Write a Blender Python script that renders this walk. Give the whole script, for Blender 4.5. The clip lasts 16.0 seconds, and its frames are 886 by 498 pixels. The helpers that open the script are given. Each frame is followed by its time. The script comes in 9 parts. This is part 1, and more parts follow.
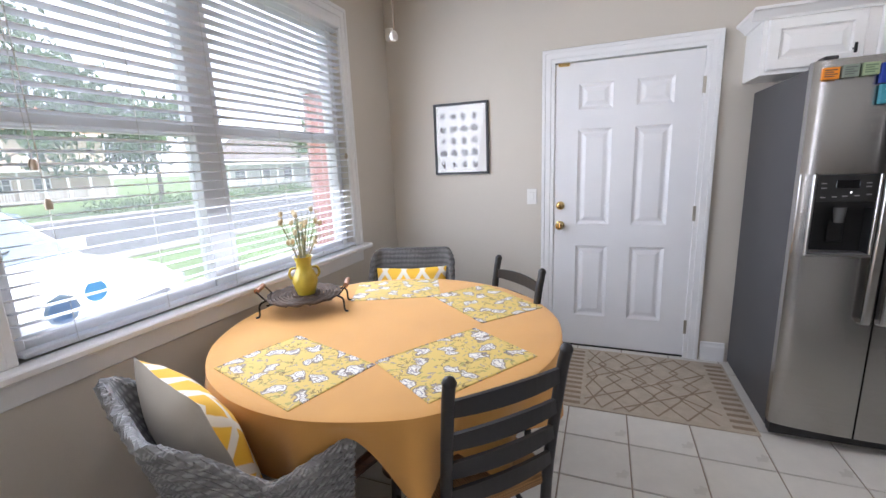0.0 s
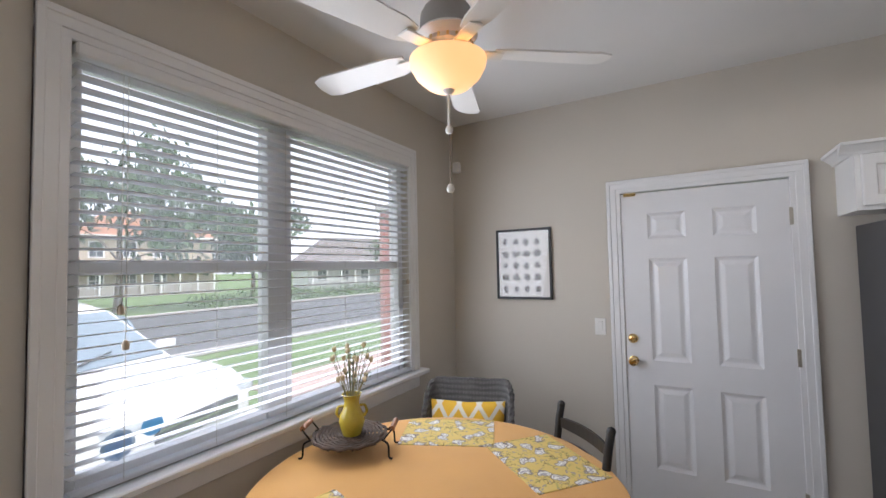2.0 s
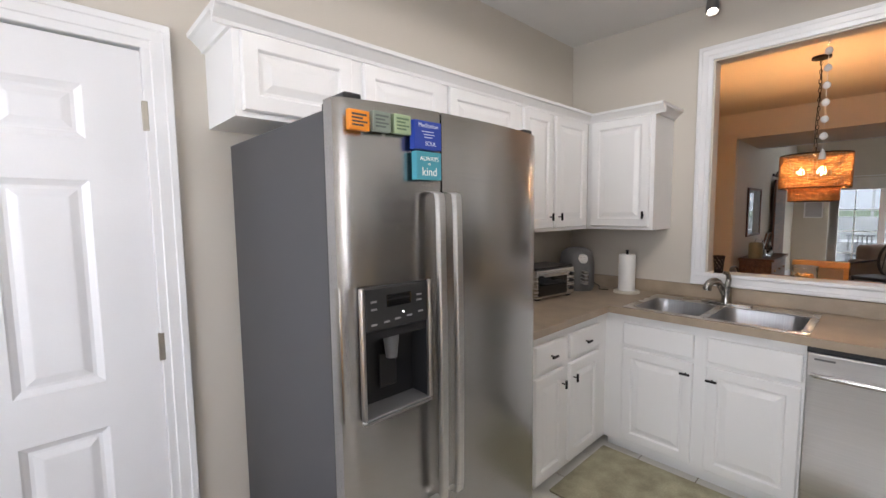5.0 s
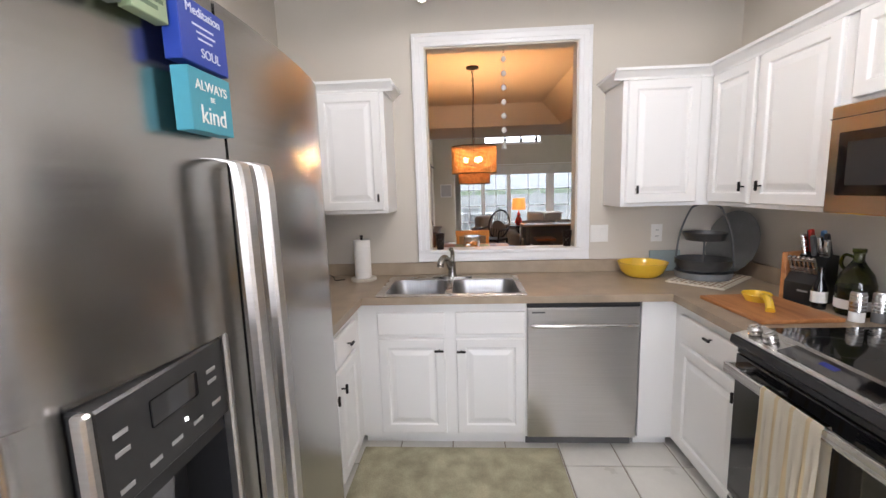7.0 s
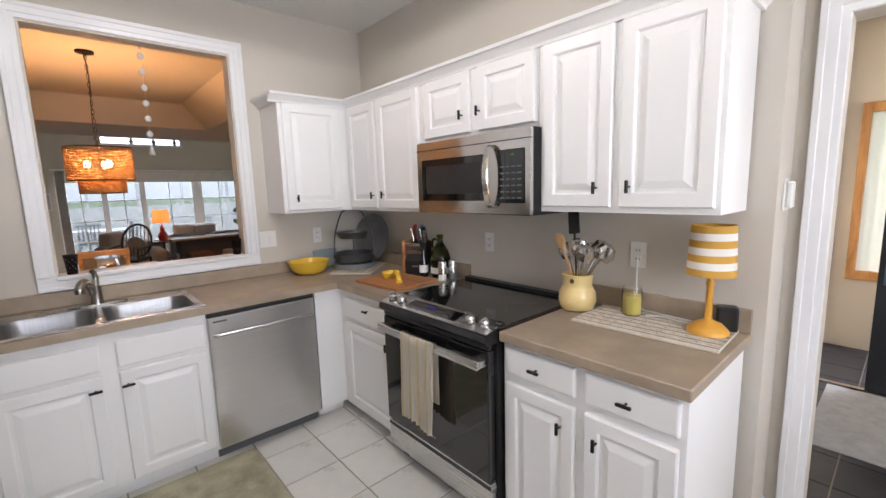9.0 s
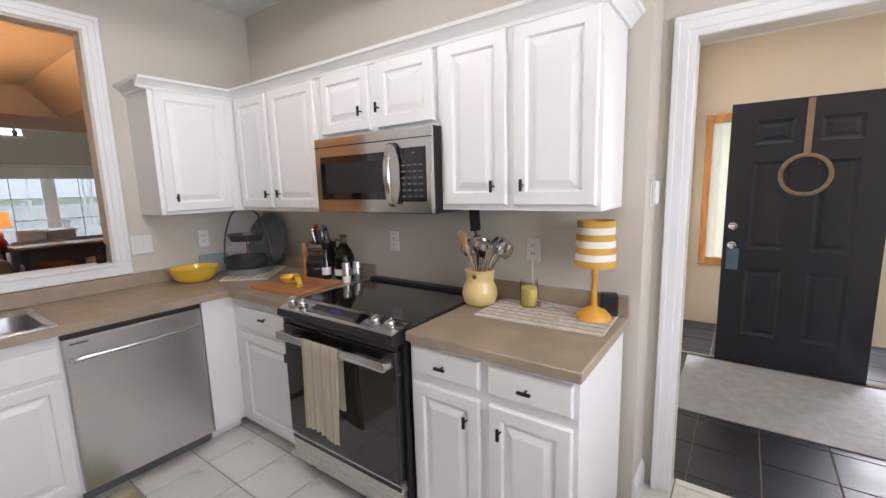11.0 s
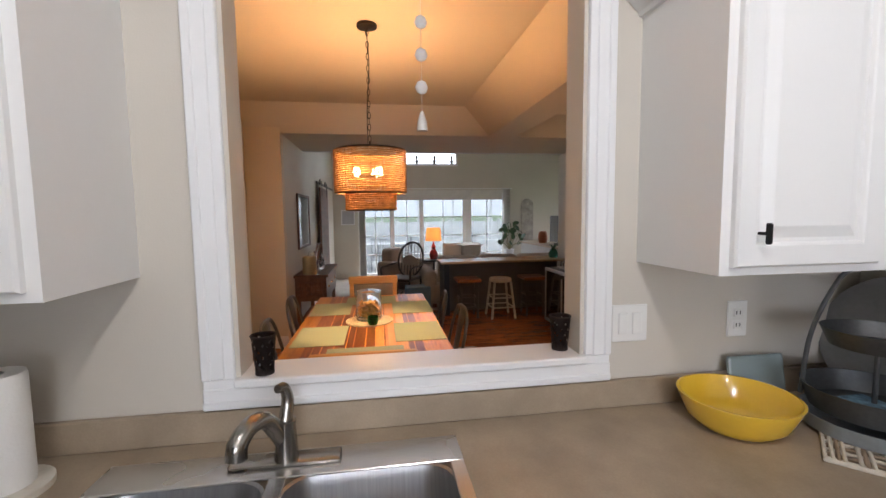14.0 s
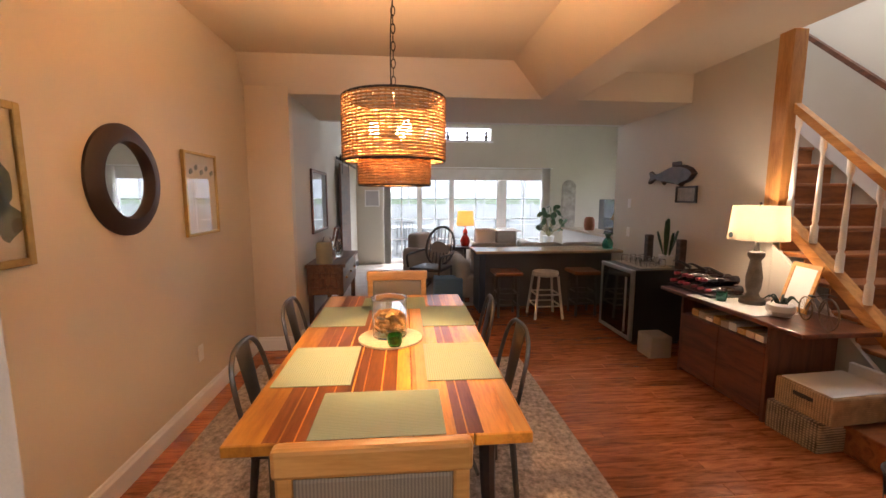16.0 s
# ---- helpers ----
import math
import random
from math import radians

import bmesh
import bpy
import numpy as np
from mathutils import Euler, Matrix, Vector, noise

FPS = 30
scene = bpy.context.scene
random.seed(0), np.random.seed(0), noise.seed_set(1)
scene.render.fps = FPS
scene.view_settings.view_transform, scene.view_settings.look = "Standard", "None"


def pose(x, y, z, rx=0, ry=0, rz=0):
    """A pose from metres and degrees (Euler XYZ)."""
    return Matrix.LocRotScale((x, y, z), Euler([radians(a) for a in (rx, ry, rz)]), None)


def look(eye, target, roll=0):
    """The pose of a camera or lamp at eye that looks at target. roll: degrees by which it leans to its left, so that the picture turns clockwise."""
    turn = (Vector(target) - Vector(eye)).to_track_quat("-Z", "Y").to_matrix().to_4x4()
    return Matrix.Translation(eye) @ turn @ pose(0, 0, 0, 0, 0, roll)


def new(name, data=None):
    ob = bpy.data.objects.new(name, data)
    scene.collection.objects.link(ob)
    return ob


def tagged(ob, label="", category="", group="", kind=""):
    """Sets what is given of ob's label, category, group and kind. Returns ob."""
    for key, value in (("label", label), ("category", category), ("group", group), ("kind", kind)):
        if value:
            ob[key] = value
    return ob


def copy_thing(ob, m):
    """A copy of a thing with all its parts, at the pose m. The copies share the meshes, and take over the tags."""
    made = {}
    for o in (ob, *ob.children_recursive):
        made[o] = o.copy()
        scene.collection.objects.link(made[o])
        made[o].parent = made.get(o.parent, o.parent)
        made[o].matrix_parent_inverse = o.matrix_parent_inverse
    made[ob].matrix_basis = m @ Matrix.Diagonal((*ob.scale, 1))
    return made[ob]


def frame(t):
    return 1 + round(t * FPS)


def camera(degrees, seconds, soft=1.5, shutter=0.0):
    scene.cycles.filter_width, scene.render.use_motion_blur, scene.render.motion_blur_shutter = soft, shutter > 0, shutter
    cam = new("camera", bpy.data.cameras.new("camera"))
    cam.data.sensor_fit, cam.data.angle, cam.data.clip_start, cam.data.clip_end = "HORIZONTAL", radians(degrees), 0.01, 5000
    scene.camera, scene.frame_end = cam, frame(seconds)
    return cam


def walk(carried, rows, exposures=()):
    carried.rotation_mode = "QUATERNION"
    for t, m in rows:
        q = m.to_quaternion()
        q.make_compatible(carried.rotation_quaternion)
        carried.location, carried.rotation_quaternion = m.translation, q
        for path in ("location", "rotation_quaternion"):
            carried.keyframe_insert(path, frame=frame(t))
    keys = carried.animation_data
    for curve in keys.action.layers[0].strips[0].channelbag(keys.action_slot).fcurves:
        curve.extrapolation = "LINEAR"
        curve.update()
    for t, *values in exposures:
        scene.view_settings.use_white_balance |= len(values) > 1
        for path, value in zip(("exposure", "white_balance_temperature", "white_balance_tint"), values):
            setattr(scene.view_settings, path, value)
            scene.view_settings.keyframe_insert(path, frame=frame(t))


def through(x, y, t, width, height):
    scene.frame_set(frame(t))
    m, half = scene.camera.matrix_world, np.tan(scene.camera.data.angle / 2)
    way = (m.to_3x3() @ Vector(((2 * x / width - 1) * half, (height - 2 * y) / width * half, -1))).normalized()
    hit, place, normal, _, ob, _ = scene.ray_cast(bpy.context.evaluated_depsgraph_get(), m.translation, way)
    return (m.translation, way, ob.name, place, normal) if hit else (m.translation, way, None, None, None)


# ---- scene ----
cam = camera(93.4, 16.0)
PATH = [
    (0, (0.796, 0.937, 1.414), (0.084, 2.762, 1.013), -2.3),
    (0.5, (0.83, 0.971, 1.48), (-0.146, 2.697, 1.218), -2.7),
    (1, (0.821, 0.983, 1.536), (-0.263, 2.663, 1.489), -1.9),
    (1.5, (0.853, 0.983, 1.584), (-0.255, 2.647, 1.655), -1.3),
    (2, (0.836, 1.031, 1.577), (-0.175, 2.755, 1.666), -1.2),
    (2.5, (0.804, 1.215, 1.57), (0.046, 3.065, 1.615), -1.5),
    (3, (0.754, 1.487, 1.558), (0.403, 3.456, 1.545), -1.7),
    (3.5, (0.815, 1.731, 1.53), (0.964, 3.724, 1.465), -1.5),
    (4, (0.939, 1.948, 1.537), (1.601, 3.831, 1.414), -1.1),
    (4.3, (0.992, 2.038, 1.5), (1.885, 3.824, 1.378), -1.0),
    (4.5, (1.018, 2.123, 1.509), (2.067, 3.819, 1.361), -0.8),
    (5, (1.093, 2.332, 1.49), (2.456, 3.786, 1.317), -0.7),
    (5.2, (1.139, 2.394, 1.479), (2.604, 3.743, 1.299), -0.7),
    (7.3, (1.31, 2.88, 1.5), (3.287, 2.763, 1.224), -1.6),
    (7.5, (1.26, 2.879, 1.489), (3.223, 2.602, 1.222), -1.5),
    (8, (1.136, 2.907, 1.495), (3.009, 2.261, 1.218), -1.5),
    (8.5, (1.09, 2.949, 1.502), (2.802, 1.956, 1.217), -1.7),
    (9, (1.069, 3.03, 1.5), (2.552, 1.719, 1.215), -1.7),
    (9.2, (1.034, 3.024, 1.491), (2.426, 1.615, 1.213), -1.6),
    (10.25, (1.04, 3.04, 1.505), (2.08, 1.36, 1.205), -1.4),
    (11.3, (1.125, 2.97, 1.482), (2.413, 1.468, 1.188), -1.4),
    (11.5, (1.197, 2.947, 1.469), (2.594, 1.545, 1.184), -1.1),
    (12, (1.443, 2.829, 1.488), (3.086, 1.724, 1.208), -1.0),
    (12.5, (1.794, 2.772, 1.489), (3.606, 1.967, 1.231), -0.7),
    (13, (2.2, 2.775, 1.501), (4.111, 2.23, 1.277), -0.6),
    (13.5, (2.604, 2.743, 1.52), (4.558, 2.366, 1.324), -0.7),
    (14, (3.008, 2.739, 1.518), (4.978, 2.438, 1.351), -0.7),
    (14.5, (3.307, 2.742, 1.517), (5.285, 2.517, 1.328), -0.9),
    (15, (3.577, 2.729, 1.487), (5.56, 2.542, 1.311), -0.9),
    (15.5, (3.734, 2.722, 1.507), (5.714, 2.545, 1.288), -0.3),
    (16, (3.868, 2.737, 1.497), (5.844, 2.559, 1.249), 0.1),
]
EXPOSURES = [(0, 0.4, 5950, 17), (0.5, 0.25, 5850, 15), (1.5, -0.22, 5850, 14), (2.0, -0.25, 6150, 16), (2.5, -0.15, 6700, 19), (3.0, -0.12, 7300, 24), (3.5, 0.2, 7700, 26), (4.0, 0.65, 6450, 17), (4.5, 0.8, 6250, 16), (5.0, 0.78, 6300, 16),
             (7.3, 1.12, 6300, 17), (8.5, 0.95, 6250, 17), (11.5, 0.85, 6250, 17), (12.5, 1.05, 6200, 17), (14, 0.97, 6150, 15), (15, 1.13, 6250, 15), (15.5, 1.3, 6250, 17), (16, 1.55, 6300, 18)]
walk(cam, [(t, look(eye, target, roll)) for t, eye, target, roll in PATH], EXPOSURES)

# ---- world, sun, large lights ----
world = bpy.data.worlds.new("sky")
scene.world = world
world.use_nodes = True
_wn = world.node_tree.nodes
_sky = _wn.new("ShaderNodeTexSky")
_sky.sky_type = "NISHITA"
_sky.sun_disc = False
_sky.sun_elevation = radians(63)
_sky.sun_rotation = radians(127)
_sky.dust_density = 6.0
_sky.ozone_density = 0.6
_haze = _wn.new("ShaderNodeMix")
_haze.data_type = "RGBA"
_haze.inputs["Factor"].default_value = 0.62
_haze.inputs["B"].default_value = (19.0, 19.7, 20.8, 1)
world.node_tree.links.new(_sky.outputs["Color"], _haze.inputs["A"])
world.node_tree.links.new(_haze.outputs["Result"], _wn["Background"].inputs["Color"])
_wn["Background"].inputs["Strength"].default_value = 0.15


def lamp(name, kind, m, energy, color=(1, 1, 1), size=0.1, size_y=None, spot=60, blend=0.6):
    data = bpy.data.lights.new(name, kind)
    data.energy, data.color = energy, color
    if kind == "AREA":
        data.size = size
        if size_y:
            data.shape, data.size_y = "RECTANGLE", size_y
    elif kind == "SUN":
        data.angle = radians(size)
    else:
        data.shadow_soft_size = size
        if kind == "SPOT":
            data.spot_size, data.spot_blend = radians(spot), blend
    ob = new(name, data)
    ob.matrix_world = m
    return ob


WARM = (1.0, 0.56, 0.24)
SOFT = (1.0, 0.74, 0.48)
DAY = (0.90, 0.95, 1.0)
lamp("sun", "SUN", look((8, -6, 20), (0, 0, 0)), 5.0, (1.0, 0.96, 0.90), 0.6)
# daylight that the sky sends through the real openings
lamp("window_daylight", "AREA", look((-0.79, 2.51, 1.60), (3, 2.51, 1.10)), 34, DAY, 1.70, 1.30)
lamp("slider_daylight", "AREA", look((14.2, 1.4, 2.75), (10.6, 1.4, 0.3)), 150, DAY, 3.4, 1.2)
lamp("entry_daylight", "AREA", look((0.35, -1.85, 1.4), (0.9, 1.5, 0.8)), 60, (0.97, 0.98, 1.0), 1.2, 1.7)

# ---- materials ----


def tree(name):
    m = bpy.data.materials.new(name)
    m.use_nodes = True
    nt = m.node_tree
    return m, nt, nt.nodes["Principled BSDF"]


def put(nt, kind, **values):
    n = nt.nodes.new(kind)
    for key, v in values.items():
        n.inputs[key.replace("_", " ")].default_value = v
    return n


def coords(nt, scale=(1, 1, 1), kind="Object"):
    tc = nt.nodes.new("ShaderNodeTexCoord")
    mp = nt.nodes.new("ShaderNodeMapping")
    mp.inputs["Scale"].default_value = scale
    mp.inputs["Location"].default_value = (0.137, 0.291, 0.413)
    nt.links.new(tc.outputs[kind], mp.inputs["Vector"])
    return mp.outputs["Vector"]


def ramp(nt, fac, stops):
    r = nt.nodes.new("ShaderNodeValToRGB")
    e = r.color_ramp.elements
    while len(e) < len(stops):
        e.new(0.5)
    for el, (p, c) in zip(e, stops):
        el.position, el.color = p, (*c, 1)
    nt.links.new(fac, r.inputs["Fac"])
    return r.outputs["Color"]


def shade(c, k):
    return tuple(min(1.0, max(0.0, v * k)) for v in c)


def pmat(name, base, rough=0.5, metal=0.0, var=0.06, scale=3.0, fine=90.0, bump=0.05, stretch=(1, 1, 1), coat=0.0, spec=None,
         piece=0.0, rvar=0.08, sheen=0.0):
    """A surface with two scales of colour variation, uneven gloss and fine relief."""
    m, nt, p = tree(name)
    v = coords(nt, stretch)
    n1, n2 = put(nt, "ShaderNodeTexNoise", Scale=scale, Detail=4.0), put(nt, "ShaderNodeTexNoise", Scale=fine, Detail=3.0)
    for n in (n1, n2):
        nt.links.new(v, n.inputs["Vector"])
    c = ramp(nt, n1.outputs["Fac"], [(0.3, shade(base, 1 - var)), (0.7, shade(base, 1 + var))])
    mix = nt.nodes.new("ShaderNodeMix")
    mix.data_type, mix.blend_type = "RGBA", "MULTIPLY"
    mix.inputs["Factor"].default_value = 0.6
    g = ramp(nt, n2.outputs["Fac"], [(0.3, (1 - var, 1 - var, 1 - var)), (0.7, (1, 1, 1))])
    nt.links.new(c, mix.inputs["A"])
    nt.links.new(g, mix.inputs["B"])
    out = mix.outputs["Result"]
    if piece:
        info = nt.nodes.new("ShaderNodeObjectInfo")
        hsv = nt.nodes.new("ShaderNodeHueSaturation")
        mr = put(nt, "ShaderNodeMapRange", To_Min=1 - piece, To_Max=1 + piece)
        nt.links.new(info.outputs["Random"], mr.inputs["Value"])
        nt.links.new(mr.outputs["Result"], hsv.inputs["Value"])
        nt.links.new(out, hsv.inputs["Color"])
        out = hsv.outputs["Color"]
    nt.links.new(out, p.inputs["Base Color"])
    rr = put(nt, "ShaderNodeMapRange", To_Min=max(0.02, rough - rvar), To_Max=min(1, rough + rvar))
    nt.links.new(n1.outputs["Fac"], rr.inputs["Value"])
    nt.links.new(rr.outputs["Result"], p.inputs["Roughness"])
    p.inputs["Metallic"].default_value = metal
    p.inputs["Coat Weight"].default_value = coat
    p.inputs["Sheen Weight"].default_value = sheen
    if spec is not None:
        p.inputs["Specular IOR Level"].default_value = spec
    if bump:
        b = put(nt, "ShaderNodeBump", Strength=bump, Distance=0.01)
        nt.links.new(n2.outputs["Fac"], b.inputs["Height"])
        nt.links.new(b.outputs["Normal"], p.inputs["Normal"])
    return m


def glass(name, color=(1, 1, 1), rough=0.0, ior=1.45):
    m, nt, p = tree(name)
    p.inputs["Base Color"].default_value = (*color, 1)
    p.inputs["Transmission Weight"].default_value = 1
    p.inputs["Roughness"].default_value = rough
    p.inputs["IOR"].default_value = ior
    return m


def veiled_pane(name, veil=0.13, tint=(1, 1, 1)):
    """Window glass with a translucent veil mixed in to imitate glare from the sky."""
    m, nt, p = tree(name)
    p.inputs["Transmission Weight"].default_value = 1
    p.inputs["Roughness"].default_value = 0.0
    p.inputs["IOR"].default_value = 1.02
    p.inputs["Base Color"].default_value = (*tint, 1)
    veil_bsdf = put(nt, "ShaderNodeBsdfTranslucent", Color=(0.9, 0.93, 0.96, 1))
    n = put(nt, "ShaderNodeTexNoise", Scale=5.0, Detail=4.0)
    nt.links.new(coords(nt), n.inputs["Vector"])
    mr = put(nt, "ShaderNodeMapRange", To_Min=veil * 0.8, To_Max=veil * 1.2)
    nt.links.new(n.outputs["Fac"], mr.inputs["Value"])
    mx = nt.nodes.new("ShaderNodeMixShader")
    nt.links.new(mr.outputs["Result"], mx.inputs["Fac"])
    nt.links.new(p.outputs[0], mx.inputs[1])
    nt.links.new(veil_bsdf.outputs[0], mx.inputs[2])
    nt.links.new(mx.outputs[0], nt.nodes["Material Output"].inputs["Surface"])
    return m


def glow(name, color, strength, base=(0.8, 0.7, 0.5)):
    m, nt, p = tree(name)
    p.inputs["Base Color"].default_value = (*base, 1)
    p.inputs["Emission Color"].default_value = (*color, 1)
    p.inputs["Emission Strength"].default_value = strength
    return m


def weave(name, base, sx=70, sz=70, rough=0.8, dark=0.45, hole=0.0, rows="X"):
    """Woven strands: two crossing waves for colour and relief; hole lets light through the gaps."""
    m, nt, p = tree(name)
    v = coords(nt)
    w1, w2 = put(nt, "ShaderNodeTexWave", Scale=sx, Distortion=1.5, Detail=1.0), put(nt, "ShaderNodeTexWave", Scale=sz, Distortion=1.5, Detail=1.0)
    w1.bands_direction, w2.bands_direction = rows, "Z"
    for w in (w1, w2):
        nt.links.new(v, w.inputs["Vector"])
    mul = nt.nodes.new("ShaderNodeMath")
    mul.operation = "MULTIPLY"
    nt.links.new(w1.outputs["Fac"], mul.inputs[0])
    nt.links.new(w2.outputs["Fac"], mul.inputs[1])
    n = put(nt, "ShaderNodeTexNoise", Scale=14.0, Detail=4.0)
    nt.links.new(v, n.inputs["Vector"])
    add = nt.nodes.new("ShaderNodeMath")
    nt.links.new(mul.outputs["Value"], add.inputs[0])
    nt.links.new(n.outputs["Fac"], add.inputs[1])
    c = ramp(nt, add.outputs["Value"], [(0.35, shade(base, dark)), (0.95, base), (1.0, shade(base, 1.2))])
    nt.links.new(c, p.inputs["Base Color"])
    p.inputs["Roughness"].default_value = rough
    b = put(nt, "ShaderNodeBump", Strength=0.6, Distance=0.006)
    nt.links.new(mul.outputs["Value"], b.inputs["Height"])
    nt.links.new(b.outputs["Normal"], p.inputs["Normal"])
    return m


def stripes(name, bands, axis="Y", scale=8.0, rough=0.8, distort=0.3, bump=0.2):
    m, nt, p = tree(name)
    v = coords(nt)
    w = put(nt, "ShaderNodeTexWave", Scale=scale, Distortion=distort, Detail=1.0)
    w.wave_profile, w.bands_direction = "SAW", axis
    nt.links.new(v, w.inputs["Vector"])
    r = ramp(nt, w.outputs["Fac"], bands)
    nt.links.new(r, p.inputs["Base Color"])
    p.inputs["Roughness"].default_value = rough
    n = put(nt, "ShaderNodeTexNoise", Scale=220.0, Detail=2.0)
    nt.links.new(v, n.inputs["Vector"])
    b = put(nt, "ShaderNodeBump", Strength=bump, Distance=0.004)
    nt.links.new(n.outputs["Fac"], b.inputs["Height"])
    nt.links.new(b.outputs["Normal"], p.inputs["Normal"])
    return m


def wood(name, dark, light, scale=2.0, along="X", rough=0.35, coat=0.1, piece=0.0, rings=5.0):
    m, nt, p = tree(name)
    st = {"X": (0.12, 1, 1), "Y": (1, 0.12, 1), "Z": (1, 1, 0.12)}[along]
    v = coords(nt, st)
    if piece:
        info = nt.nodes.new("ShaderNodeObjectInfo")
        off = nt.nodes.new("ShaderNodeVectorMath")
        off.operation = "MULTIPLY_ADD"
        comb = nt.nodes.new("ShaderNodeCombineXYZ")
        for k in ("X", "Y", "Z"):
            nt.links.new(info.outputs["Random"], comb.inputs[k])
        nt.links.new(comb.outputs["Vector"], off.inputs[0])
        off.inputs[1].default_value = (37, 53, 71)
        nt.links.new(v, off.inputs[2])
        v = off.outputs["Vector"]
    n = put(nt, "ShaderNodeTexNoise", Scale=scale * rings, Detail=6.0, Distortion=1.2)
    f = put(nt, "ShaderNodeTexNoise", Scale=scale * 60, Detail=2.0)
    for q in (n, f):
        nt.links.new(v, q.inputs["Vector"])
    add = nt.nodes.new("ShaderNodeMath")
    add.operation = "MULTIPLY_ADD"
    add.inputs[1].default_value = 0.3
    nt.links.new(f.outputs["Fac"], add.inputs[0])
    nt.links.new(n.outputs["Fac"], add.inputs[2])
    c = ramp(nt, add.outputs["Value"], [(0.45, dark), (0.62, tuple((a + b) / 2 for a, b in zip(dark, light))), (0.8, light)])
    if piece:
        hsv = nt.nodes.new("ShaderNodeHueSaturation")
        mr = put(nt, "ShaderNodeMapRange", To_Min=1 - piece, To_Max=1 + piece)
        nt.links.new(info.outputs["Random"], mr.inputs["Value"])
        nt.links.new(mr.outputs["Result"], hsv.inputs["Value"])
        nt.links.new(c, hsv.inputs["Color"])
        c = hsv.outputs["Color"]
    nt.links.new(c, p.inputs["Base Color"])
    p.inputs["Roughness"].default_value = rough
    p.inputs["Coat Weight"].default_value = coat
    p.inputs["Coat Roughness"].default_value = 0.15
    b = put(nt, "ShaderNodeBump", Strength=0.12, Distance=0.004)
    nt.links.new(add.outputs["Value"], b.inputs["Height"])
    nt.links.new(b.outputs["Normal"], p.inputs["Normal"])
    return m


def thin(name, base, through=.4, rough=.45):
    """A thin pale sheet that lets part of the light through."""
    m = pmat(name, base, rough, var=.03, fine=200, bump=.05)
    nt = m.node_tree
    p = nt.nodes["Principled BSDF"]
    t = nt.nodes.new("ShaderNodeBsdfTranslucent")
    t.inputs["Color"].default_value = (*base, 1)
    mx = put(nt, "ShaderNodeMixShader", Fac=through)
    nt.links.new(p.outputs[0], mx.inputs[1])
    nt.links.new(t.outputs[0], mx.inputs[2])
    nt.links.new(mx.outputs[0], nt.nodes["Material Output"].inputs["Surface"])
    return m


def trellis(name, ground, line, cell=8.0):
    """Printed diamonds: two crossing bands in a second colour over a plain ground."""
    m, nt, p = tree(name)
    v = coords(nt)
    fac = None
    for s in (1, -1):
        d = nt.nodes.new("ShaderNodeVectorMath")
        d.operation = "DOT_PRODUCT"
        d.inputs[1].default_value = (cell, 0, s * cell * .75)
        nt.links.new(v, d.inputs[0])
        pp = nt.nodes.new("ShaderNodeMath")
        pp.operation, pp.inputs[1].default_value = "PINGPONG", .5
        nt.links.new(d.outputs["Value"], pp.inputs[0])
        if fac is None:
            fac = pp.outputs[0]
        else:
            mn = nt.nodes.new("ShaderNodeMath")
            mn.operation = "MINIMUM"
            nt.links.new(fac, mn.inputs[0])
            nt.links.new(pp.outputs[0], mn.inputs[1])
            fac = mn.outputs[0]
    c = ramp(nt, fac, [(.10, line), (.13, ground)])
    nt.links.new(c, p.inputs["Base Color"])
    p.inputs["Roughness"].default_value = .9
    n = put(nt, "ShaderNodeTexNoise", Scale=380.0, Detail=2.0)
    nt.links.new(v, n.inputs["Vector"])
    b = put(nt, "ShaderNodeBump", Strength=.25, Distance=.003)
    nt.links.new(n.outputs["Fac"], b.inputs["Height"])
    nt.links.new(b.outputs["Normal"], p.inputs["Normal"])
    return m


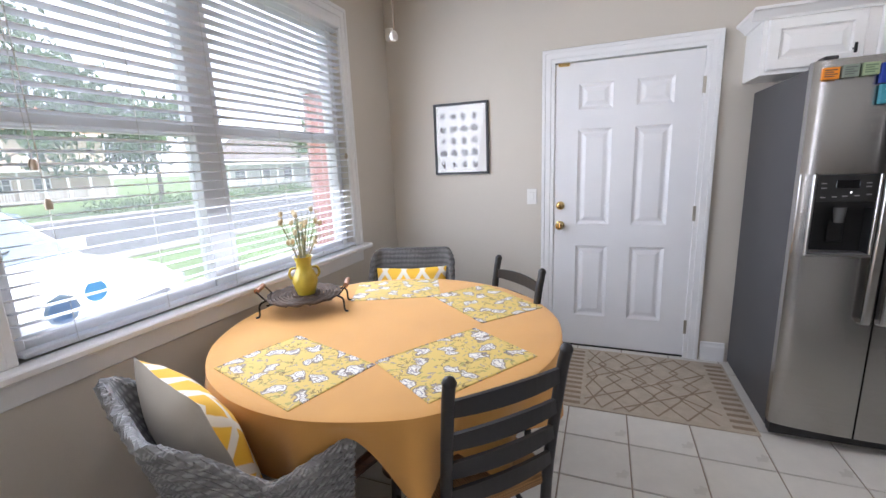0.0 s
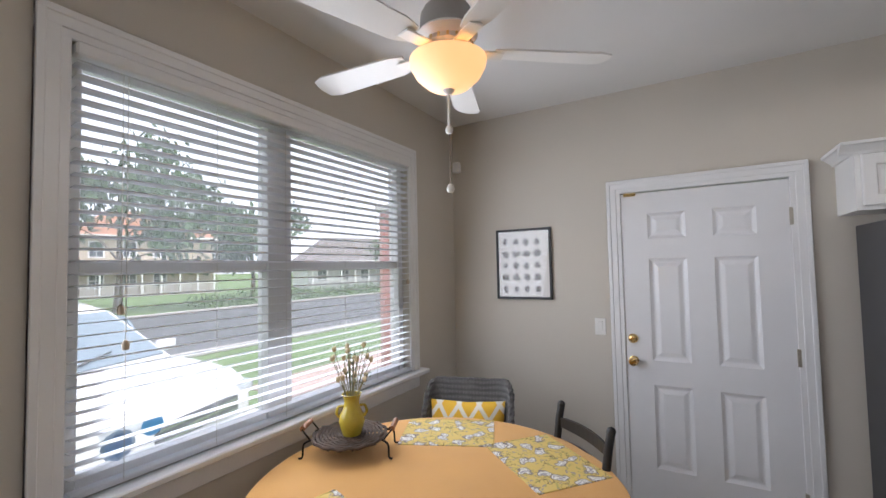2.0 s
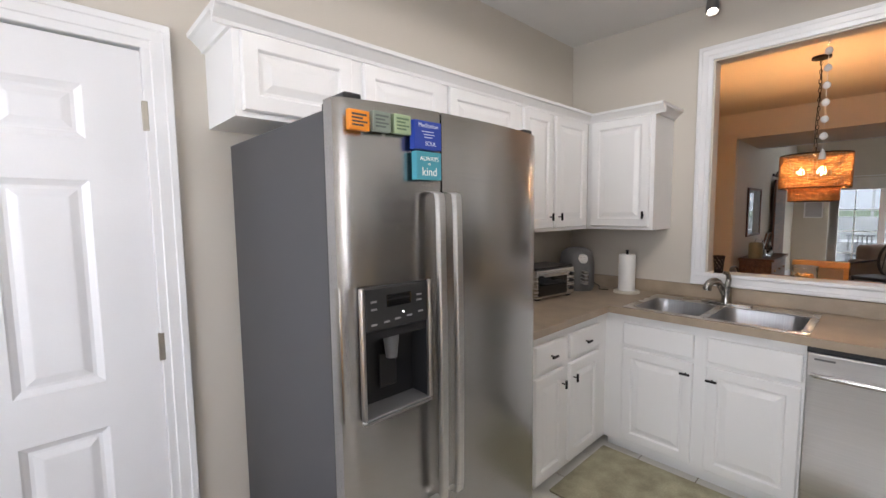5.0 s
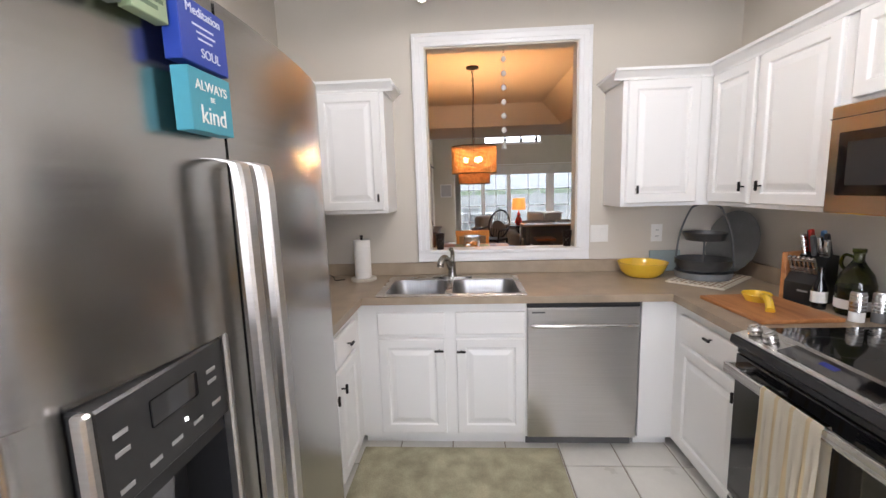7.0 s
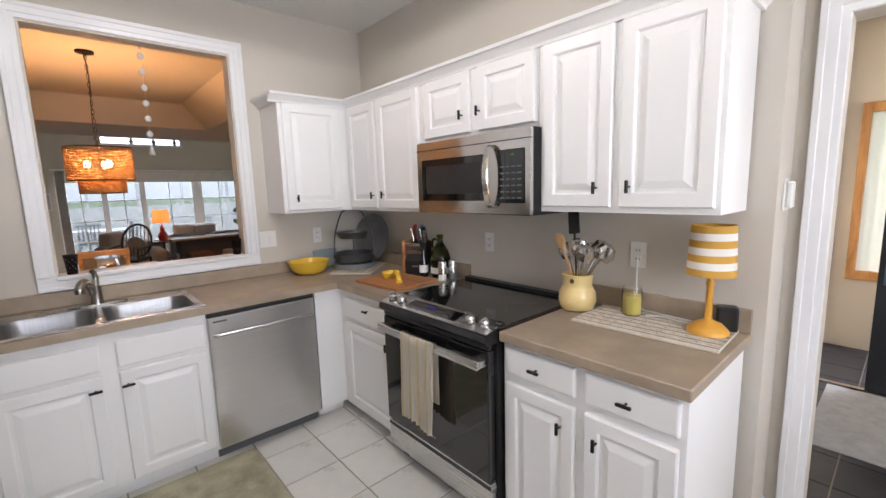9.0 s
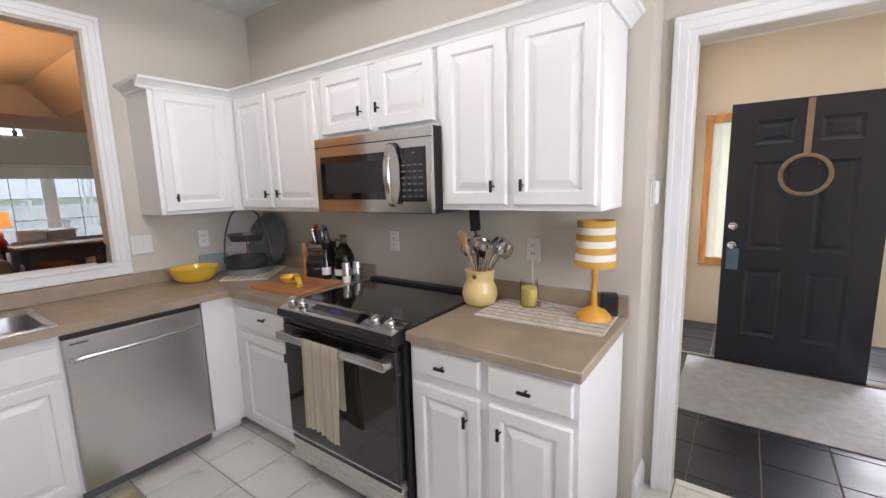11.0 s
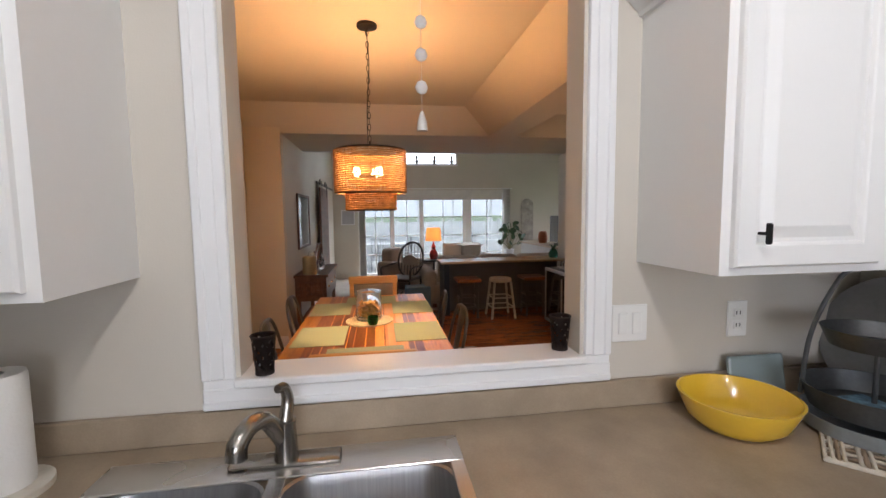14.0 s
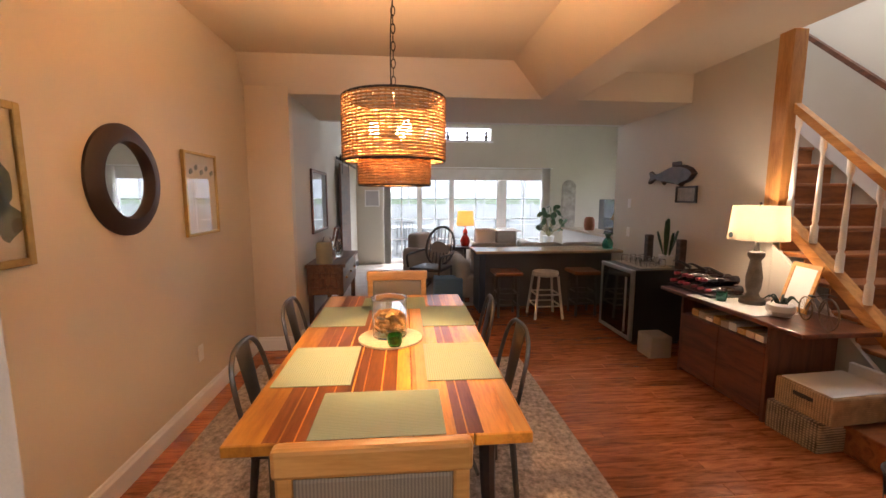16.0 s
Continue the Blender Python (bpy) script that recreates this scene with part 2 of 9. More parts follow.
def florals(name, ground, inks, scale=9.0):
    """Printed cloth: scattered blossoms in several inks over a plain ground, with thin dark stems."""
    m, nt, p = tree(name)
    v = coords(nt)
    warp = put(nt, "ShaderNodeTexNoise", Scale=scale * 2.2, Detail=3.0)
    nt.links.new(v, warp.inputs["Vector"])
    va = nt.nodes.new("ShaderNodeVectorMath")
    va.operation = "MULTIPLY_ADD"
    va.inputs[1].default_value = (0.11, 0.11, 0.0)
    nt.links.new(warp.outputs["Color"], va.inputs[0])
    nt.links.new(v, va.inputs[2])
    col = None
    base = nt.nodes.new("ShaderNodeRGB")
    base.outputs[0].default_value = (*ground, 1)
    col = base.outputs[0]
    for k, (ink, sc, lo, hi) in enumerate(inks):
        vo = put(nt, "ShaderNodeTexVoronoi", Scale=scale * sc)
        vo.feature = "DISTANCE_TO_EDGE" if lo < 0 else "F1"
        vo.voronoi_dimensions = "2D"
        nt.links.new(va.outputs["Vector"], vo.inputs["Vector"])
        f = ramp(nt, vo.outputs["Distance"], [(abs(lo), (1, 1, 1)), (hi, (0, 0, 0))])
        if lo < 0:
            gate = put(nt, "ShaderNodeTexNoise", Scale=scale * 1.3, Detail=1.0)
            nt.links.new(v, gate.inputs["Vector"])
            gr = ramp(nt, gate.outputs["Fac"], [(0.47, (0, 0, 0)), (0.53, (1, 1, 1))])
            mu = nt.nodes.new("ShaderNodeMath")
            mu.operation = "MULTIPLY"
            nt.links.new(f, mu.inputs[0])
            nt.links.new(gr, mu.inputs[1])
            f = mu.outputs[0]
        mx = nt.nodes.new("ShaderNodeMix")
        mx.data_type = "RGBA"
        nt.links.new(f, mx.inputs["Factor"])
        nt.links.new(col, mx.inputs["A"])
        mx.inputs["B"].default_value = (*ink, 1)
        col = mx.outputs["Result"]
    nt.links.new(col, p.inputs["Base Color"])
    p.inputs["Roughness"].default_value = 0.85
    n = put(nt, "ShaderNodeTexNoise", Scale=400.0, Detail=2.0)
    nt.links.new(v, n.inputs["Vector"])
    b = put(nt, "ShaderNodeBump", Strength=0.25, Distance=0.003)
    nt.links.new(n.outputs["Fac"], b.inputs["Height"])
    nt.links.new(b.outputs["Normal"], p.inputs["Normal"])
    return m


WALL = pmat("wall_paint_greige", (0.60, 0.555, 0.485), 0.75, var=0.025, scale=1.5, fine=260, bump=0.06)
WALL_D = pmat("wall_paint_sand", (0.67, 0.585, 0.46), 0.75, var=0.03, scale=1.5, fine=260, bump=0.06)
WALL_L = pmat("wall_paint_light", (0.60, 0.56, 0.48), 0.8, var=0.03, scale=1.5, fine=260, bump=0.06)
CEIL = pmat("ceiling_paint", (0.76, 0.75, 0.73), 0.85, var=0.02, scale=2, fine=180, bump=0.12)
CEIL_D = pmat("ceiling_paint_cream", (0.64, 0.56, 0.45), 0.85, var=0.02, scale=2, fine=180, bump=0.12)
TRIM = pmat("trim_white_gloss", (0.80, 0.80, 0.80), 0.32, var=0.02, scale=4, fine=120, bump=0.015)
DOORW = pmat("door_white", (0.78, 0.78, 0.79), 0.36, var=0.02, scale=4, fine=200, bump=0.03)
CABW = pmat("cabinet_white", (0.82, 0.815, 0.80), 0.38, var=0.012, scale=3, fine=140, bump=0.0, rvar=0.01)
COUNTER = pmat("laminate_tan", (0.36, 0.285, 0.205), 0.42, var=0.16, scale=7, fine=190, bump=0.015)
BLACK = pmat("black_hardware", (0.012, 0.011, 0.011), 0.38, 0.6, var=0.2, bump=0.02)
STEEL = pmat("brushed_steel", (0.60, 0.59, 0.575), 0.30, 1.0, var=0.05, scale=3, fine=60, bump=0.02, stretch=(1, 1, 90), rvar=0.05)
STEEL_H = pmat("brushed_steel_sideways", (0.62, 0.61, 0.595), 0.27, 1.0, var=0.03, scale=3, fine=40, bump=0.008, stretch=(1, 1, 40), rvar=0.04)
CHROME = pmat("bright_metal", (0.72, 0.71, 0.69), 0.14, 1.0, var=0.03, bump=0)
NICKEL = pmat("faucet_nickel", (0.36, 0.34, 0.31), 0.26, 1.0, var=0.05, bump=0.01)
BRASS = pmat("polished_brass", (0.78, 0.56, 0.24), 0.16, 1.0, var=0.05, bump=0)
HINGE = pmat("hinge_metal", (0.45, 0.42, 0.36), 0.35, 1.0, bump=0.02)
FRSIDE = pmat("fridge_side_grey", (0.075, 0.075, 0.08), 0.48, 0.25, var=0.06, fine=320, bump=0.06)
GLOSSK = pmat("black_glass", (0.006, 0.006, 0.007), 0.05, var=0.1, bump=0, coat=0.6)
BLACKP = pmat("black_plastic", (0.015, 0.015, 0.016), 0.35, var=0.1, bump=0.02)
GREYP = pmat("grey_plastic", (0.13, 0.13, 0.13), 0.4, var=0.08, bump=0.02)
WHITEP = pmat("white_plastic", (0.78, 0.77, 0.74), 0.4, var=0.02, bump=0.01)
GROUT = pmat("tile_grout", (0.30, 0.25, 0.20), 0.9, var=0.15, scale=20, fine=300, bump=0.2)
TILE = pmat("cream_tile", (0.68, 0.66, 0.61), 0.30, var=0.05, scale=6, fine=40, bump=0.02, piece=0.05)
SLATE = pmat("slate_tile", (0.022, 0.024, 0.032), 0.38, var=0.5, scale=7, fine=50, bump=0.12, piece=0.25)
OAK = wood("oak_trim", (0.36, 0.15, 0.035), (0.60, 0.29, 0.085), 3, "Z", 0.35, 0.2)
OAKX = wood("oak_rail", (0.36, 0.15, 0.035), (0.60, 0.29, 0.085), 3, "X", 0.35, 0.2)
CHAIRW = wood("honey_wood", (0.50, 0.24, 0.06), (0.70, 0.38, 0.12), 3, "X", 0.35, 0.2)
WALNUT = wood("walnut", (0.055, 0.018, 0.008), (0.16, 0.055, 0.022), 3, "X", 0.4, 0.15)
FLOORW = wood("cherry_floor", (0.19, 0.050, 0.017), (0.50, 0.175, 0.062), 3, "Y", 0.22, 0.35, piece=0.16, rings=9)
PLANK = wood("acacia_plank", (0.40, 0.11, 0.015), (0.90, 0.42, 0.06), 1.6, "X", 0.3, 0.25, piece=0.35, rings=3.5)
TREAD = wood("stair_tread", (0.16, 0.05, 0.015), (0.36, 0.13, 0.04), 3, "Y", 0.35, 0.2)
BOARD = wood("cutting_board", (0.30, 0.11, 0.035), (0.50, 0.22, 0.08), 3, "X", 0.5, 0.05)

# ---- building helpers ----


def box(bm, x0, x1, y0, y1, z0, z1, bevel=0.0, segs=1):
    m = Matrix.LocRotScale(((x0 + x1) / 2, (y0 + y1) / 2, (z0 + z1) / 2), None, (abs(x1 - x0), abs(y1 - y0), abs(z1 - z0)))
    r = bmesh.ops.create_cube(bm, size=1, matrix=m)
    if bevel:
        edges = list({e for v in r["verts"] for e in v.link_edges})
        bmesh.ops.bevel(bm, geom=edges, offset=bevel, segments=segs, affect="EDGES", profile=0.5)
    return bm


def boxes(*rows, bevel=0.0, segs=1):
    bm = bmesh.new()
    for r in rows:
        box(bm, *r, bevel=bevel, segs=segs)
    return bm


def lathe(profile, centre=(0, 0, 0), n=24, sx=1.0, sy=1.0, bm=None):
    """A turned shape from (radius, height) pairs round the z axis."""
    bm = bm or bmesh.new()
    cx, cy, cz = centre
    loops = []
    for r, z in profile:
        if r < 1e-5:
            loops.append([bm.verts.new((cx, cy, cz + z))])
        else:
            loops.append([bm.verts.new((cx + sx * r * math.cos(2 * math.pi * k / n), cy + sy * r * math.sin(2 * math.pi * k / n), cz + z)) for k in range(n)])
    for a, b in zip(loops, loops[1:]):
        for k in range(n):
            q = [a[k % len(a)], a[(k + 1) % len(a)], b[(k + 1) % len(b)], b[k % len(b)]]
            q = list(dict.fromkeys(q))
            if len(q) > 2:
                bm.faces.new(q)
    bmesh.ops.recalc_face_normals(bm, faces=bm.faces)
    return bm


def tube(points, r, n=8, bm=None, closed=False, taper=None):
    """A round bar along a line of points."""
    bm = bm or bmesh.new()
    pts = [Vector(p) for p in points]
    loops, up = [], None
    for i, p in enumerate(pts):
        a = pts[i - 1] if (i or closed) else p
        b = pts[(i + 1) % len(pts)] if (i + 1 < len(pts) or closed) else p
        d = (b - a).normalized()
        if up is None:
            up = Vector((0, 0, 1)) if abs(d.z) < 0.9 else Vector((1, 0, 0))
        s = d.cross(up).normalized()
        up = s.cross(d).normalized()
        rr = r if taper is None else r * (1 + (taper - 1) * i / max(1, len(pts) - 1))
        loops.append([bm.verts.new(p + rr * (math.cos(2 * math.pi * k / n) * s + math.sin(2 * math.pi * k / n) * up)) for k in range(n)])
    rows = list(zip(loops, loops[1:])) + ([(loops[-1], loops[0])] if closed else [])
    for a, b in rows:
        for k in range(n):
            bm.faces.new((a[k], a[(k + 1) % n], b[(k + 1) % n], b[k]))
    if not closed:
        bm.faces.new(loops[0][::-1])
        bm.faces.new(loops[-1])
    bmesh.ops.recalc_face_normals(bm, faces=bm.faces)
    return bm


def curve3(points, steps=8):
    """Points of a smooth line through the given ones."""
    p = [Vector(q) for q in points]
    p = [2 * p[0] - p[1]] + p + [2 * p[-1] - p[-2]]
    out = []
    for i in range(1, len(p) - 2):
        for k in range(steps):
            t = k / steps
            out.append(0.5 * (2 * p[i] + (p[i + 1] - p[i - 1]) * t + (2 * p[i - 1] - 5 * p[i] + 4 * p[i + 1] - p[i + 2]) * t * t
                              + (3 * p[i] - p[i - 1] - 3 * p[i + 1] + p[i + 2]) * t ** 3))
    return out + [p[-2]]


def nested(w, h, rings, depth, bm=None, at=(0, 0)):
    """A slab w wide (x) and h high (z), face towards -y, whose face steps through rings of (inset, how far back)."""
    bm = bm or bmesh.new()
    ox, oz = at

    def loop(i, y):
        return [bm.verts.new((ox + x, y, oz + z)) for x, z in ((i, i), (w - i, i), (w - i, h - i), (i, h - i))]
    ls = [loop(0, depth)] + [loop(i, y) for i, y in rings]
    bm.faces.new(ls[0])
    for a, b in zip(ls, ls[1:]):
        for k in range(4):
            bm.faces.new((a[k], a[(k + 1) % 4], b[(k + 1) % 4], b[k]))
    bm.faces.new(ls[-1])
    bmesh.ops.recalc_face_normals(bm, faces=bm.faces)
    return bm


def extrude_profile(pts, x0, x1, axis="x", bm=None):
    """A moulding: a closed outline pts of (across, up) run from x0 to x1 along an axis."""
    bm = bm or bmesh.new()
    f = (lambda t, a, b: (t, a, b)) if axis == "x" else ((lambda t, a, b: (a, t, b)) if axis == "y" else (lambda t, a, b: (a, b, t)))
    A, B = [bm.verts.new(f(x0, *p)) for p in pts], [bm.verts.new(f(x1, *p)) for p in pts]
    n = len(pts)
    for k in range(n):
        bm.faces.new((A[k], A[(k + 1) % n], B[(k + 1) % n], B[k]))
    bm.faces.new(A[::-1])
    bm.faces.new(B)
    bmesh.ops.recalc_face_normals(bm, faces=bm.faces)
    return bm


def mesh_of(name, bm, material, smooth=False):
    me = bpy.data.meshes.new(name)
    if smooth:
        for f in bm.faces:
            f.smooth = True
    bm.to_mesh(me)
    bm.free()
    me.materials.append(material)
    if smooth:
        me.set_sharp_from_angle(angle=radians(42))
    return me


def structure(name, bm, material, label="", smooth=False, category=""):
    return tagged(new(name, mesh_of(name, bm, material, smooth)), label, category, kind="structure")


def thing(name, label, category, at=(0, 0, 0), turn=0.0, group="", kind=""):
    ob = new(name)
    ob.empty_display_size = 0.05
    ob.matrix_basis = pose(*at, 0, 0, turn)
    return tagged(ob, label, category, group, kind)


def part(name, bm, material, parent, label="", smooth=False, m=None):
    """One mesh under a thing or a part, built in the thing's own space."""
    if m is not None:
        bm.transform(m)
    ob = new(name, mesh_of(name, bm, material, smooth))
    ob.parent = parent
    return tagged(ob, label)


def single(name, bm, material, label, category, at=(0, 0, 0), turn=0.0, group="", smooth=False, kind=""):
    ob = new(name, mesh_of(name, bm, material, smooth))
    ob.matrix_basis = pose(*at, 0, 0, turn)
    return tagged(ob, label, category, group, kind)


def lettering(text, size, material, parent, m, name="lettering"):
    cu = bpy.data.curves.new("text", "FONT")
    cu.body, cu.size, cu.align_x, cu.align_y, cu.extrude = text, size, "CENTER", "CENTER", 0.0004
    tmp = bpy.data.objects.new("text", cu)
    scene.collection.objects.link(tmp)
    dg = bpy.context.evaluated_depsgraph_get()
    me = bpy.data.meshes.new_from_object(tmp.evaluated_get(dg))
    bpy.data.objects.remove(tmp)
    me.transform(m)
    me.materials.clear()
    me.materials.append(material)
    ob = new(name, me)
    ob.parent = parent
    return ob


NW, WW, EW, SW = 4.10, -0.855, 4.18, 1.13     # kitchen walls
EB = 4.285                                     # dining face of the wall with the opening
CZ = 2.765                                     # kitchen ceiling
DN, DS = 4.19, -0.15                           # dining walls
CT = 0.915                                     # counter height

# ---- walls, floors, ceilings ----
structure("wall_west", boxes((WW - .15, WW, 0.2, 1.565, 0, CZ), (WW - .15, WW, 3.43, NW + .12, 0, CZ), (WW - .15, WW, 1.565, 3.43, 0, .865), (WW - .15, WW, 1.565, 3.43, 2.335, CZ)), WALL, "greige painted plaster wall round the window", category="wall")
structure("wall_north", boxes((WW, 0.432, NW, NW + .12, 0, CZ), (1.372, EW, NW, NW + .12, 0, CZ), (0.432, 1.372, NW, NW + .12, 2.06, CZ)), WALL, "greige painted plaster wall round the white door", category="wall")
structure("wall_east", boxes((EW, EB, 0.9, 2.13, 0, 2.9), (EW, EB, 3.13, DN + .1, 0, 2.9), (EW, EB, 2.13, 3.13, 0, 1.062), (EW, EB, 2.13, 3.13, 2.42, 2.9)), WALL, "greige painted wall with a large pass-through opening", category="wall")
structure("wall_south", boxes((1.40, EW, SW - .12, SW, 0, CZ), (1.40, 1.52, .90, SW - .12, 0, CZ)), WALL, "greige painted wall behind the range", category="wall")
structure("wall_entry", boxes((1.27, 1.52, .78, .90, 0, CZ), (WW, 0.30, .78, .90, 0, CZ), (0.30, 1.27, .78, .90, 2.07, CZ)), WALL, "greige painted wall with a cased doorway", category="wall")
structure("wall_corner", boxes((WW - .15, WW, -.0, 0.2, 0, CZ),), WALL, "greige painted wall end", category="wall")
structure("ceiling", boxes((WW - .15, EW, .78, NW + .12, CZ, CZ + .1)), CEIL, "white painted ceiling of the kitchen", category="ceiling")
structure("floor", boxes((WW - .15, EW, .78, NW + .12, -.1, -.006)), GROUT, "tiled kitchen floor with tan grout", category="floor")

# skirting
def skirting(name, rows):
    bm = bmesh.new()
    for ax, a, b, face, sign in rows:
        prof = [(face, 0), (face + sign * .016, 0), (face + sign * .016, .10), (face + sign * .010, .115), (face + sign * .008, .13), (face, .135)]
        extrude_profile(prof, a, b, ax, bm)
    return structure(name, bm, TRIM, "white moulded skirting board", category="baseboard")


skirting("baseboard", [("x", WW + .016, .36, NW, -1), ("x", 1.455, 1.60, NW, -1), ("y", .9, NW, WW, 1)])
skirting("baseboard", [("y", .916, SW - .02, 1.40, -1)])


def casing(name, x0, x1, z1, y, wide=.09, sign=-1, z0=0.0, sill=False, axis="x"):
    """Moulded trim round an opening, legs and head butted; proud of the wall by steps."""
    bm = bmesh.new()
    legs = ((x0 - wide, x0, z0, z1 + wide), (x1, x1 + wide, z0, z1 + wide))
    for a, b, lo, hi in legs:
        for i, (p, q) in enumerate(((0, .016), (.30, .021), (.72, .026))):
            aa, bb = (a, b - (b - a) * p) if a < x0 else (a + (b - a) * p, b)
            d = (y, y + sign * q)
            if axis == "x":
                box(bm, aa, bb, min(d), max(d), lo, hi if i == 0 else z1 + wide, bevel=.003)
            else:
                box(bm, min(d), max(d), aa, bb, lo, hi, bevel=.003)
    for lo, hi in ([(z1, z1 + wide)] + ([(z0 - wide, z0)] if sill else [])):
        for p, q in ((0, .0165), (.30, .0215), (.72, .0265)):
            a2, b2 = (lo + (hi - lo) * p, hi) if lo >= z1 else (lo, hi - (hi - lo) * p)
            d = (y, y + sign * q)
            xx = (x0 - wide, x1 + wide)
            if axis == "x":
                box(bm, xx[0], xx[1], min(d), max(d), a2, b2, bevel=.003)
            else:
                box(bm, min(d), max(d), xx[0], xx[1], a2, b2, bevel=.003)
    return structure(name, bm, TRIM, "white moulded casing", category="trim")


casing("trim", 0.452, 1.352, 2.055, NW, .088)
casing("trim", 0.30, 1.27, 2.07, .90, .085, sign=1)
casing("trim", 2.13, 3.13, 2.42, EW, .08, axis="y", z0=1.085, sill=True)
# lining of the openings
structure("door_jamb", boxes((0.432, 0.452, NW - .004, NW + .12, 0, 2.055), (1.352, 1.372, NW - .004, NW + .12, 0, 2.055), (0.432, 1.372, NW - .004, NW + .12, 2.055, 2.06), (.452, 1.352, NW + .05, NW + .1, 2.035, 2.055)), TRIM, "white door jamb", category="trim")
for y0, y1, z0, z1 in ((2.13, 2.142, 1.085, 2.42), (3.118, 3.13, 1.085, 2.42), (2.142, 3.118, 2.408, 2.42)):
    structure("pass_through_reveal", boxes((EW - .003, EB + .002, y0, y1, z0, z1)), WALL, "painted reveal of the pass-through", category="trim")
structure("pass_through_sill", boxes((EW - .03, EB + .018, 2.13, 3.13, 1.062, 1.085), bevel=.004), TRIM, "white sill board of the pass-through", category="trim")

# window opening: frames, panes, casing, stool and apron
win = tagged(new("window_1"), "white double-hung twin window with a wide mullion", "window", kind="structure")
wy0, wy1, wz0, wz1 = 1.565, 3.43, .865, 2.335
for a, b, c, d in ((wy0, wy0 + .05, wz0, wz1), (wy1 - .05, wy1, wz0, wz1), (2.335, 2.475, wz0, wz1)):
    part("window_frame", boxes((WW - .13, WW - .05, a, b, c, d), bevel=.004), TRIM, win)
for a, b in ((wz0, wz0 + .05), (wz1 - .05, wz1), (1.575, 1.625)):
    for p, q in ((wy0 + .05, 2.335), (2.475, wy1 - .05)):
        part("sash_rail", boxes((WW - .12, WW - .06, p, q, a, b), bevel=.004), TRIM, win)
PANE = veiled_pane("window_glass")
# dark tint added only to tone down the bright view through the far glass
DIMPANE = veiled_pane("dimmed_view_glass", 0.02, (.17, .19, .20))
for p, q in ((wy0 + .05, 2.335), (2.475, wy1 - .05)):
    for a, b in ((wz0 + .05, 1.575), (1.625, wz1 - .05)):
        o = part("pane", boxes((WW - .092, WW - .088, p, q, a, b)), PANE, win)
        o.visible_shadow = False
    o = None
casing("window_trim", wy0, wy1, wz1, WW, .09, sign=1, z0=wz0, axis="y")
structure("window_stool", boxes((WW - .06, WW + .075, 1.43, 3.57, .835, .865), bevel=.006), TRIM, "white window stool board", category="sill")
structure("window_apron", boxes((WW, WW + .02, 1.48, 3.52, .745, .834), bevel=.004), TRIM, "white apron board under the window", category="trim")

# ---- door to the garage, six raised panels ----


def six_panel(name, w, h, t, mat, label, category, at, turn, structure_kind=True):
    d = thing(name, label, category, at, turn, kind="structure" if structure_kind else "")
    st, mid = .158 * w / .9, .145 * w / .9
    zs = [(.238, .772), (.928, 1.592), (1.722, 1.892)]
    zs = [(a * h / 2.03, b * h / 2.03) for a, b in zs]
    xs = [(st, (w - mid) / 2), ((w + mid) / 2, w - st)]
    bm = bmesh.new()
    for a, b in ((0, st), (xs[0][1], xs[1][0]), (w - st, w)):
        box(bm, a, b, 0, t, 0, h)
    edges = [0] + [v for z in zs for v in z] + [h]
    for a, b in zip(edges[::2], edges[1::2]):
        for p, q in xs:
            box(bm, p, q, 0, t, a, b)
    part("slab", bm, mat, d)
    for p, q in xs:
        for a, b in zs:
            part("panel", nested(q - p, b - a, [(0, .0), (.006, .004), (.020, .011), (.030, .011), (.052, .004), (.056, .0035)], t * .8, at=(p, a)), mat, d)
    return d


door = six_panel("door_1", .898, 2.03, .044, DOORW, "closed white six-panel door with brass knobs", "door", (.453, NW - .006, .016), 0)
for z, r in ((1.063, .031), (.918, .031)):
    bm = lathe([(0, 0), (r, 0), (r, .006), (.016, .012), (.014, .03), (.024, .04), (.029, .052), (.024, .066), (0, .07)] if z < 1 else [(0, 0), (r, 0), (r * .95, .012), (.022, .02), (.012, .024), (0, .024)], n=20)
    part("door_knob" if z < 1 else "deadbolt", bm, BRASS, door, "polished brass", True, Matrix.Translation((.045, -.001, z)) @ Matrix.Rotation(radians(90), 4, "X"))
for z in (.215, 1.01, 1.815):
    part("hinge", boxes((.892, .910, -.012, .0, z - .05, z + .05), bevel=.002), HINGE, door)
part("latch_plate", boxes((.02, .095, -.022, -.004, 2.012, 2.032), bevel=.003), BRASS, door, "brass flip latch at the door's head")
part("draught_strip", boxes((.0, .898, .004, .04, -.014, -.001)), BLACKP, door)

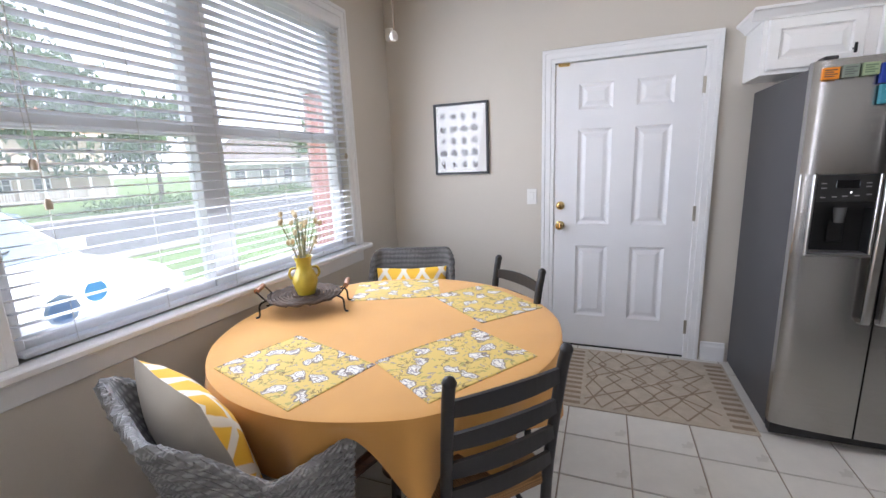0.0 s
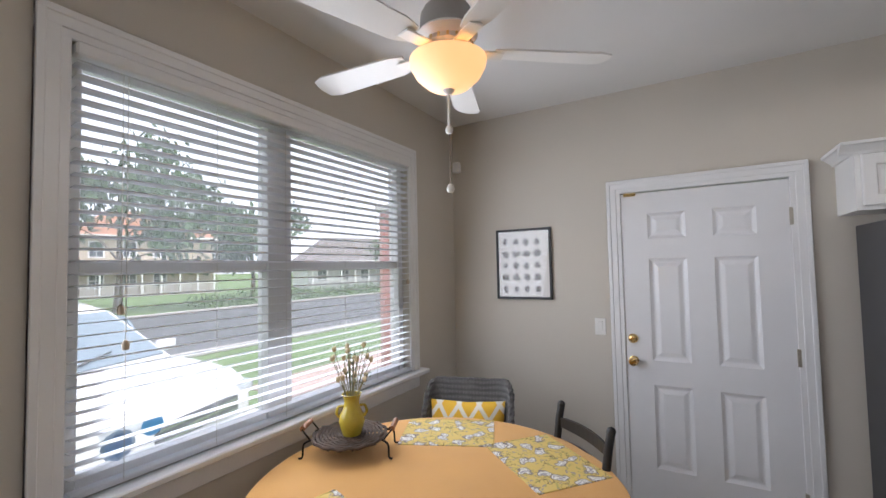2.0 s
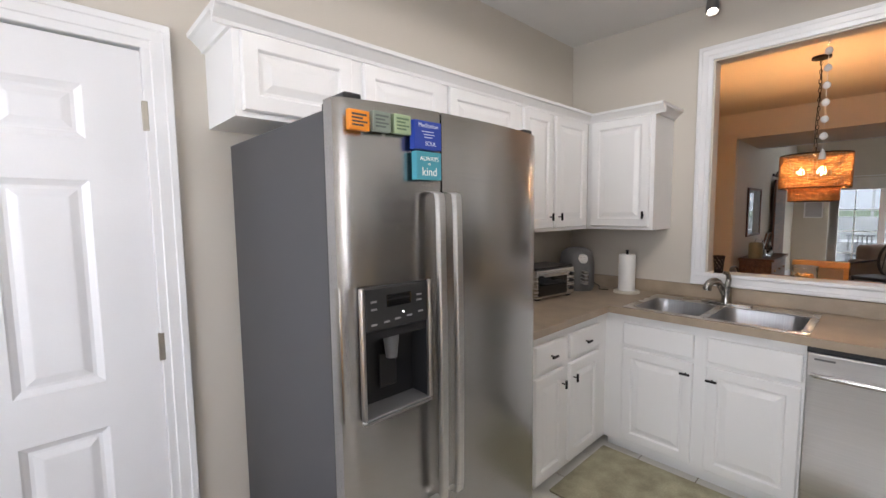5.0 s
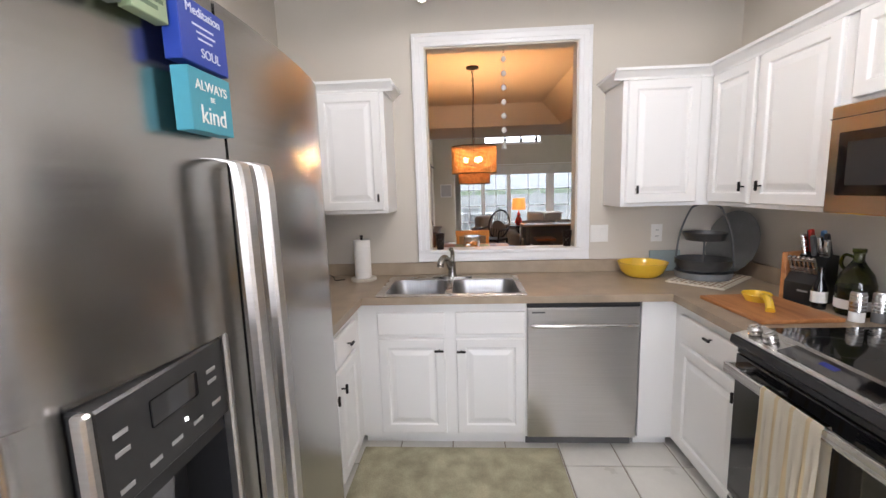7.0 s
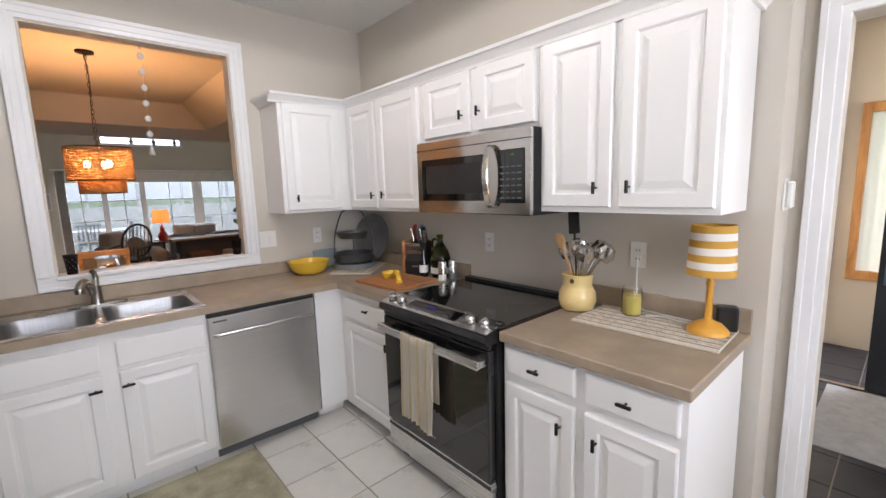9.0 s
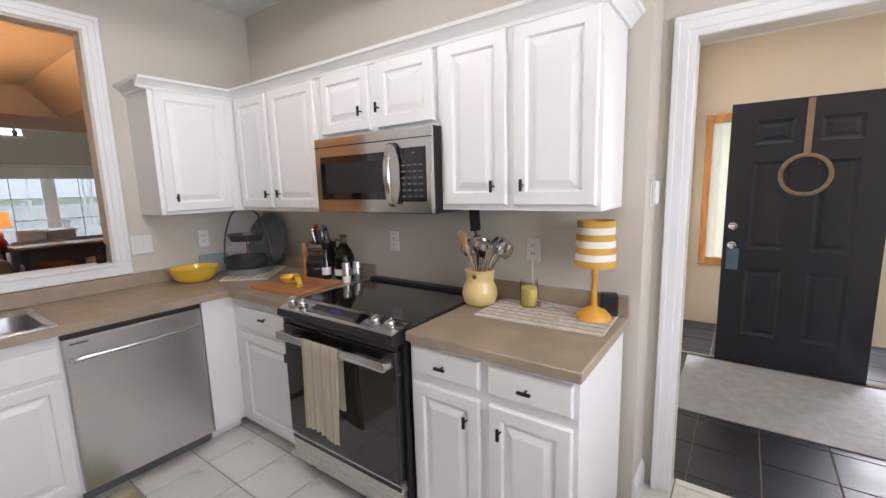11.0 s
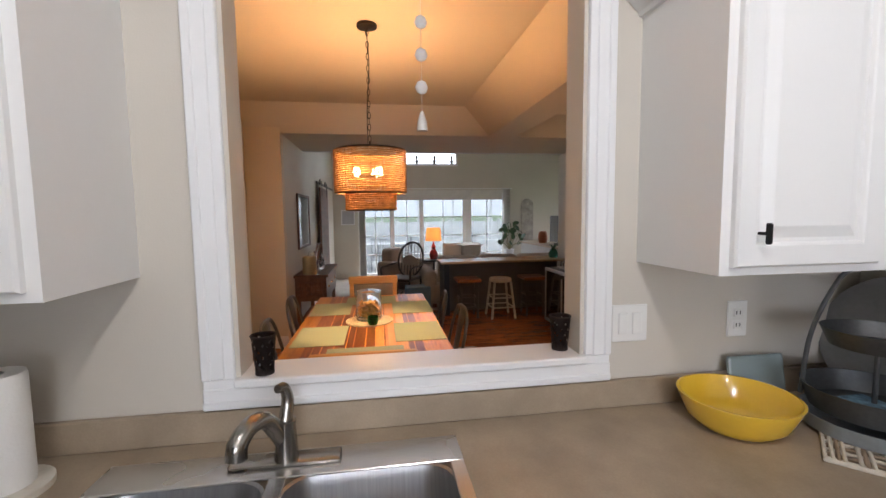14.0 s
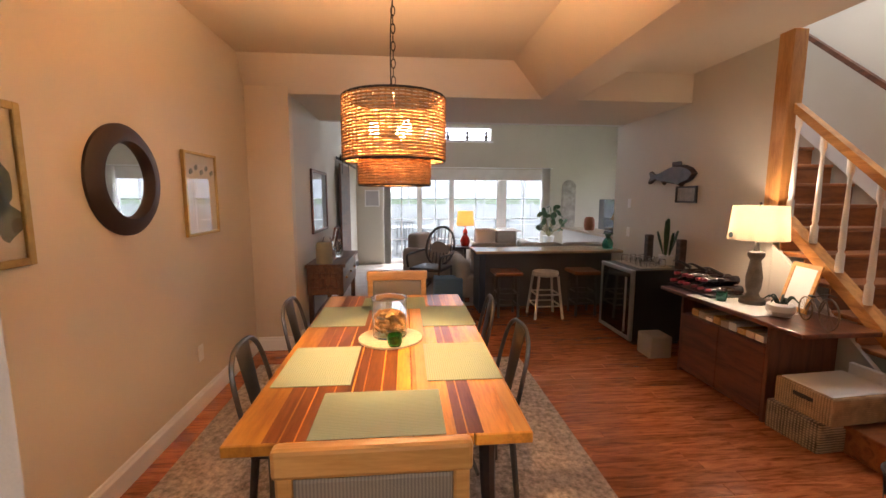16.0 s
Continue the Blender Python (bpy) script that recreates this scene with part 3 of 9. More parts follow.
# picture, switch, sensor by the door
pic = thing("framed_print", "black-framed print of many small dark objects on white", "picture", (-.465, NW - .002, 1.325))
part("frame", boxes((0, .018, -.022, 0, 0, .535), (.417, .435, -.022, 0, 0, .535), (.018, .417, -.022, 0, 0, .018), (.018, .417, -.022, 0, .517, .535), bevel=.002), BLACKP, pic)
PAPER = pmat("print_paper", (0.74, 0.72, 0.68), .6, var=.02, bump=.01)
part("paper", boxes((.018, .417, -.010, -.002, .018, .517)), PAPER, pic)
INK = pmat("print_ink", (0.13, 0.11, 0.10), .7, var=.5, scale=60, bump=0)
rnd = random.Random(4)
for i in range(4):
    for j in range(5):
        cx, cz = .072 + i * .085, .075 + j * .09
        pts = [(cx + (.016 + .016 * rnd.random()) * math.cos(a) * (1.2 if j % 2 else .8), cz + (.016 + .018 * rnd.random()) * math.sin(a)) for a in [k * math.pi / 5 for k in range(10)]]
        bm = bmesh.new()
        vs = [bm.verts.new((x, -.0108, z)) for x, z in pts]
        bm.faces.new(vs)
        part("drawing", bm, INK, pic)
part("cover_glass", boxes((.018, .417, -.0145, -.0125, .018, .517)), glass("picture_glass", ior=1.35), pic).visible_shadow = False


def switch_plate(at, turn, gangs=1, name="light_switch", label="white rocker light switch"):
    s = thing(name, label, "switch", at, turn)
    w = .072 + .046 * (gangs - 1)
    part("plate", boxes((-w / 2, w / 2, -.006, 0, -.058, .058), bevel=.002), WHITEP, s)
    for g in range(gangs):
        c = (g - (gangs - 1) / 2) * .046
        part("rocker", boxes((c - .016, c + .016, -.010, -.005, -.033, .033), bevel=.002), WHITEP, s)
    return s


def outlet(at, turn):
    s = thing("wall_outlet", "white duplex power outlet", "outlet", at, turn)
    part("plate", boxes((-.036, .036, -.006, 0, -.058, .058), bevel=.002), WHITEP, s)
    for z in (-.02, .02):
        part("socket", boxes((-.016, .016, -.009, -.005, z - .014, z + .014), bevel=.003), WHITEP, s)
        part("slot", boxes((-.008, -.005, -.0095, -.0085, z - .005, z + .006), (.005, .008, -.0095, -.0085, z - .005, z + .006)), BLACKP, s)
    return s


switch_plate((.292, NW - .001, 1.147), 0)
switch_plate((EW - .001, 1.98, 1.175), -90, 2)
outlet((EW - .001, 1.602, 1.17), -90)
outlet((1.88, SW + .001, 1.18), 180)
outlet((2.78, SW + .001, 1.17), 180)
sen = thing("phone_jack_box", "small white wall control on the doorway return", "switch", (1.399, 1.0, 1.44), -90)
part("plate", boxes((-.04, .04, -.006, 0, -.06, .06), bevel=.002), WHITEP, sen)
part("body", boxes((-.022, .022, -.028, -.006, -.05, .05), bevel=.006), WHITEP, sen)

# ---- cabinets ----
DOOR_RINGS = [(0, .006), (.005, 0), (.050, 0), (.054, .003), (.058, .010), (.068, .010), (.092, .0015), (.096, .0005)]
DRAWER_RINGS = [(0, .006), (.004, .001), (.010, 0)]


def facing(x, y, z, turn):
    return pose(x, y, z, 0, 0, turn)


def pull(parent, x, z, y, upright):
    bm = lathe([(.004, 0), (.004, .022)], n=8)
    bm.transform(Matrix.Translation((x, y, z)) @ Matrix.Rotation(radians(90), 4, "X"))
    if upright:
        box(bm, x - .006, x + .006, y - .032, y - .020, z - .024, z + .024, bevel=.003)
    else:
        box(bm, x - .026, x + .026, y - .032, y - .020, z - .006, z + .006, bevel=.003)
    return part("pull", bm, BLACK, parent, "black T-bar pull")


def cabinet(name, label, w, d, h, at, turn, doors=(), drawers=(), toe=True, group="", holes=()):
    """A unit in its own space: front at y=0 facing -y, x from 0 to w. doors/drawers: (x0, x1, z0, z1, pull x, pull z, upright)."""
    c = thing(name, label, "cabinet", at, turn, group)
    z0 = .072 if toe else 0
    if holes:
        part("body", boxes((0, w, 0, d, z0, h - .19)), CABW, c)
        part("face_rail", boxes((0, w, 0, .02, h - .19, h)), CABW, c)
        for a, b in ((0, .018), (w - .018, w)):
            part("side", boxes((a, b, .02, d, h - .19, h)), CABW, c)
    else:
        part("body", boxes((0, w, 0, d, z0, h)), CABW, c)
    if toe:
        part("toe_kick", boxes((0, w, .06, .08, 0, z0)), CABW, c)
    for x0, x1, a, b, px, pz, up in doors:
        o = part("door", nested(x1 - x0, b - a, DOOR_RINGS, .019), CABW, c)
        o.location = (x0, -.0195, a)
        if px is not None:
            pull(o, px - x0, pz - a, 0, up)
    for x0, x1, a, b, px, pz, up in drawers:
        o = part("drawer_front", nested(x1 - x0, b - a, DRAWER_RINGS, .019), CABW, c)
        o.location = (x0, -.0195, a)
        if px is not None:
            pull(o, px - x0, pz - a, 0, up)
    return c


BH = .873
# north run, right of the fridge (front faces south: turn 0)
cabinet("base_cabinet", "white raised-panel base cabinet beside the fridge", 1.07, .60, BH, (2.50, 3.50, 0), 0,
        [(.03, .265, .10, .655, None, 0, 1), (.29, .562, .10, .655, .533, .572, 1), (.618, .955, .10, .655, .65, .575, 1)],
        [(.03, .265, .685, .82, None, 0, 0), (.29, .562, .685, .82, .425, .750, 0), (.618, .955, .685, .82, .785, .750, 0)])
# east run (front faces west: turn -90; x runs to the south)
sc = cabinet("sink_cabinet", "white sink base cabinet with two doors", .96, .60, BH, (3.57, 3.50, 0), -90,
        [(.113, .492, .10, .668, .460, .607, 0), (.555, .938, .10, .668, .584, .602, 0)],
        [(.113, .492, .692, .822, None, 0, 0), (.555, .938, .692, .822, None, 0, 0)], holes=(1,))
part("toe_return", boxes((-.08, -.06, 0, .08, 0, .10)), CABW, sc)
fp = cabinet("corner_filler", "white filler panel beside the dishwasher", .185, .60, BH, (3.57, 1.93, 0), -90)
part("toe_return", boxes((.245, .265, 0, .08, 0, .10)), CABW, fp)
# south run (front faces north: turn 180; x runs to the west)
cabinet("base_cabinet", "white base cabinet with one drawer and one door", .615, .58, BH, (3.57, 1.745, 0), 180,
        [(.085, .602, .10, .662, .574, .611, 1)], [(.085, .602, .692, .818, .366, .782, 0)])
cabinet("base_cabinet", "white base cabinet with two drawers and two doors", .70, .58, BH, (2.155, 1.745, 0), 180,
        [(.018, .335, .10, .702, .282, .612, 1), (.375, .682, .10, .702, .425, .612, 1)],
        [(.018, .335, .742, .852, .175, .797, 0), (.375, .682, .742, .852, .525, .797, 0)])
UB, UT = 1.365, 2.10
# upper cabinets
cabinet("wall_cabinet", "white wall cabinet over the fridge with three doors", 1.532, .305, UT - 1.812, (1.553, 3.795, 1.812), 0,
        [(.022, .427, .018, .270, .380, .085, 1), (.480, .905, .018, .270, .512, .095, 1), (.950, 1.465, .018, .270, None, 0, 1)], toe=False)
cabinet("wall_cabinet", "white two-door wall cabinet", .775, .305, UT - UB, (3.085, 3.795, UB), 0,
        [(.010, .312, .02, .718, .275, .09, 1), (.345, .728, .02, .718, .378, .09, 1)], toe=False)
cabinet("wall_cabinet", "white corner wall cabinet over the paper towels", .445, .315, UT - UB, (3.865, 3.795, UB), -90,
        [(.035, .420, .02, .718, .395, .095, 1)], toe=False)
cabinet("wall_cabinet", "white corner wall cabinet over the tiered tray", .505, .315, UT - UB, (3.865, 1.958, UB), -90,
        [(.025, .425, .02, .718, .082, .10, 1)], toe=False)
cabinet("wall_cabinet", "white two-door wall cabinet in the corner", .88, .31, UT - UB, (3.862, 1.455, UB), 180,
        [(.020, .372, .02, .718, .345, .105, 1), (.410, .838, .02, .718, .470, .108, 1)], toe=False)
cabinet("wall_cabinet", "white short wall cabinet over the microwave", .785, .31, UT - 1.758, (2.98, 1.455, 1.758), 180,
        [(.02, .380, .022, .325, .330, .112, 1), (.435, .775, .022, .325, .451, .115, 1)], toe=False)
cabinet("wall_cabinet", "white two-door wall cabinet beside the doorway", .705, .31, UT - 1.388, (2.190, 1.455, 1.388), 180,
        [(.030, .338, .022, .695, .282, .098, 1), (.370, .690, .022, .695, .413, .10, 1)], toe=False)

# crown along the wall cabinets
CROWN = [(0, 0), (.012, 0), (.016, .012), (.045, .040), (.055, .044), (.058, .058), (0, .058)]


def crown(rows):
    bm = bmesh.new()
    for ax, a, b, face, sign in rows:
        extrude_profile([(face + sign * p, 2.085 + q) for p, q in CROWN], a, b, ax, bm)
    structure("crown_trim", bm, CABW, "white crown moulding over the wall cabinets", category="trim")


crown([("x", 1.495, 3.866, 3.795, -1), ("y", 3.796, NW, 1.553, -1)])
crown([("y", 3.292, 3.795, 3.865, -1), ("x", 3.866, EW, 3.35, -1)])
crown([("y", 1.456, 2.016, 3.865, -1), ("x", 3.866, EW, 1.958, 1)])
crown([("x", 1.427, 3.866, 1.455, 1), ("y", SW, 1.456, 1.485, -1)])

# ---- worktop ----
SX0, SX1, SY0, SY1 = 3.57, 3.97, 2.567, 3.377   # hole for the sink bowls
top = thing("worktop", "tan speckled laminate worktop with a raised back edge", "countertop", (3.53, 1.13, CT))


def at_top(bm):
    bm.transform(Matrix.Translation((-3.53, -1.13, -CT)))
    return bm


for r in ((3.53, SX0, SW, NW), (SX1, EW, SW, NW), (SX0, SX1, SW, SY0), (SX0, SX1, SY1, NW), (2.48, 3.53, 3.465, NW), (2.945, 3.53, SW, 1.785)):
    part("slab", at_top(boxes((*r, CT - .04, CT))), COUNTER, top)
for r in ((EW - .02, EW, SW, NW - .02, CT, CT + .085), (2.48, EW, NW - .02, NW, CT, CT + .085), (2.945, EW - .02, SW, SW + .02, CT, CT + .095)):
    part("upstand", at_top(boxes(r, bevel=.003)), COUNTER, top)
top2 = thing("worktop", "tan laminate worktop beside the range", "countertop", (1.44, SW, CT))
part("slab", boxes((0, .715, 0, .650, -.04, 0), bevel=.004), COUNTER, top2)
part("upstand", boxes((0, .715, 0, .02, 0, .095), bevel=.003), COUNTER, top2)

# ---- sink and tap ----
sink = thing("kitchen_sink", "stainless steel double-bowl sink set in the worktop", "sink", (3.55, 2.547, CT))


def bowl(x0, x1, y0, y1, deep, r=.07, n=5):
    """A pressed bowl with rounded corners, open at the top."""
    bm = bmesh.new()

    def ring(i, z, rr):
        pts = []
        for cx, cy, a0 in ((x1 - i - rr, y1 - i - rr, 0), (x0 + i + rr, y1 - i - rr, 90), (x0 + i + rr, y0 + i + rr, 180), (x1 - i - rr, y0 + i + rr, 270)):
            for k in range(n + 1):
                a = radians(a0 + 90 * k / n)
                pts.append(bm.verts.new((cx + rr * math.cos(a), cy + rr * math.sin(a), z)))
        return pts
    ls = [ring(-.004, .004, r), ring(.002, .001, r), ring(.008, -.02, r), ring(.02, -deep + .03, r), ring(.035, -deep + .006, r * .8), ring(.06, -deep, r * .6)]
    for a, b in zip(ls, ls[1:]):
        m = len(a)
        for k in range(m):
            bm.faces.new((a[k], a[(k + 1) % m], b[(k + 1) % m], b[k]))
    bm.faces.new(ls[-1])
    bmesh.ops.recalc_face_normals(bm, faces=bm.faces)
    for f in bm.faces:
        f.normal_flip()
    return bm


part("rim", boxes((0, .04, 0, .845, 0, .006), (.415, .53, 0, .845, 0, .006), (.04, .415, 0, .035, 0, .006), (.04, .415, .415, .455, 0, .006), (.04, .415, .80, .845, 0, .006), bevel=.002), STEEL_H, sink)
SINKM = pmat("brushed_sink_steel", (.36, .36, .365), .36, 1.0, var=.1, scale=6, fine=60, bump=.02, stretch=(1, 30, 1))
part("bowl", bowl(.038, .417, .033, .417, .17), SINKM, sink, smooth=True)
part("bowl", bowl(.038, .417, .453, .803, .17), SINKM, sink, smooth=True)
for y in (.225, .63):
    part("drain", lathe([(0, -.168), (.03, -.168), (.042, -.164), (.042, -.169)], (.23, y, 0), 20), CHROME, sink, smooth=True)
tap = thing("kitchen_tap", "brushed nickel single-lever kitchen tap", "faucet", (4.03, 2.975, CT + .006))
part("deck_plate", boxes((-.028, .028, -.13, .13, 0, .010), bevel=.008, segs=2), NICKEL, tap, smooth=True)
part("body", lathe([(.030, .008), (.027, .03), (.024, .09), (.026, .105), (.0, .108)], n=18), NICKEL, tap, smooth=True)
part("spout", tube(curve3([(-.005, .01, .06), (-.05, .03, .13), (-.10, .05, .145), (-.135, .065, .125), (-.14, .068, .095)]), .019, 12, taper=1.15), NICKEL, tap, smooth=True)
part("lever", tube(curve3([(.0, 0, .10), (.012, -.005, .15), (.0, 0, .185), (-.02, .01, .19)]), .017, 10, taper=.6), NICKEL, tap, smooth=True)

# ---- dishwasher ----
dw = thing("dishwasher", "stainless steel dishwasher with a bowed bar handle", "dishwasher", (3.57, 2.555, 0), -90)
part("door", boxes((.004, .606, -.03, .0, .085, .845), bevel=.006, segs=2), STEEL, dw)
part("control_lip", boxes((.004, .606, -.028, .0, .847, .872)), BLACKP, dw)
part("tub", boxes((.01, .60, .0, .57, .072, .87)), GREYP, dw)
part("toe_plate", boxes((.004, .606, .05, .06, 0, .072)), GREYP, dw)
part("handle", tube(curve3([(.035, -.03, .745), (.05, -.058, .75), (.305, -.075, .757), (.56, -.058, .75), (.575, -.03, .745)], 6), .011, 10), STEEL_H, dw, smooth=True)
part("badge", boxes((.03, .10, -.0315, -.0302, .815, .824)), GREYP, dw)

# ---- range ----
rg = thing("electric_range", "black slide-in electric range with steel control strip", "stove", (2.94, 1.80, 0), 180)
RW = .775
part("body", boxes((.0, RW, .02, .66, .09, .905)), BLACKP, rg)
part("cooktop", boxes((-.008, RW + .008, .03, .655, .906, .928), bevel=.004), GLOSSK, rg, "glossy black glass cooktop")
for x, y, r in ((.20, .20, .105), (.57, .20, .085), (.20, .46, .08), (.57, .46, .11)):
    bm = bmesh.new()
    lathe([(r - .002, 0), (r, 0)], (x, y, .9285), 40, bm=bm)
    part("burner_ring", bm, GREYP, rg)
part("rear_vent", boxes((.0, RW, .60, .655, .928, .945), bevel=.004), BLACKP, rg)
bm = extrude_profile([(.075, .938), (-.045, .906), (-.05, .880), (-.03, .862), (.06, .862)], 0, RW, "x")
part("control_front", bm, BLACKP, rg)
slope = Matrix.Translation((0, .015, .923)) @ Matrix.Rotation(math.atan2(.032, .12), 4, "X")
part("control_strip", boxes((.004, RW - .004, -.055, .055, .001, .004)), STEEL_H, rg, m=slope)
part("touch_panel", boxes((.20, .56, -.032, .036, .004, .006)), GLOSSK, rg, m=slope)
part("clock_display", boxes((.33, .39, .0, .02, .006, .0065)), glow("blue_display", (.05, .12, 1), .06, (.01, .01, .03)), rg, m=slope)
for x in (.055, .135, .635, .72):
    part("control_knob", lathe([(0, .0), (.024, .004), (.024, .02), (.020, .032), (.018, .034), (0, .034)], (0, 0, 0), 20), STEEL_H, rg, smooth=True, m=slope @ Matrix.Translation((x, -.005, .003)))
    part("knob_grip", boxes((x - .004, x + .004, -.023, .013, .033, .042), bevel=.002), CHROME, rg, m=slope)
part("oven_door", boxes((.008, RW - .008, -.028, .02, .245, .835), bevel=.006, segs=2), GLOSSK, rg, "black glass oven door")
part("door_header", boxes((.008, RW - .008, -.024, .0, .838, .860), bevel=.003), BLACKP, rg)
bm = bmesh.new()
box(bm, .02, RW - .02, -.082, -.064, .765, .805, bevel=.006, segs=2)
for x in (.02, RW - .075):
    box(bm, x, x + .055, -.07, -.02, .768, .802, bevel=.005)
part("oven_handle", bm, STEEL_H, rg)
part("drawer", boxes((.008, RW - .008, -.02, .02, .085, .235), bevel=.006, segs=2), STEEL_H, rg)
# raised black strip imitates the shade of a finger recess
part("recess_shade_strip", boxes((.008, RW - .008, -.022, -.0195, .205, .222)), BLACKP, rg)
part("badge", boxes((.36, .42, -.0292, -.0284, .29, .305)), GREYP, rg)
for x in (.03, RW - .08):
    for y in (.05, .5):
        part("foot", boxes((x, x + .05, y, y + .05, 0, .09)), BLACKP, rg)

TOWEL = stripes("dish_towel_stripe", [(0.0, (.82, .76, .63)), (.25, (.82, .76, .63)), (.30, (.78, .64, .40)), (.50, (.79, .67, .44)), (.55, (.84, .79, .68)), (1.0, (.82, .76, .64))], "X", 5.0, .9)


def hung_cloth(name, x0, x1, y, ztop, zf, zb, over, mat, label, nx=22, seed=1):
    rd = random.Random(seed)
    bm = bmesh.new()
    rows = []
    path = [(y - .004 - over, zf)] + [(y - .004 - over, zf + (ztop - .012 - zf) * k / 12) for k in range(1, 13)] + [(y - over * .7, ztop), (y + over * .7, ztop)] + [(y + .004 + over, ztop - (ztop - zb) * k / 8) for k in range(1, 9)]
    for i in range(nx + 1):
        x = x0 + (x1 - x0) * i / nx
        col = []
        for k, (yy, zz) in enumerate(path):
            low = max(0, (ztop - zz)) / (ztop - zf)
            wob = .014 * low * math.sin(i * 1.1 + 2 * low) + .006 * low * math.sin(i * 2.9)
            pinch = (x - (x0 + x1) / 2) * (-.05 * low)
            col.append(bm.verts.new((x + pinch, yy - abs(wob) * (1 if k < 13 else -.3), zz + (.012 * math.sin(i * .25) * low))))
        rows.append(col)
    for a, b in zip(rows, rows[1:]):
        for k in range(len(path) - 1):
            bm.faces.new((a[k], b[k], b[k + 1], a[k + 1]))
    bmesh.ops.solidify(bm, geom=bm.faces[:], thickness=.003)
    return bm


single("dish_towel", hung_cloth("towel", -.125, .125, 0, .0, -.44, -.30, .012, TOWEL, ""), TOWEL, "cream and tan striped dish towel over the oven handle", "towel", (2.575, 1.873, .812), 180, smooth=True)

# ---- microwave ----


def ribbon(pts, w, t):
    """A flat bar of width w across x and thickness t along a path in the yz plane."""
    bm = bmesh.new()
    rows = [[bm.verts.new((p.x + sx * w / 2 * k, p.y + dy, p.z)) for sx, k, dy in ((-1, 1, 0), (-1, .8, -t * .5), (1, .8, -t * .5), (1, 1, 0), (1, .8, t * .5), (-1, .8, t * .5))] for p in pts]
    for a, b in zip(rows, rows[1:]):
        for k in range(6):
            bm.faces.new((a[k], a[(k + 1) % 6], b[(k + 1) % 6], b[k]))
    bm.faces.new(rows[0]), bm.faces.new(rows[-1])
    bmesh.ops.recalc_face_normals(bm, faces=bm.faces)
    return bm



mw = thing("microwave", "stainless over-the-range microwave with a curved handle", "microwave", (2.960, 1.535, 1.372), 180)
MWW, MWH = .782, .382
part("body", boxes((0, MWW, .02, .40, 0, MWH)), BLACKP, mw)
part("front", boxes((0, MWW, 0, .025, 0, MWH), bevel=.004), CHROME, mw)
part("window", boxes((.045, .535, -.004, .0, .065, .285), bevel=.003), GLOSSK, mw, "dark glass window")
part("window_mesh", boxes((.085, .50, -.0055, -.0035, .10, .25)), pmat("dark_mesh", (.025, .025, .026), .25, bump=0), mw)
part("keypad", boxes((.60, MWW - .03, -.004, .0, .055, .295), bevel=.003), GLOSSK, mw)
part("clock", boxes((.678, .694, -.006, -.0042, .268, .274)), glow("green_display", (.2, .8, .15), .15, (.01, .05, .01)), mw)
for j in range(6):
    for i in range(4):
        part("key", boxes((.615 + i * .033, .637 + i * .033, -.0052, -.0038, .075 + j * .028, .082 + j * .028)), GREYP, mw)
part("vent_lip", boxes((0.0, MWW, -.003, .012, MWH - .048, MWH - .044)), BLACKP, mw)
part("handle", ribbon(curve3([(.562, -.006, .030), (.566, -.036, .055), (.570, -.060, .18), (.566, -.036, .295), (.562, -.006, .322)], 6), .036, .010), CHROME, mw, "broad bowed bright handle", True)
part("underside_lamp", boxes((.28, .52, .05, .12, -.004, .0)), BLACKP, mw)

# ---- refrigerator ----
fr = thing("refrigerator", "stainless side-by-side refrigerator with grey sides and a water dispenser", "refrigerator", (1.605, 3.235, 0))
FW, FH = .845, 1.772
part("cabinet", boxes((.005, FW - .005, .075, .82, .03, FH - .02), bevel=.004), FRSIDE, fr, "dark grey textured side")
part("base_grille", boxes((.01, FW - .01, .03, .08, .02, .075)), BLACKP, fr)
for x in (.03, FW - .09):
    for y in (.10, .70):
        part("foot", boxes((x, x + .06, y, y + .06, 0, .03)), BLACKP, fr)


def bowed(x0, x1, z0, z1, left_round, right_round, cut=None):
    """A refrigerator door front: bowed outward, rounded at the outer edge."""
    n = 14
    prof = []
    for k in range(n + 1):
        u = k / n
        x = x0 + (x1 - x0) * u
        t = (x - 0) / FW
        y = .030 - .052 * math.sin(math.pi * min(1, max(0, t))) ** .55
        prof.append((x, y))
    return extrude_profile(prof + [(x1, .072), (x0, .072)], z0, z1, "z")


DX0, DX1, DZ0, DZ1 = .045, .262, .952, 1.303
FRS = pmat("fridge_steel", (0.41, 0.40, 0.385), 0.24, 1.0, var=0.05, scale=2, fine=50, bump=0.012, stretch=(1, 1, 120), rvar=0.05)
fz = part("freezer_door", bowed(.0, .309, .08, DZ0, 1, 0), FRS, fr, smooth=True)
for row in ((.0, .309, DZ1, FH), (.0, DX0, DZ0, DZ1), (DX1, .309, DZ0, DZ1)):
    part("door_skin", bowed(*row, 1, 0), FRS, fz, smooth=True)
part("fridge_door", bowed(.316, FW, .08, FH, 0, 1), FRS, fr, smooth=True)
part("door_gasket", boxes((.0, FW, .072, .078, .08, FH - .01)), BLACKP, fr)
disp = part("dispenser", boxes((DX0 - .008, DX1 + .008, -.018, -.004, DZ0 - .008, DZ0 + .004), (DX0 - .008, DX0 + .004, -.018, -.002, DZ0 + .004, DZ1), (DX1 - .004, DX1 + .008, -.020, -.004, DZ0 + .004, DZ1), bevel=.003), STEEL, fr)
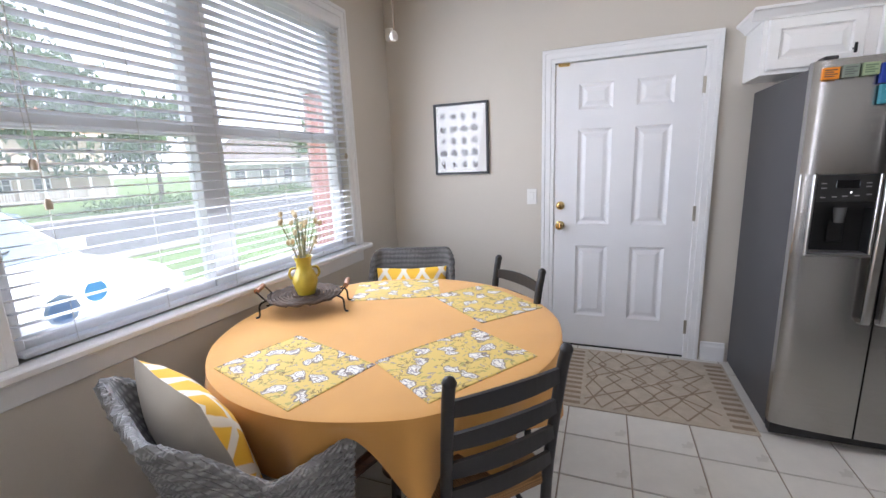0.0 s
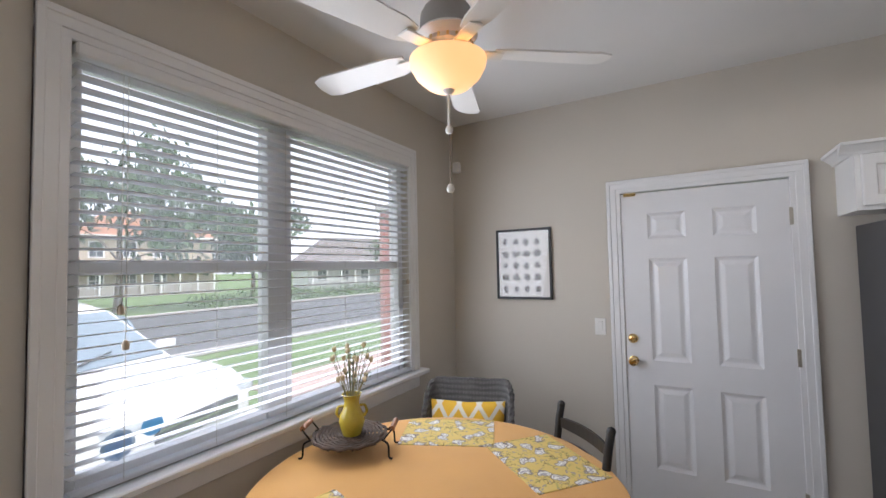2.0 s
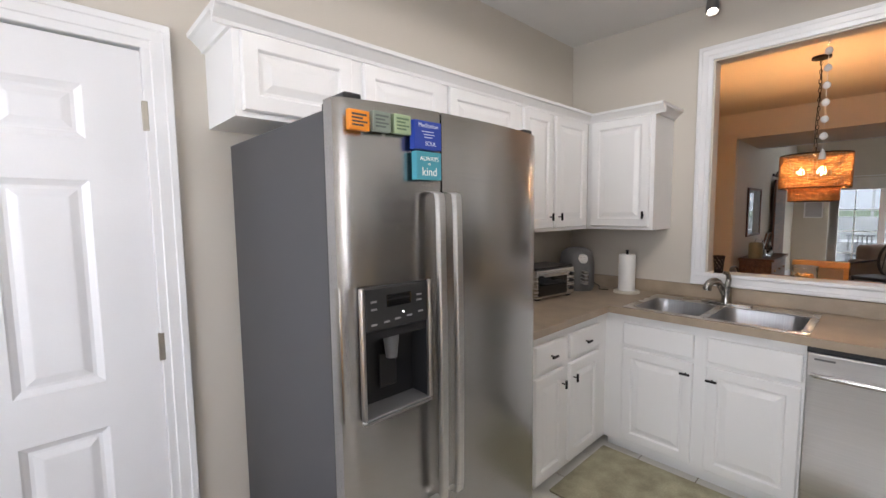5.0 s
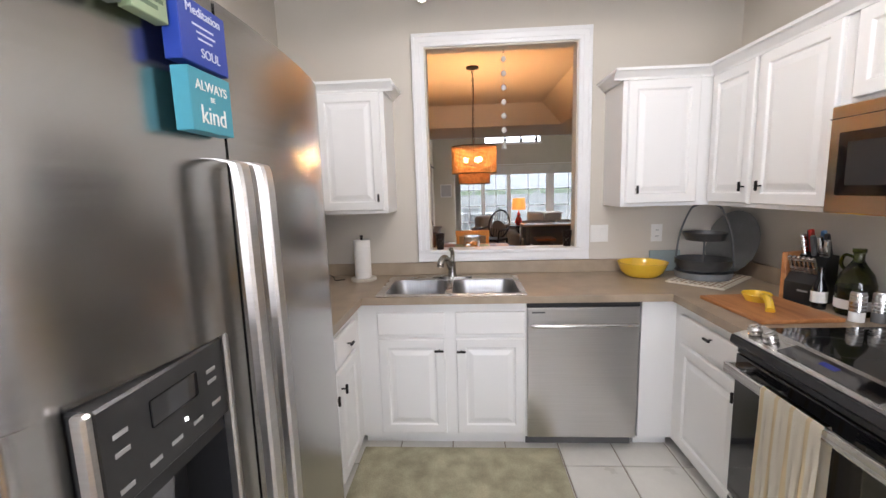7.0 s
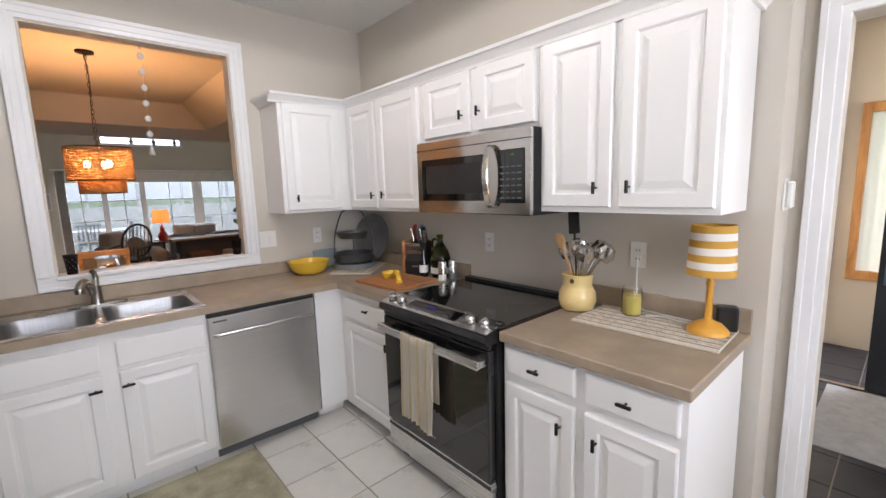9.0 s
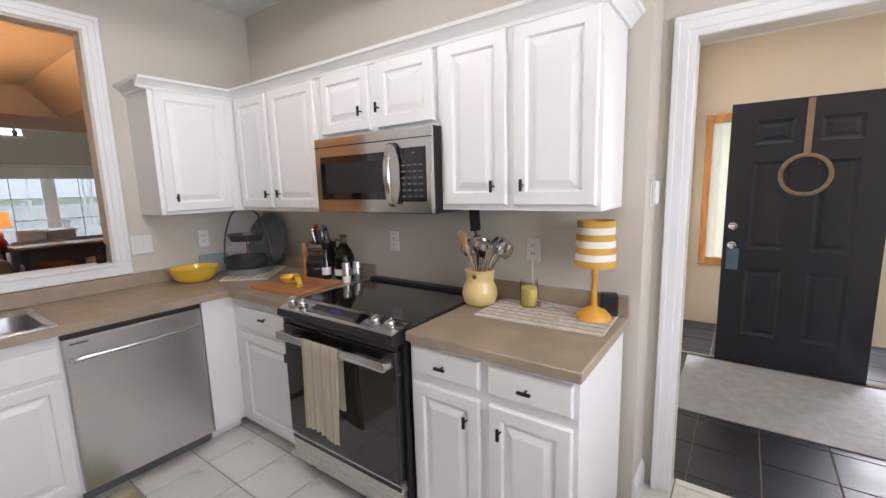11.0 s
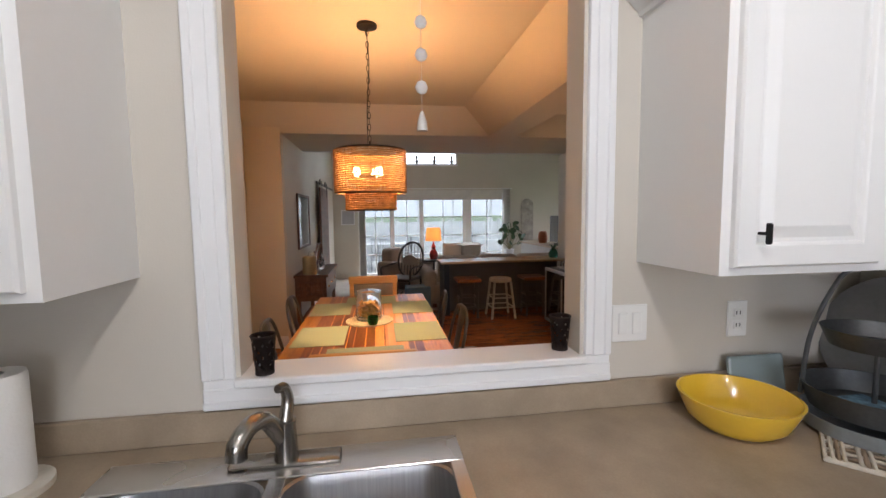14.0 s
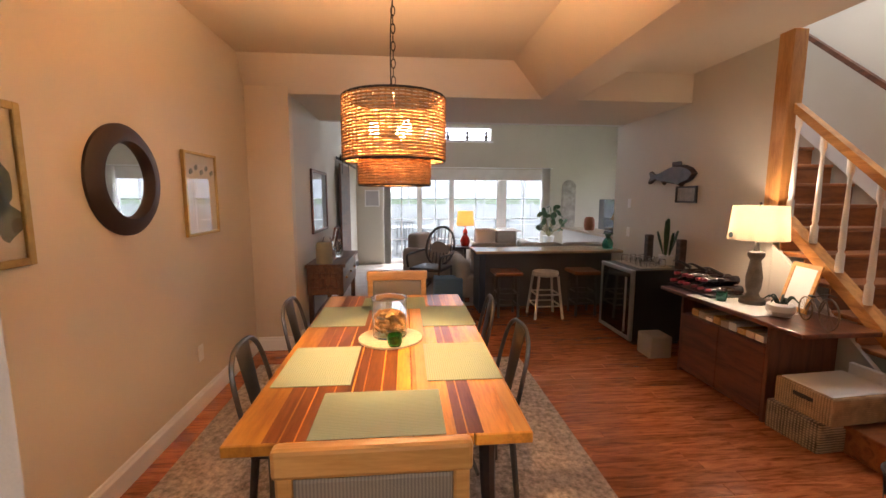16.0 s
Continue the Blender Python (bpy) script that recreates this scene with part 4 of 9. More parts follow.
part("control_panel", boxes((DX0 + .004, DX1 - .004, -.016, .03, 1.186, DZ1 - .002), bevel=.003), pmat("dispenser_dark", (.045, .045, .045), .34, .4, var=.1, bump=.01), disp)
part("cavity", boxes((DX0, DX1, .062, .070, DZ0, 1.186), (DX0, DX0 + .003, -.004, .062, DZ0, 1.186), (DX1 - .003, DX1, -.006, .062, DZ0, 1.186), (DX0, DX1, -.004, .062, 1.160, 1.186)), BLACKP, disp)
part("drip_tray", boxes((DX0, DX1, -.018, .062, DZ0 - .002, DZ0 + .008), bevel=.002), GREYP, disp)
part("spout", lathe([(.0, 0), (.016, .0), (.022, .05), (.022, .07)], (.16, .03, 1.09), 14), GREYP, disp, smooth=True)
part("paddle", boxes((.13, .19, .048, .054, 1.0, 1.10), bevel=.003), BLACKP, disp)
part("screen", boxes((.115, .195, -.0175, -.0155, 1.245, 1.278), bevel=.002), GLOSSK, disp)
LEGEND = pmat("panel_legend", (.30, .30, .29), .5, bump=0)
for x, z in ((.075, 1.265), (.075, 1.245), (.225, 1.265), (.225, 1.25), (.075, 1.205), (.115, 1.207), (.15, 1.21), (.19, 1.212), (.23, 1.217)):
    part("legend", boxes((x - .009, x + .009, -.0170, -.0158, z - .0025, z + .0025)), LEGEND, disp)
part("indicator", boxes((.167, .171, -.0172, -.0160, 1.224, 1.228)), glow("indicator_white", (1, 1, 1), 4), disp)
for x, s in ((.266, 1), (.331, -1)):
    bm = bmesh.new()
    pts = curve3([(x, -.018, .650), (x, -.052, .655), (x, -.066, .675), (x, -.069, .80), (x, -.072, 1.09), (x, -.069, 1.39), (x, -.066, 1.525), (x, -.052, 1.545), (x, -.018, 1.550)], 5)
    A = []
    for p in pts:
        A.append([bm.verts.new((p.x + dx, p.y + dy, p.z)) for dx, dy in ((-.014, -.002), (-.010, -.006), (.010, -.006), (.014, -.002), (.014, .008), (-.014, .008))])
    for a, b in zip(A, A[1:]):
        for k in range(6):
            bm.faces.new((a[k], a[(k + 1) % 6], b[(k + 1) % 6], b[k]))
    bm.faces.new(A[0]), bm.faces.new(A[-1])
    bmesh.ops.recalc_face_normals(bm, faces=bm.faces)
    part("handle", bm, STEEL, fr)
for x in (.03, FW - .08):
    part("hinge_cover", boxes((x, x + .05, .02, .09, FH, FH + .018), bevel=.006, segs=2), BLACKP, fr)
part("badge", lathe([(0, 0), (.014, 0), (.014, .002), (0, .002)], n=18), GREYP, fr, m=Matrix.Translation((FW - .10, .004, 1.63)) @ Matrix.Rotation(radians(90), 4, "X"))

# magnets on the freezer door


def magnet(x0, x1, z0, z1, color, label, bars=(), ink=(.05, .05, .05), thick=.012, y=3.213):
    m = thing("fridge_magnet", label, "magnet", ((x0 + x1) / 2, y, (z0 + z1) / 2 + .012))
    w, h = (x1 - x0) / 2, (z1 - z0) / 2
    part("tile", boxes((-w, w, -thick, .004, -h, h), bevel=.001), pmat("magnet_paint", color, .45, var=.08, bump=.02), m)
    k = pmat("magnet_ink", ink, .6, bump=0)
    for a, b, c, d in bars:
        part("printed_bar", boxes((w * a, w * b, -thick - .0006, -thick, h * c, h * d)), k, m)
    return m, thick, k


BARS = [(-.75, .7, .45, .65), (-.75, .3, .1, .28), (-.75, .75, -.25, -.08), (-.75, .4, -.6, -.42)]
magnet(1.618, 1.674, 1.677, 1.724, (.85, .28, .015), "orange fridge magnet with dark lines of text", BARS, y=3.218)
magnet(1.682, 1.735, 1.680, 1.729, (.23, .27, .22), "grey-green fridge magnet with faint lines", BARS, (.12, .14, .12), y=3.214)
magnet(1.744, 1.797, 1.681, 1.730, (.33, .42, .25), "pale green fridge magnet with text", BARS, (.12, .18, .10), y=3.211)
mb, tk, k = magnet(1.800, 1.895, 1.647, 1.722, (.012, .045, .32), "dark blue wooden magnet with white writing", [(-.5, .4, .22, .28), (-.35, .45, .02, .08), (-.3, .3, -.18, -.12)], (.62, .66, .80), .018, 3.207)
front = Matrix.Translation((0, -tk - .0008, 0)) @ Matrix.Rotation(radians(90), 4, "X")
lettering("Meditation", .016, k, mb, Matrix.Translation((0, 0, .025)) @ front)
lettering("SOUL", .016, k, mb, Matrix.Translation((.008, 0, -.022)) @ front)
mg, tk, k = magnet(1.806, 1.894, 1.567, 1.642, (.055, .30, .38), "teal wooden magnet lettered always be kind", (), (.85, .85, .82), .018, 3.207)
front = Matrix.Translation((0, -tk - .0008, 0)) @ Matrix.Rotation(radians(90), 4, "X")
lettering("ALWAYS", .017, k, mg, Matrix.Translation((0, 0, .018)) @ front)
lettering("BE", .009, k, mg, Matrix.Translation((0, 0, .004)) @ front)
lettering("kind", .032, k, mg, Matrix.Translation((0, 0, -.017)) @ front)

# ---- things on the worktops ----
YELLOW = pmat("yellow_glaze", (.82, .52, .04), .22, var=.05, bump=.01, coat=.5)
CREAMC = pmat("cream_glaze", (.72, .55, .24), .3, var=.08, scale=6, bump=.02, coat=.3)
PAPERW = pmat("paper_white", (.80, .79, .76), .9, var=.03, fine=150, bump=.15)
MARBLE = pmat("pale_marble", (.62, .58, .50), .3, var=.15, scale=8, bump=.01)
GALV = pmat("dark_galvanised", (.13, .135, .14), .5, .8, var=.25, scale=9, bump=.05)
PLATM = pmat("grey_platter", (.22, .225, .23), .45, .5, var=.15, scale=7, bump=.03)
GALVL = pmat("light_galvanised", (.38, .42, .45), .45, .7, var=.15, scale=9, bump=.05)
LINEN = weave("woven_placemat", (.55, .46, .33), 26, 26, .9, .6)
MATW = weave("loose_woven_mat", (.58, .48, .36), 12, 12, .9, .45, rows="X")

pt = thing("paper_towel_holder", "white paper towel roll on a round marble stand", "paper towel", (4.02, 3.57, CT))
part("base", lathe([(0, 0), (.085, 0), (.085, .014), (.078, .018), (0, .018)], n=28), MARBLE, pt, smooth=True)
part("roll", lathe([(.018, .018), (.054, .018), (.055, .03), (.055, .262), (.053, .27), (.018, .27)], n=28), PAPERW, pt, smooth=True)
part("rod", lathe([(.008, .018), (.008, .29), (.013, .293), (.010, .30), (0, .302)], n=12), BLACK, pt, smooth=True)

to = thing("toaster_oven", "small steel toaster oven on the worktop", "toaster", (3.52, 3.93, CT), -8)
part("body", boxes((-.19, .19, -.12, .14, .012, .20), bevel=.012, segs=2), STEEL_H, to)
part("door", boxes((-.175, .10, -.128, -.119, .03, .165), bevel=.004), GLOSSK, to)
part("handle", tube([(-.15, -.15, .165), (.07, -.15, .165)], .007), STEEL_H, to)
for z in (.06, .11, .155):
    part("knob", lathe([(0, 0), (.014, 0), (.012, .016), (0, .016)], n=12), BLACKP, to, m=Matrix.Translation((.145, -.12, z)) @ Matrix.Rotation(radians(90), 4, "X"))
part("top_tray", boxes((-.18, .18, -.11, .13, .20, .212), bevel=.004), BLACKP, to)
for x in (-.17, .13):
    part("foot", boxes((x, x + .04, -.1, -.06, 0, .014)), BLACKP, to)
af = thing("air_fryer", "dark grey rounded air fryer with a front dial", "air fryer", (3.92, 3.90, CT), -40)
part("body", lathe([(0, 0), (.115, 0), (.125, .03), (.125, .20), (.11, .27), (.07, .305), (0, .315)], n=28), GREYP, af, smooth=True)
part("dial", lathe([(0, 0), (.036, 0), (.034, .012), (0, .012)], n=22), STEEL_H, af, m=Matrix.Translation((0, -.113, .235)) @ Matrix.Rotation(radians(78), 4, "X"))
part("basket_handle", boxes((-.016, .016, -.19, -.115, .06, .15), bevel=.006), STEEL_H, af)
part("power_cord", tube(curve3([(.10, .06, .06), (.17, .0, .02), (.15, -.06, .006), (.2, -.1, .006)]), .004, 6), BLACKP, af)

bw = single("serving_bowl", lathe([(0, .004), (.085, 0), (.10, .006), (.125, .03), (.148, .085), (.150, .092), (.143, .092), (.118, .036), (.09, .014), (0, .012)], n=36), YELLOW, "glossy yellow ceramic bowl on the worktop", "bowl", (4.0, 1.76, CT + .001), smooth=True)
ROPEC = pmat("cream_rope", (.66, .60, .50), .9, var=.12, scale=30, fine=200, bump=.4)
ROPET = pmat("tan_rope", (.36, .27, .19), .9, var=.2, scale=30, fine=200, bump=.4)


def woven_mat(name, label, w, h, at, turn, rows=7, cols=24):
    """A loose mat: cream ropes along its length over tan cords across, with a bound edge."""
    m = thing(name, label, "placemat", at, turn)
    for j in range(cols):
        x = -w / 2 + .012 + (w - .024) * j / (cols - 1)
        part("cross_cord", tube([(x, -h / 2, .004), (x, h / 2, .004)], .0042, 6), ROPET if j % 2 else ROPEC, m)
    for i in range(rows):
        y = -h / 2 + (i + .5) * h / rows
        for d in (-.011, .0, .011):
            pts = [(-w / 2 + w * k / 48, y + d, .0065 + .0028 * math.sin(math.pi * k + (d > 0) * math.pi)) for k in range(49)]
            part("long_cord", tube(pts, .0046, 6), ROPEC if d else ROPET, m, smooth=True)
    part("bound_edge", tube([(-w / 2, -h / 2, .005), (w / 2, -h / 2, .005), (w / 2, h / 2, .005), (-w / 2, h / 2, .005)], .006, 6, closed=True), ROPEC, m)
    return m


woven_mat("woven_placemat", "pale loosely woven mat under the tiered tray", .44, .30, (3.85, 1.43, CT + .001), -48, 6, 18)
ti = thing("tiered_tray", "dark metal two-tier tray with a hoop handle", "tiered tray", (3.90, 1.44, CT + .012))
part("stand_tray", lathe([(0, 0), (.150, 0), (.156, .038), (.150, .038), (.145, .006), (0, .006)], n=32), GALVL, ti, "pale galvanised tray", True)
part("lower_tray", lathe([(0, .05), (.135, .05), (.156, .112), (.151, .112), (.130, .056), (0, .056)], n=32), GALV, ti, smooth=True)
part("upper_tray", lathe([(0, .225), (.100, .225), (.120, .272), (.116, .272), (.095, .231), (0, .231)], n=32), GALV, ti, smooth=True)
part("post", lathe([(.006, .03), (.006, .228)], n=8), GALV, ti)
part("hoop", tube(curve3([(.098, .118, .07), (.088, .104, .25), (.056, .066, .40), (.031, .037, .435), (0, 0, .44), (-.031, -.037, .435), (-.056, -.066, .40), (-.088, -.104, .25), (-.098, -.118, .07)]), .006, 8), GALV, ti, smooth=True)
part("cloth", boxes((-.06, .06, -.04, .05, .057, .072), bevel=.006), pmat("blue_cloth", (.18, .32, .42), .9, var=.5, scale=40), ti, "blue patterned cloth in the lower tray")
pan = thing("round_platter", "large round grey metal platter leaning in the corner", "platter", (4.00, 1.215, CT + .004), 12)
part("plate", lathe([(0, 0), (.165, 0), (.195, .008), (.198, .012), (.168, .006), (0, .006)], n=40), PLATM, pan, smooth=True, m=Matrix.Translation((0, .0, .203)) @ Matrix.Rotation(radians(-76), 4, "X") @ Matrix.Rotation(radians(180), 4, "Z"))
gl = thing("glass_tray", "grey-green glass tray leaning on the wall", "tray", (4.13, 1.56, CT + .002), -90)
part("pane", boxes((-.10, .10, -.012, -.002, 0, .14), bevel=.008, segs=2), pmat("frosted_greyglass", (.30, .36, .36), .25, var=.05), gl, m=Matrix.Rotation(radians(-10), 4, "X"))

cb = thing("cutting_board", "brown wooden cutting board beside the range", "cutting board", (3.235, 1.522, CT + .001), 3)
part("board", boxes((-.21, .21, -.17, .17, 0, .018), bevel=.005, segs=2), BOARD, cb)
sp = thing("spoon_rest", "yellow ceramic scoop lying on the cutting board", "spoon rest", (3.315, 1.508, CT + .020), 172)
part("cup", lathe([(0, 0), (.045, 0), (.062, .034), (.059, .038), (.042, .008), (0, .007)], n=24), YELLOW, sp, smooth=True)
part("stem", tube(curve3([(.045, 0, .030), (.09, -.008, .040), (.14, -.02, .036), (.185, -.035, .018), (.20, -.042, .008)]), .015, 8, taper=1.25), YELLOW, sp, smooth=True)
kb = thing("knife_block", "wood and black knife block with steel-handled knives", "knife block", (3.36, 1.235, CT + .001), 201)
part("block", extrude_profile([(-.09, 0), (.07, 0), (.07, .225), (.02, .235), (-.05, .15), (-.09, .10)], -.058, .066, "x"), BLACKP, kb)
part("wood_side", boxes((-.082, -.059, -.085, .075, 0, .235), bevel=.003), BOARD, kb, "reddish wooden side")
for i in range(6):
    part("steak_knife_handle", boxes((-.007, .007, -.010, .010, 0, .085), bevel=.004), STEEL_H, kb, m=Matrix.Translation((-.047 + .0195 * i, -.052, .145)) @ Matrix.Rotation(radians(24), 4, "X"))
KNIFE = [STEEL_H, pmat("red_plastic", (.5, .03, .02), .4), GREYP, pmat("blue_plastic", (.10, .22, .42), .4), STEEL_H, BLACKP, GREYP, STEEL_H]
for i, (x, y, h) in enumerate(((-.04, .01, .10), (-.02, .035, .125), (.0, .01, .10), (.01, .045, .12), (.03, .015, .095), (.045, .04, .11), (-.045, .05, .12), (.055, .0, .085))):
    part("knife_handle", boxes((-.009, .009, -.012, .012, 0, h), bevel=.004), KNIFE[i], kb, m=Matrix.Translation((x, y, .222)) @ Matrix.Rotation(radians(8 + 4 * (i % 3)), 4, "X") @ Matrix.Rotation(radians(3 * (i % 4) - 5), 4, "Y"))
part("label_bar", boxes((.0, .045, -.0912, -.0902, .06, .068)), LEGEND, kb)
OLIVE = glass("olive_glass", (.16, .20, .03), .05)
bo = thing("oil_bottle", "dark green glass oil bottle with a handle", "bottle", (3.15, 1.215, CT + .001))
part("body", lathe([(0, 0), (.058, 0), (.066, .02), (.067, .13), (.055, .175), (.03, .215), (.019, .235), (.019, .265), (.023, .268), (.023, .285), (.0, .287)], n=24), OLIVE, bo, smooth=True)
part("oil", lathe([(0, .004), (.054, .004), (.060, .12), (0, .12)], n=20), pmat("dark_oil", (.03, .035, .005), .2), bo, smooth=True)
part("label", lathe([(.0677, .03), (.0677, .07)], n=24), PAPERW, bo)
part("handle", tube(curve3([(.02, .0, .245), (.055, .01, .25), (.07, .01, .21), (.056, .0, .18)]), .007, 8), OLIVE, bo, smooth=True)
b2 = thing("sauce_bottle", "small dark bottle with a white label", "bottle", (3.245, 1.285, CT + .001))
part("body", lathe([(0, 0), (.028, 0), (.03, .02), (.03, .10), (.013, .14), (.013, .19), (0, .192)], n=20), GLOSSK, b2, smooth=True)
part("label", lathe([(.0305, .03), (.0305, .08)], n=20), PAPERW, b2)
for i, (x, y) in enumerate(((3.055, 1.285), (3.035, 1.215))):
    s = thing("salt_grinder", "clear shaker with a steel lid", "shaker", (x, y, CT + .001), group="shakers")
    part("jar", lathe([(0, 0), (.026, 0), (.026, .035), (.024, .04), (0, .04)], n=20), WHITEP if not i else GREYP, s, smooth=True)
    part("lid", lathe([(.024, .04), (.027, .042), (.027, .11), (.022, .125), (0, .127)], n=20), STEEL_H, s, smooth=True)

cr = thing("utensil_crock", "cream stoneware crock full of cooking utensils", "crock", (2.093, 1.285, CT + .001))
part("pot", lathe([(0, 0), (.058, 0), (.075, .012), (.086, .05), (.083, .085), (.070, .108), (.066, .122), (.071, .165), (.074, .172), (.067, .175), (.061, .16), (.058, .12), (0, .09)], n=30), CREAMC, cr, smooth=True)
part("stamp", lathe([(0, 0), (.011, 0), (.011, .002), (0, .002)], n=16), pmat("brown_stamp", (.09, .05, .03), .6), cr, m=Matrix.Translation((-.012, .068, .148)) @ Matrix.Rotation(radians(-90), 4, "X"))
rd = random.Random(8)
WSPOON = wood("spoon_wood", (.40, .22, .09), (.62, .40, .2), 4, "Z", .6, 0)
for i, (ax, ay, ln, kind) in enumerate(((9, 8, .34, "spat"), (17, -8, .29, "wood"), (-4, -6, .25, "ladle"), (-17, -12, .24, "ladle"), (-34, 2, .27, "spoon"), (-24, 10, .26, "ladle"), (24, 10, .24, "ladle"), (-10, 14, .23, "spoon"))):
    m = Matrix.Translation((0, 0, .09)) @ Matrix.Rotation(radians(ax), 4, "Y") @ Matrix.Rotation(radians(ay), 4, "X")
    metal = {"spat": BLACKP, "wood": WSPOON}.get(kind, CHROME)
    bm = tube([(0, 0, 0), (0, 0, ln - .06)], .006, 8)
    if kind == "spat":
        box(bm, -.03, .03, -.004, .004, ln - .07, ln + .04, bevel=.003)
    elif kind == "wood":
        lathe([(0, -.04), (.02, -.03), (.026, 0), (.02, .03), (0, .04)], (0, 0, ln - .04), 14, 1, .3, bm)
    else:
        lathe([(0, -.046), (.034, -.036), (.048, 0), (.034, .036), (0, .046)], (0, 0, ln - .04), 16, 1, .5, bm)
    part("utensil", bm, metal, cr, smooth=True, m=m)
woven_mat("woven_runner", "cream and brown woven mat under the lamp", .545, .325, (1.748, 1.286, CT + .001), 2)
cj = thing("candle_jar", "glass jar with a yellow candle", "candle", (1.862, 1.225, CT + .012))
part("wax", lathe([(0, .004), (.036, .004), (.038, .01), (.038, .085), (0, .082)], n=24), pmat("yellow_wax", (.80, .66, .16), .6, var=.05), cj, smooth=True)
part("jar", lathe([(0, 0), (.04, 0), (.042, .005), (.042, .105), (.038, .115), (.038, .125), (.036, .125), (.039, .10), (.039, .006), (0, .003)], n=24), glass("jar_glass"), cj, smooth=True)
lp = thing("striped_lamp", "small lamp with a mustard and white striped drum shade", "table lamp", (1.555, 1.26, CT + .012))
MUST = pmat("mustard_paint", (.72, .36, .045), .4, var=.05)
part("foot", lathe([(0, 0), (.072, 0), (.07, .012), (.05, .034), (.02, .048), (.013, .055), (0, .055)], n=28), MUST, lp, smooth=True)
part("stem", lathe([(.013, .05), (.011, .18), (.016, .19), (.011, .20), (.011, .25), (0, .25)], n=16), MUST, lp, smooth=True)
SHW = pmat("shade_white", (.80, .77, .70), .85, var=.03, fine=250, bump=.15)
MUSTC = pmat("shade_mustard", (.62, .34, .06), .85, var=.05, fine=250, bump=.15)
for k in range(7):
    z = .225 + .187 * k / 7
    r0, r1 = .082 - .0012 * k, .082 - .0012 * (k + 1)
    part("shade_band", lathe([(r0, z), (r1, z + .0267), (r1 - .002, z + .0267), (r0 - .002, z), (r0, z)], n=32), MUSTC if k % 2 == 0 else SHW, lp, smooth=True)
part("spider", boxes((-.07, .07, -.002, .002, .30, .304), (-.002, .002, -.07, .07, .30, .304)), BRASS, lp)
ck = thing("black_speaker", "small black speaker behind the lamp", "speaker", (1.512, 1.185, CT + .012), 20)
part("body", boxes((-.035, .035, -.03, .03, 0, .095), bevel=.008, segs=2), BLACKP, ck)
single("white_cable", tube(curve3([(1.80, 1.225, CT + .018), (1.74, 1.20, CT + .018), (1.66, 1.215, CT + .018), (1.60, 1.20, CT + .018), (1.645, 1.185, CT + .02), (1.73, 1.19, CT + .024), (1.79, 1.172, CT + .022), (1.845, 1.165, CT + .03), (1.872, 1.156, CT + .12), (1.877, 1.150, CT + .21), (1.88, 1.143, 1.165)]), .0032, 6), WHITEP, "coiled white charging cable plugged into the wall", "cable", smooth=True)

# ---- rugs ----
RUG1 = pmat("beige_rug", (.50, .43, .34), .95, var=.10, scale=14, fine=260, bump=.5)
RUGL = pmat("taupe_yarn", (.29, .22, .155), .95, var=.1, fine=260, bump=.4)
r1 = thing("entry_rug", "flat beige rug with brown diamond lines before the door", "rug", (.59, 3.235, 0))
part("field", boxes((0, .99, 0, .80, .0, .008), bevel=.003), RUG1, r1)
for a, b in ((.0, .13), (.86, .99)):
    for k in range(13):
        part("border_stitch", boxes((a + .015, b - .015, .03 + k * .058, .055 + k * .058, .008, .0095)), RUGL, r1)


def strip(bm, p, q, w, z0, z1):
    p, q = Vector((*p, 0)), Vector((*q, 0))
    d = (q - p).normalized()
    s = Vector((-d.y, d.x, 0)) * w / 2
    v = [bm.verts.new((c.x, c.y, z)) for z in (z0, z1) for c in (p - s, q - s, q + s, p + s)]
    for f in ((3, 2, 1, 0), (4, 5, 6, 7), (0, 1, 5, 4), (1, 2, 6, 5), (2, 3, 7, 6), (3, 0, 4, 7)):
        bm.faces.new([v[i] for i in f])


for k in range(5):
    for q, shift in ((1, 0), (-1, .09)):
        x0 = .14 + .145 * k + shift * .5
        bm = bmesh.new()
        pts = [(x0 - .05 * q, .03), (x0 + .10 * q, .24), (x0 - .02 * q, .40), (x0 + .12 * q, .57), (x0 - .03 * q, .77)]
        for p_, q_ in zip(pts, pts[1:]):
            strip(bm, (min(.85, max(.14, p_[0])), p_[1]), (min(.85, max(.14, q_[0])), q_[1]), .009, .008, .0094 + .0003 * q)
        part("zigzag_line", bm, RUGL, r1)
for p_, q_ in (((.14, .10), (.85, .60)), ((.14, .62), (.85, .14)), ((.14, .36), (.70, .77)), ((.30, .03), (.85, .40))):
    bm = bmesh.new()
    strip(bm, p_, q_, .009, .008, .0091)
    part("diagonal_line", bm, RUGL, r1)
single("sink_rug", boxes((-.31, .31, -.56, .56, 0, .012), bevel=.004), pmat("sage_rug", (.40, .37, .25), .95, var=.28, scale=9, fine=120, bump=.4), "faded sage green and cream rug before the sink", "rug", (3.245, 2.935, 0))

# ---- window blind ----
bl = thing("window_blind", "white wooden slat blind, lowered with the slats half open", "blind", (WW - .012, 2.4975, 2.33))
part("valance", boxes((.0, .05, -.928, .928, -.045, -.002), bevel=.006), TRIM, bl)
SLAT = thin("blind_slat", (.84, .85, .87), .6)
slat = boxes((-.0250, .0250, -.922, .922, -.0017, .0017), bevel=.0008)
slat.transform(Matrix.Rotation(radians(-5), 4, "Y"))
slat_me = mesh_of("slat", slat, SLAT)
for k in range(34):
    o = new("slat", slat_me)
    o.parent = bl
    o.location = (.012, 0, -.065 - k * .0402)
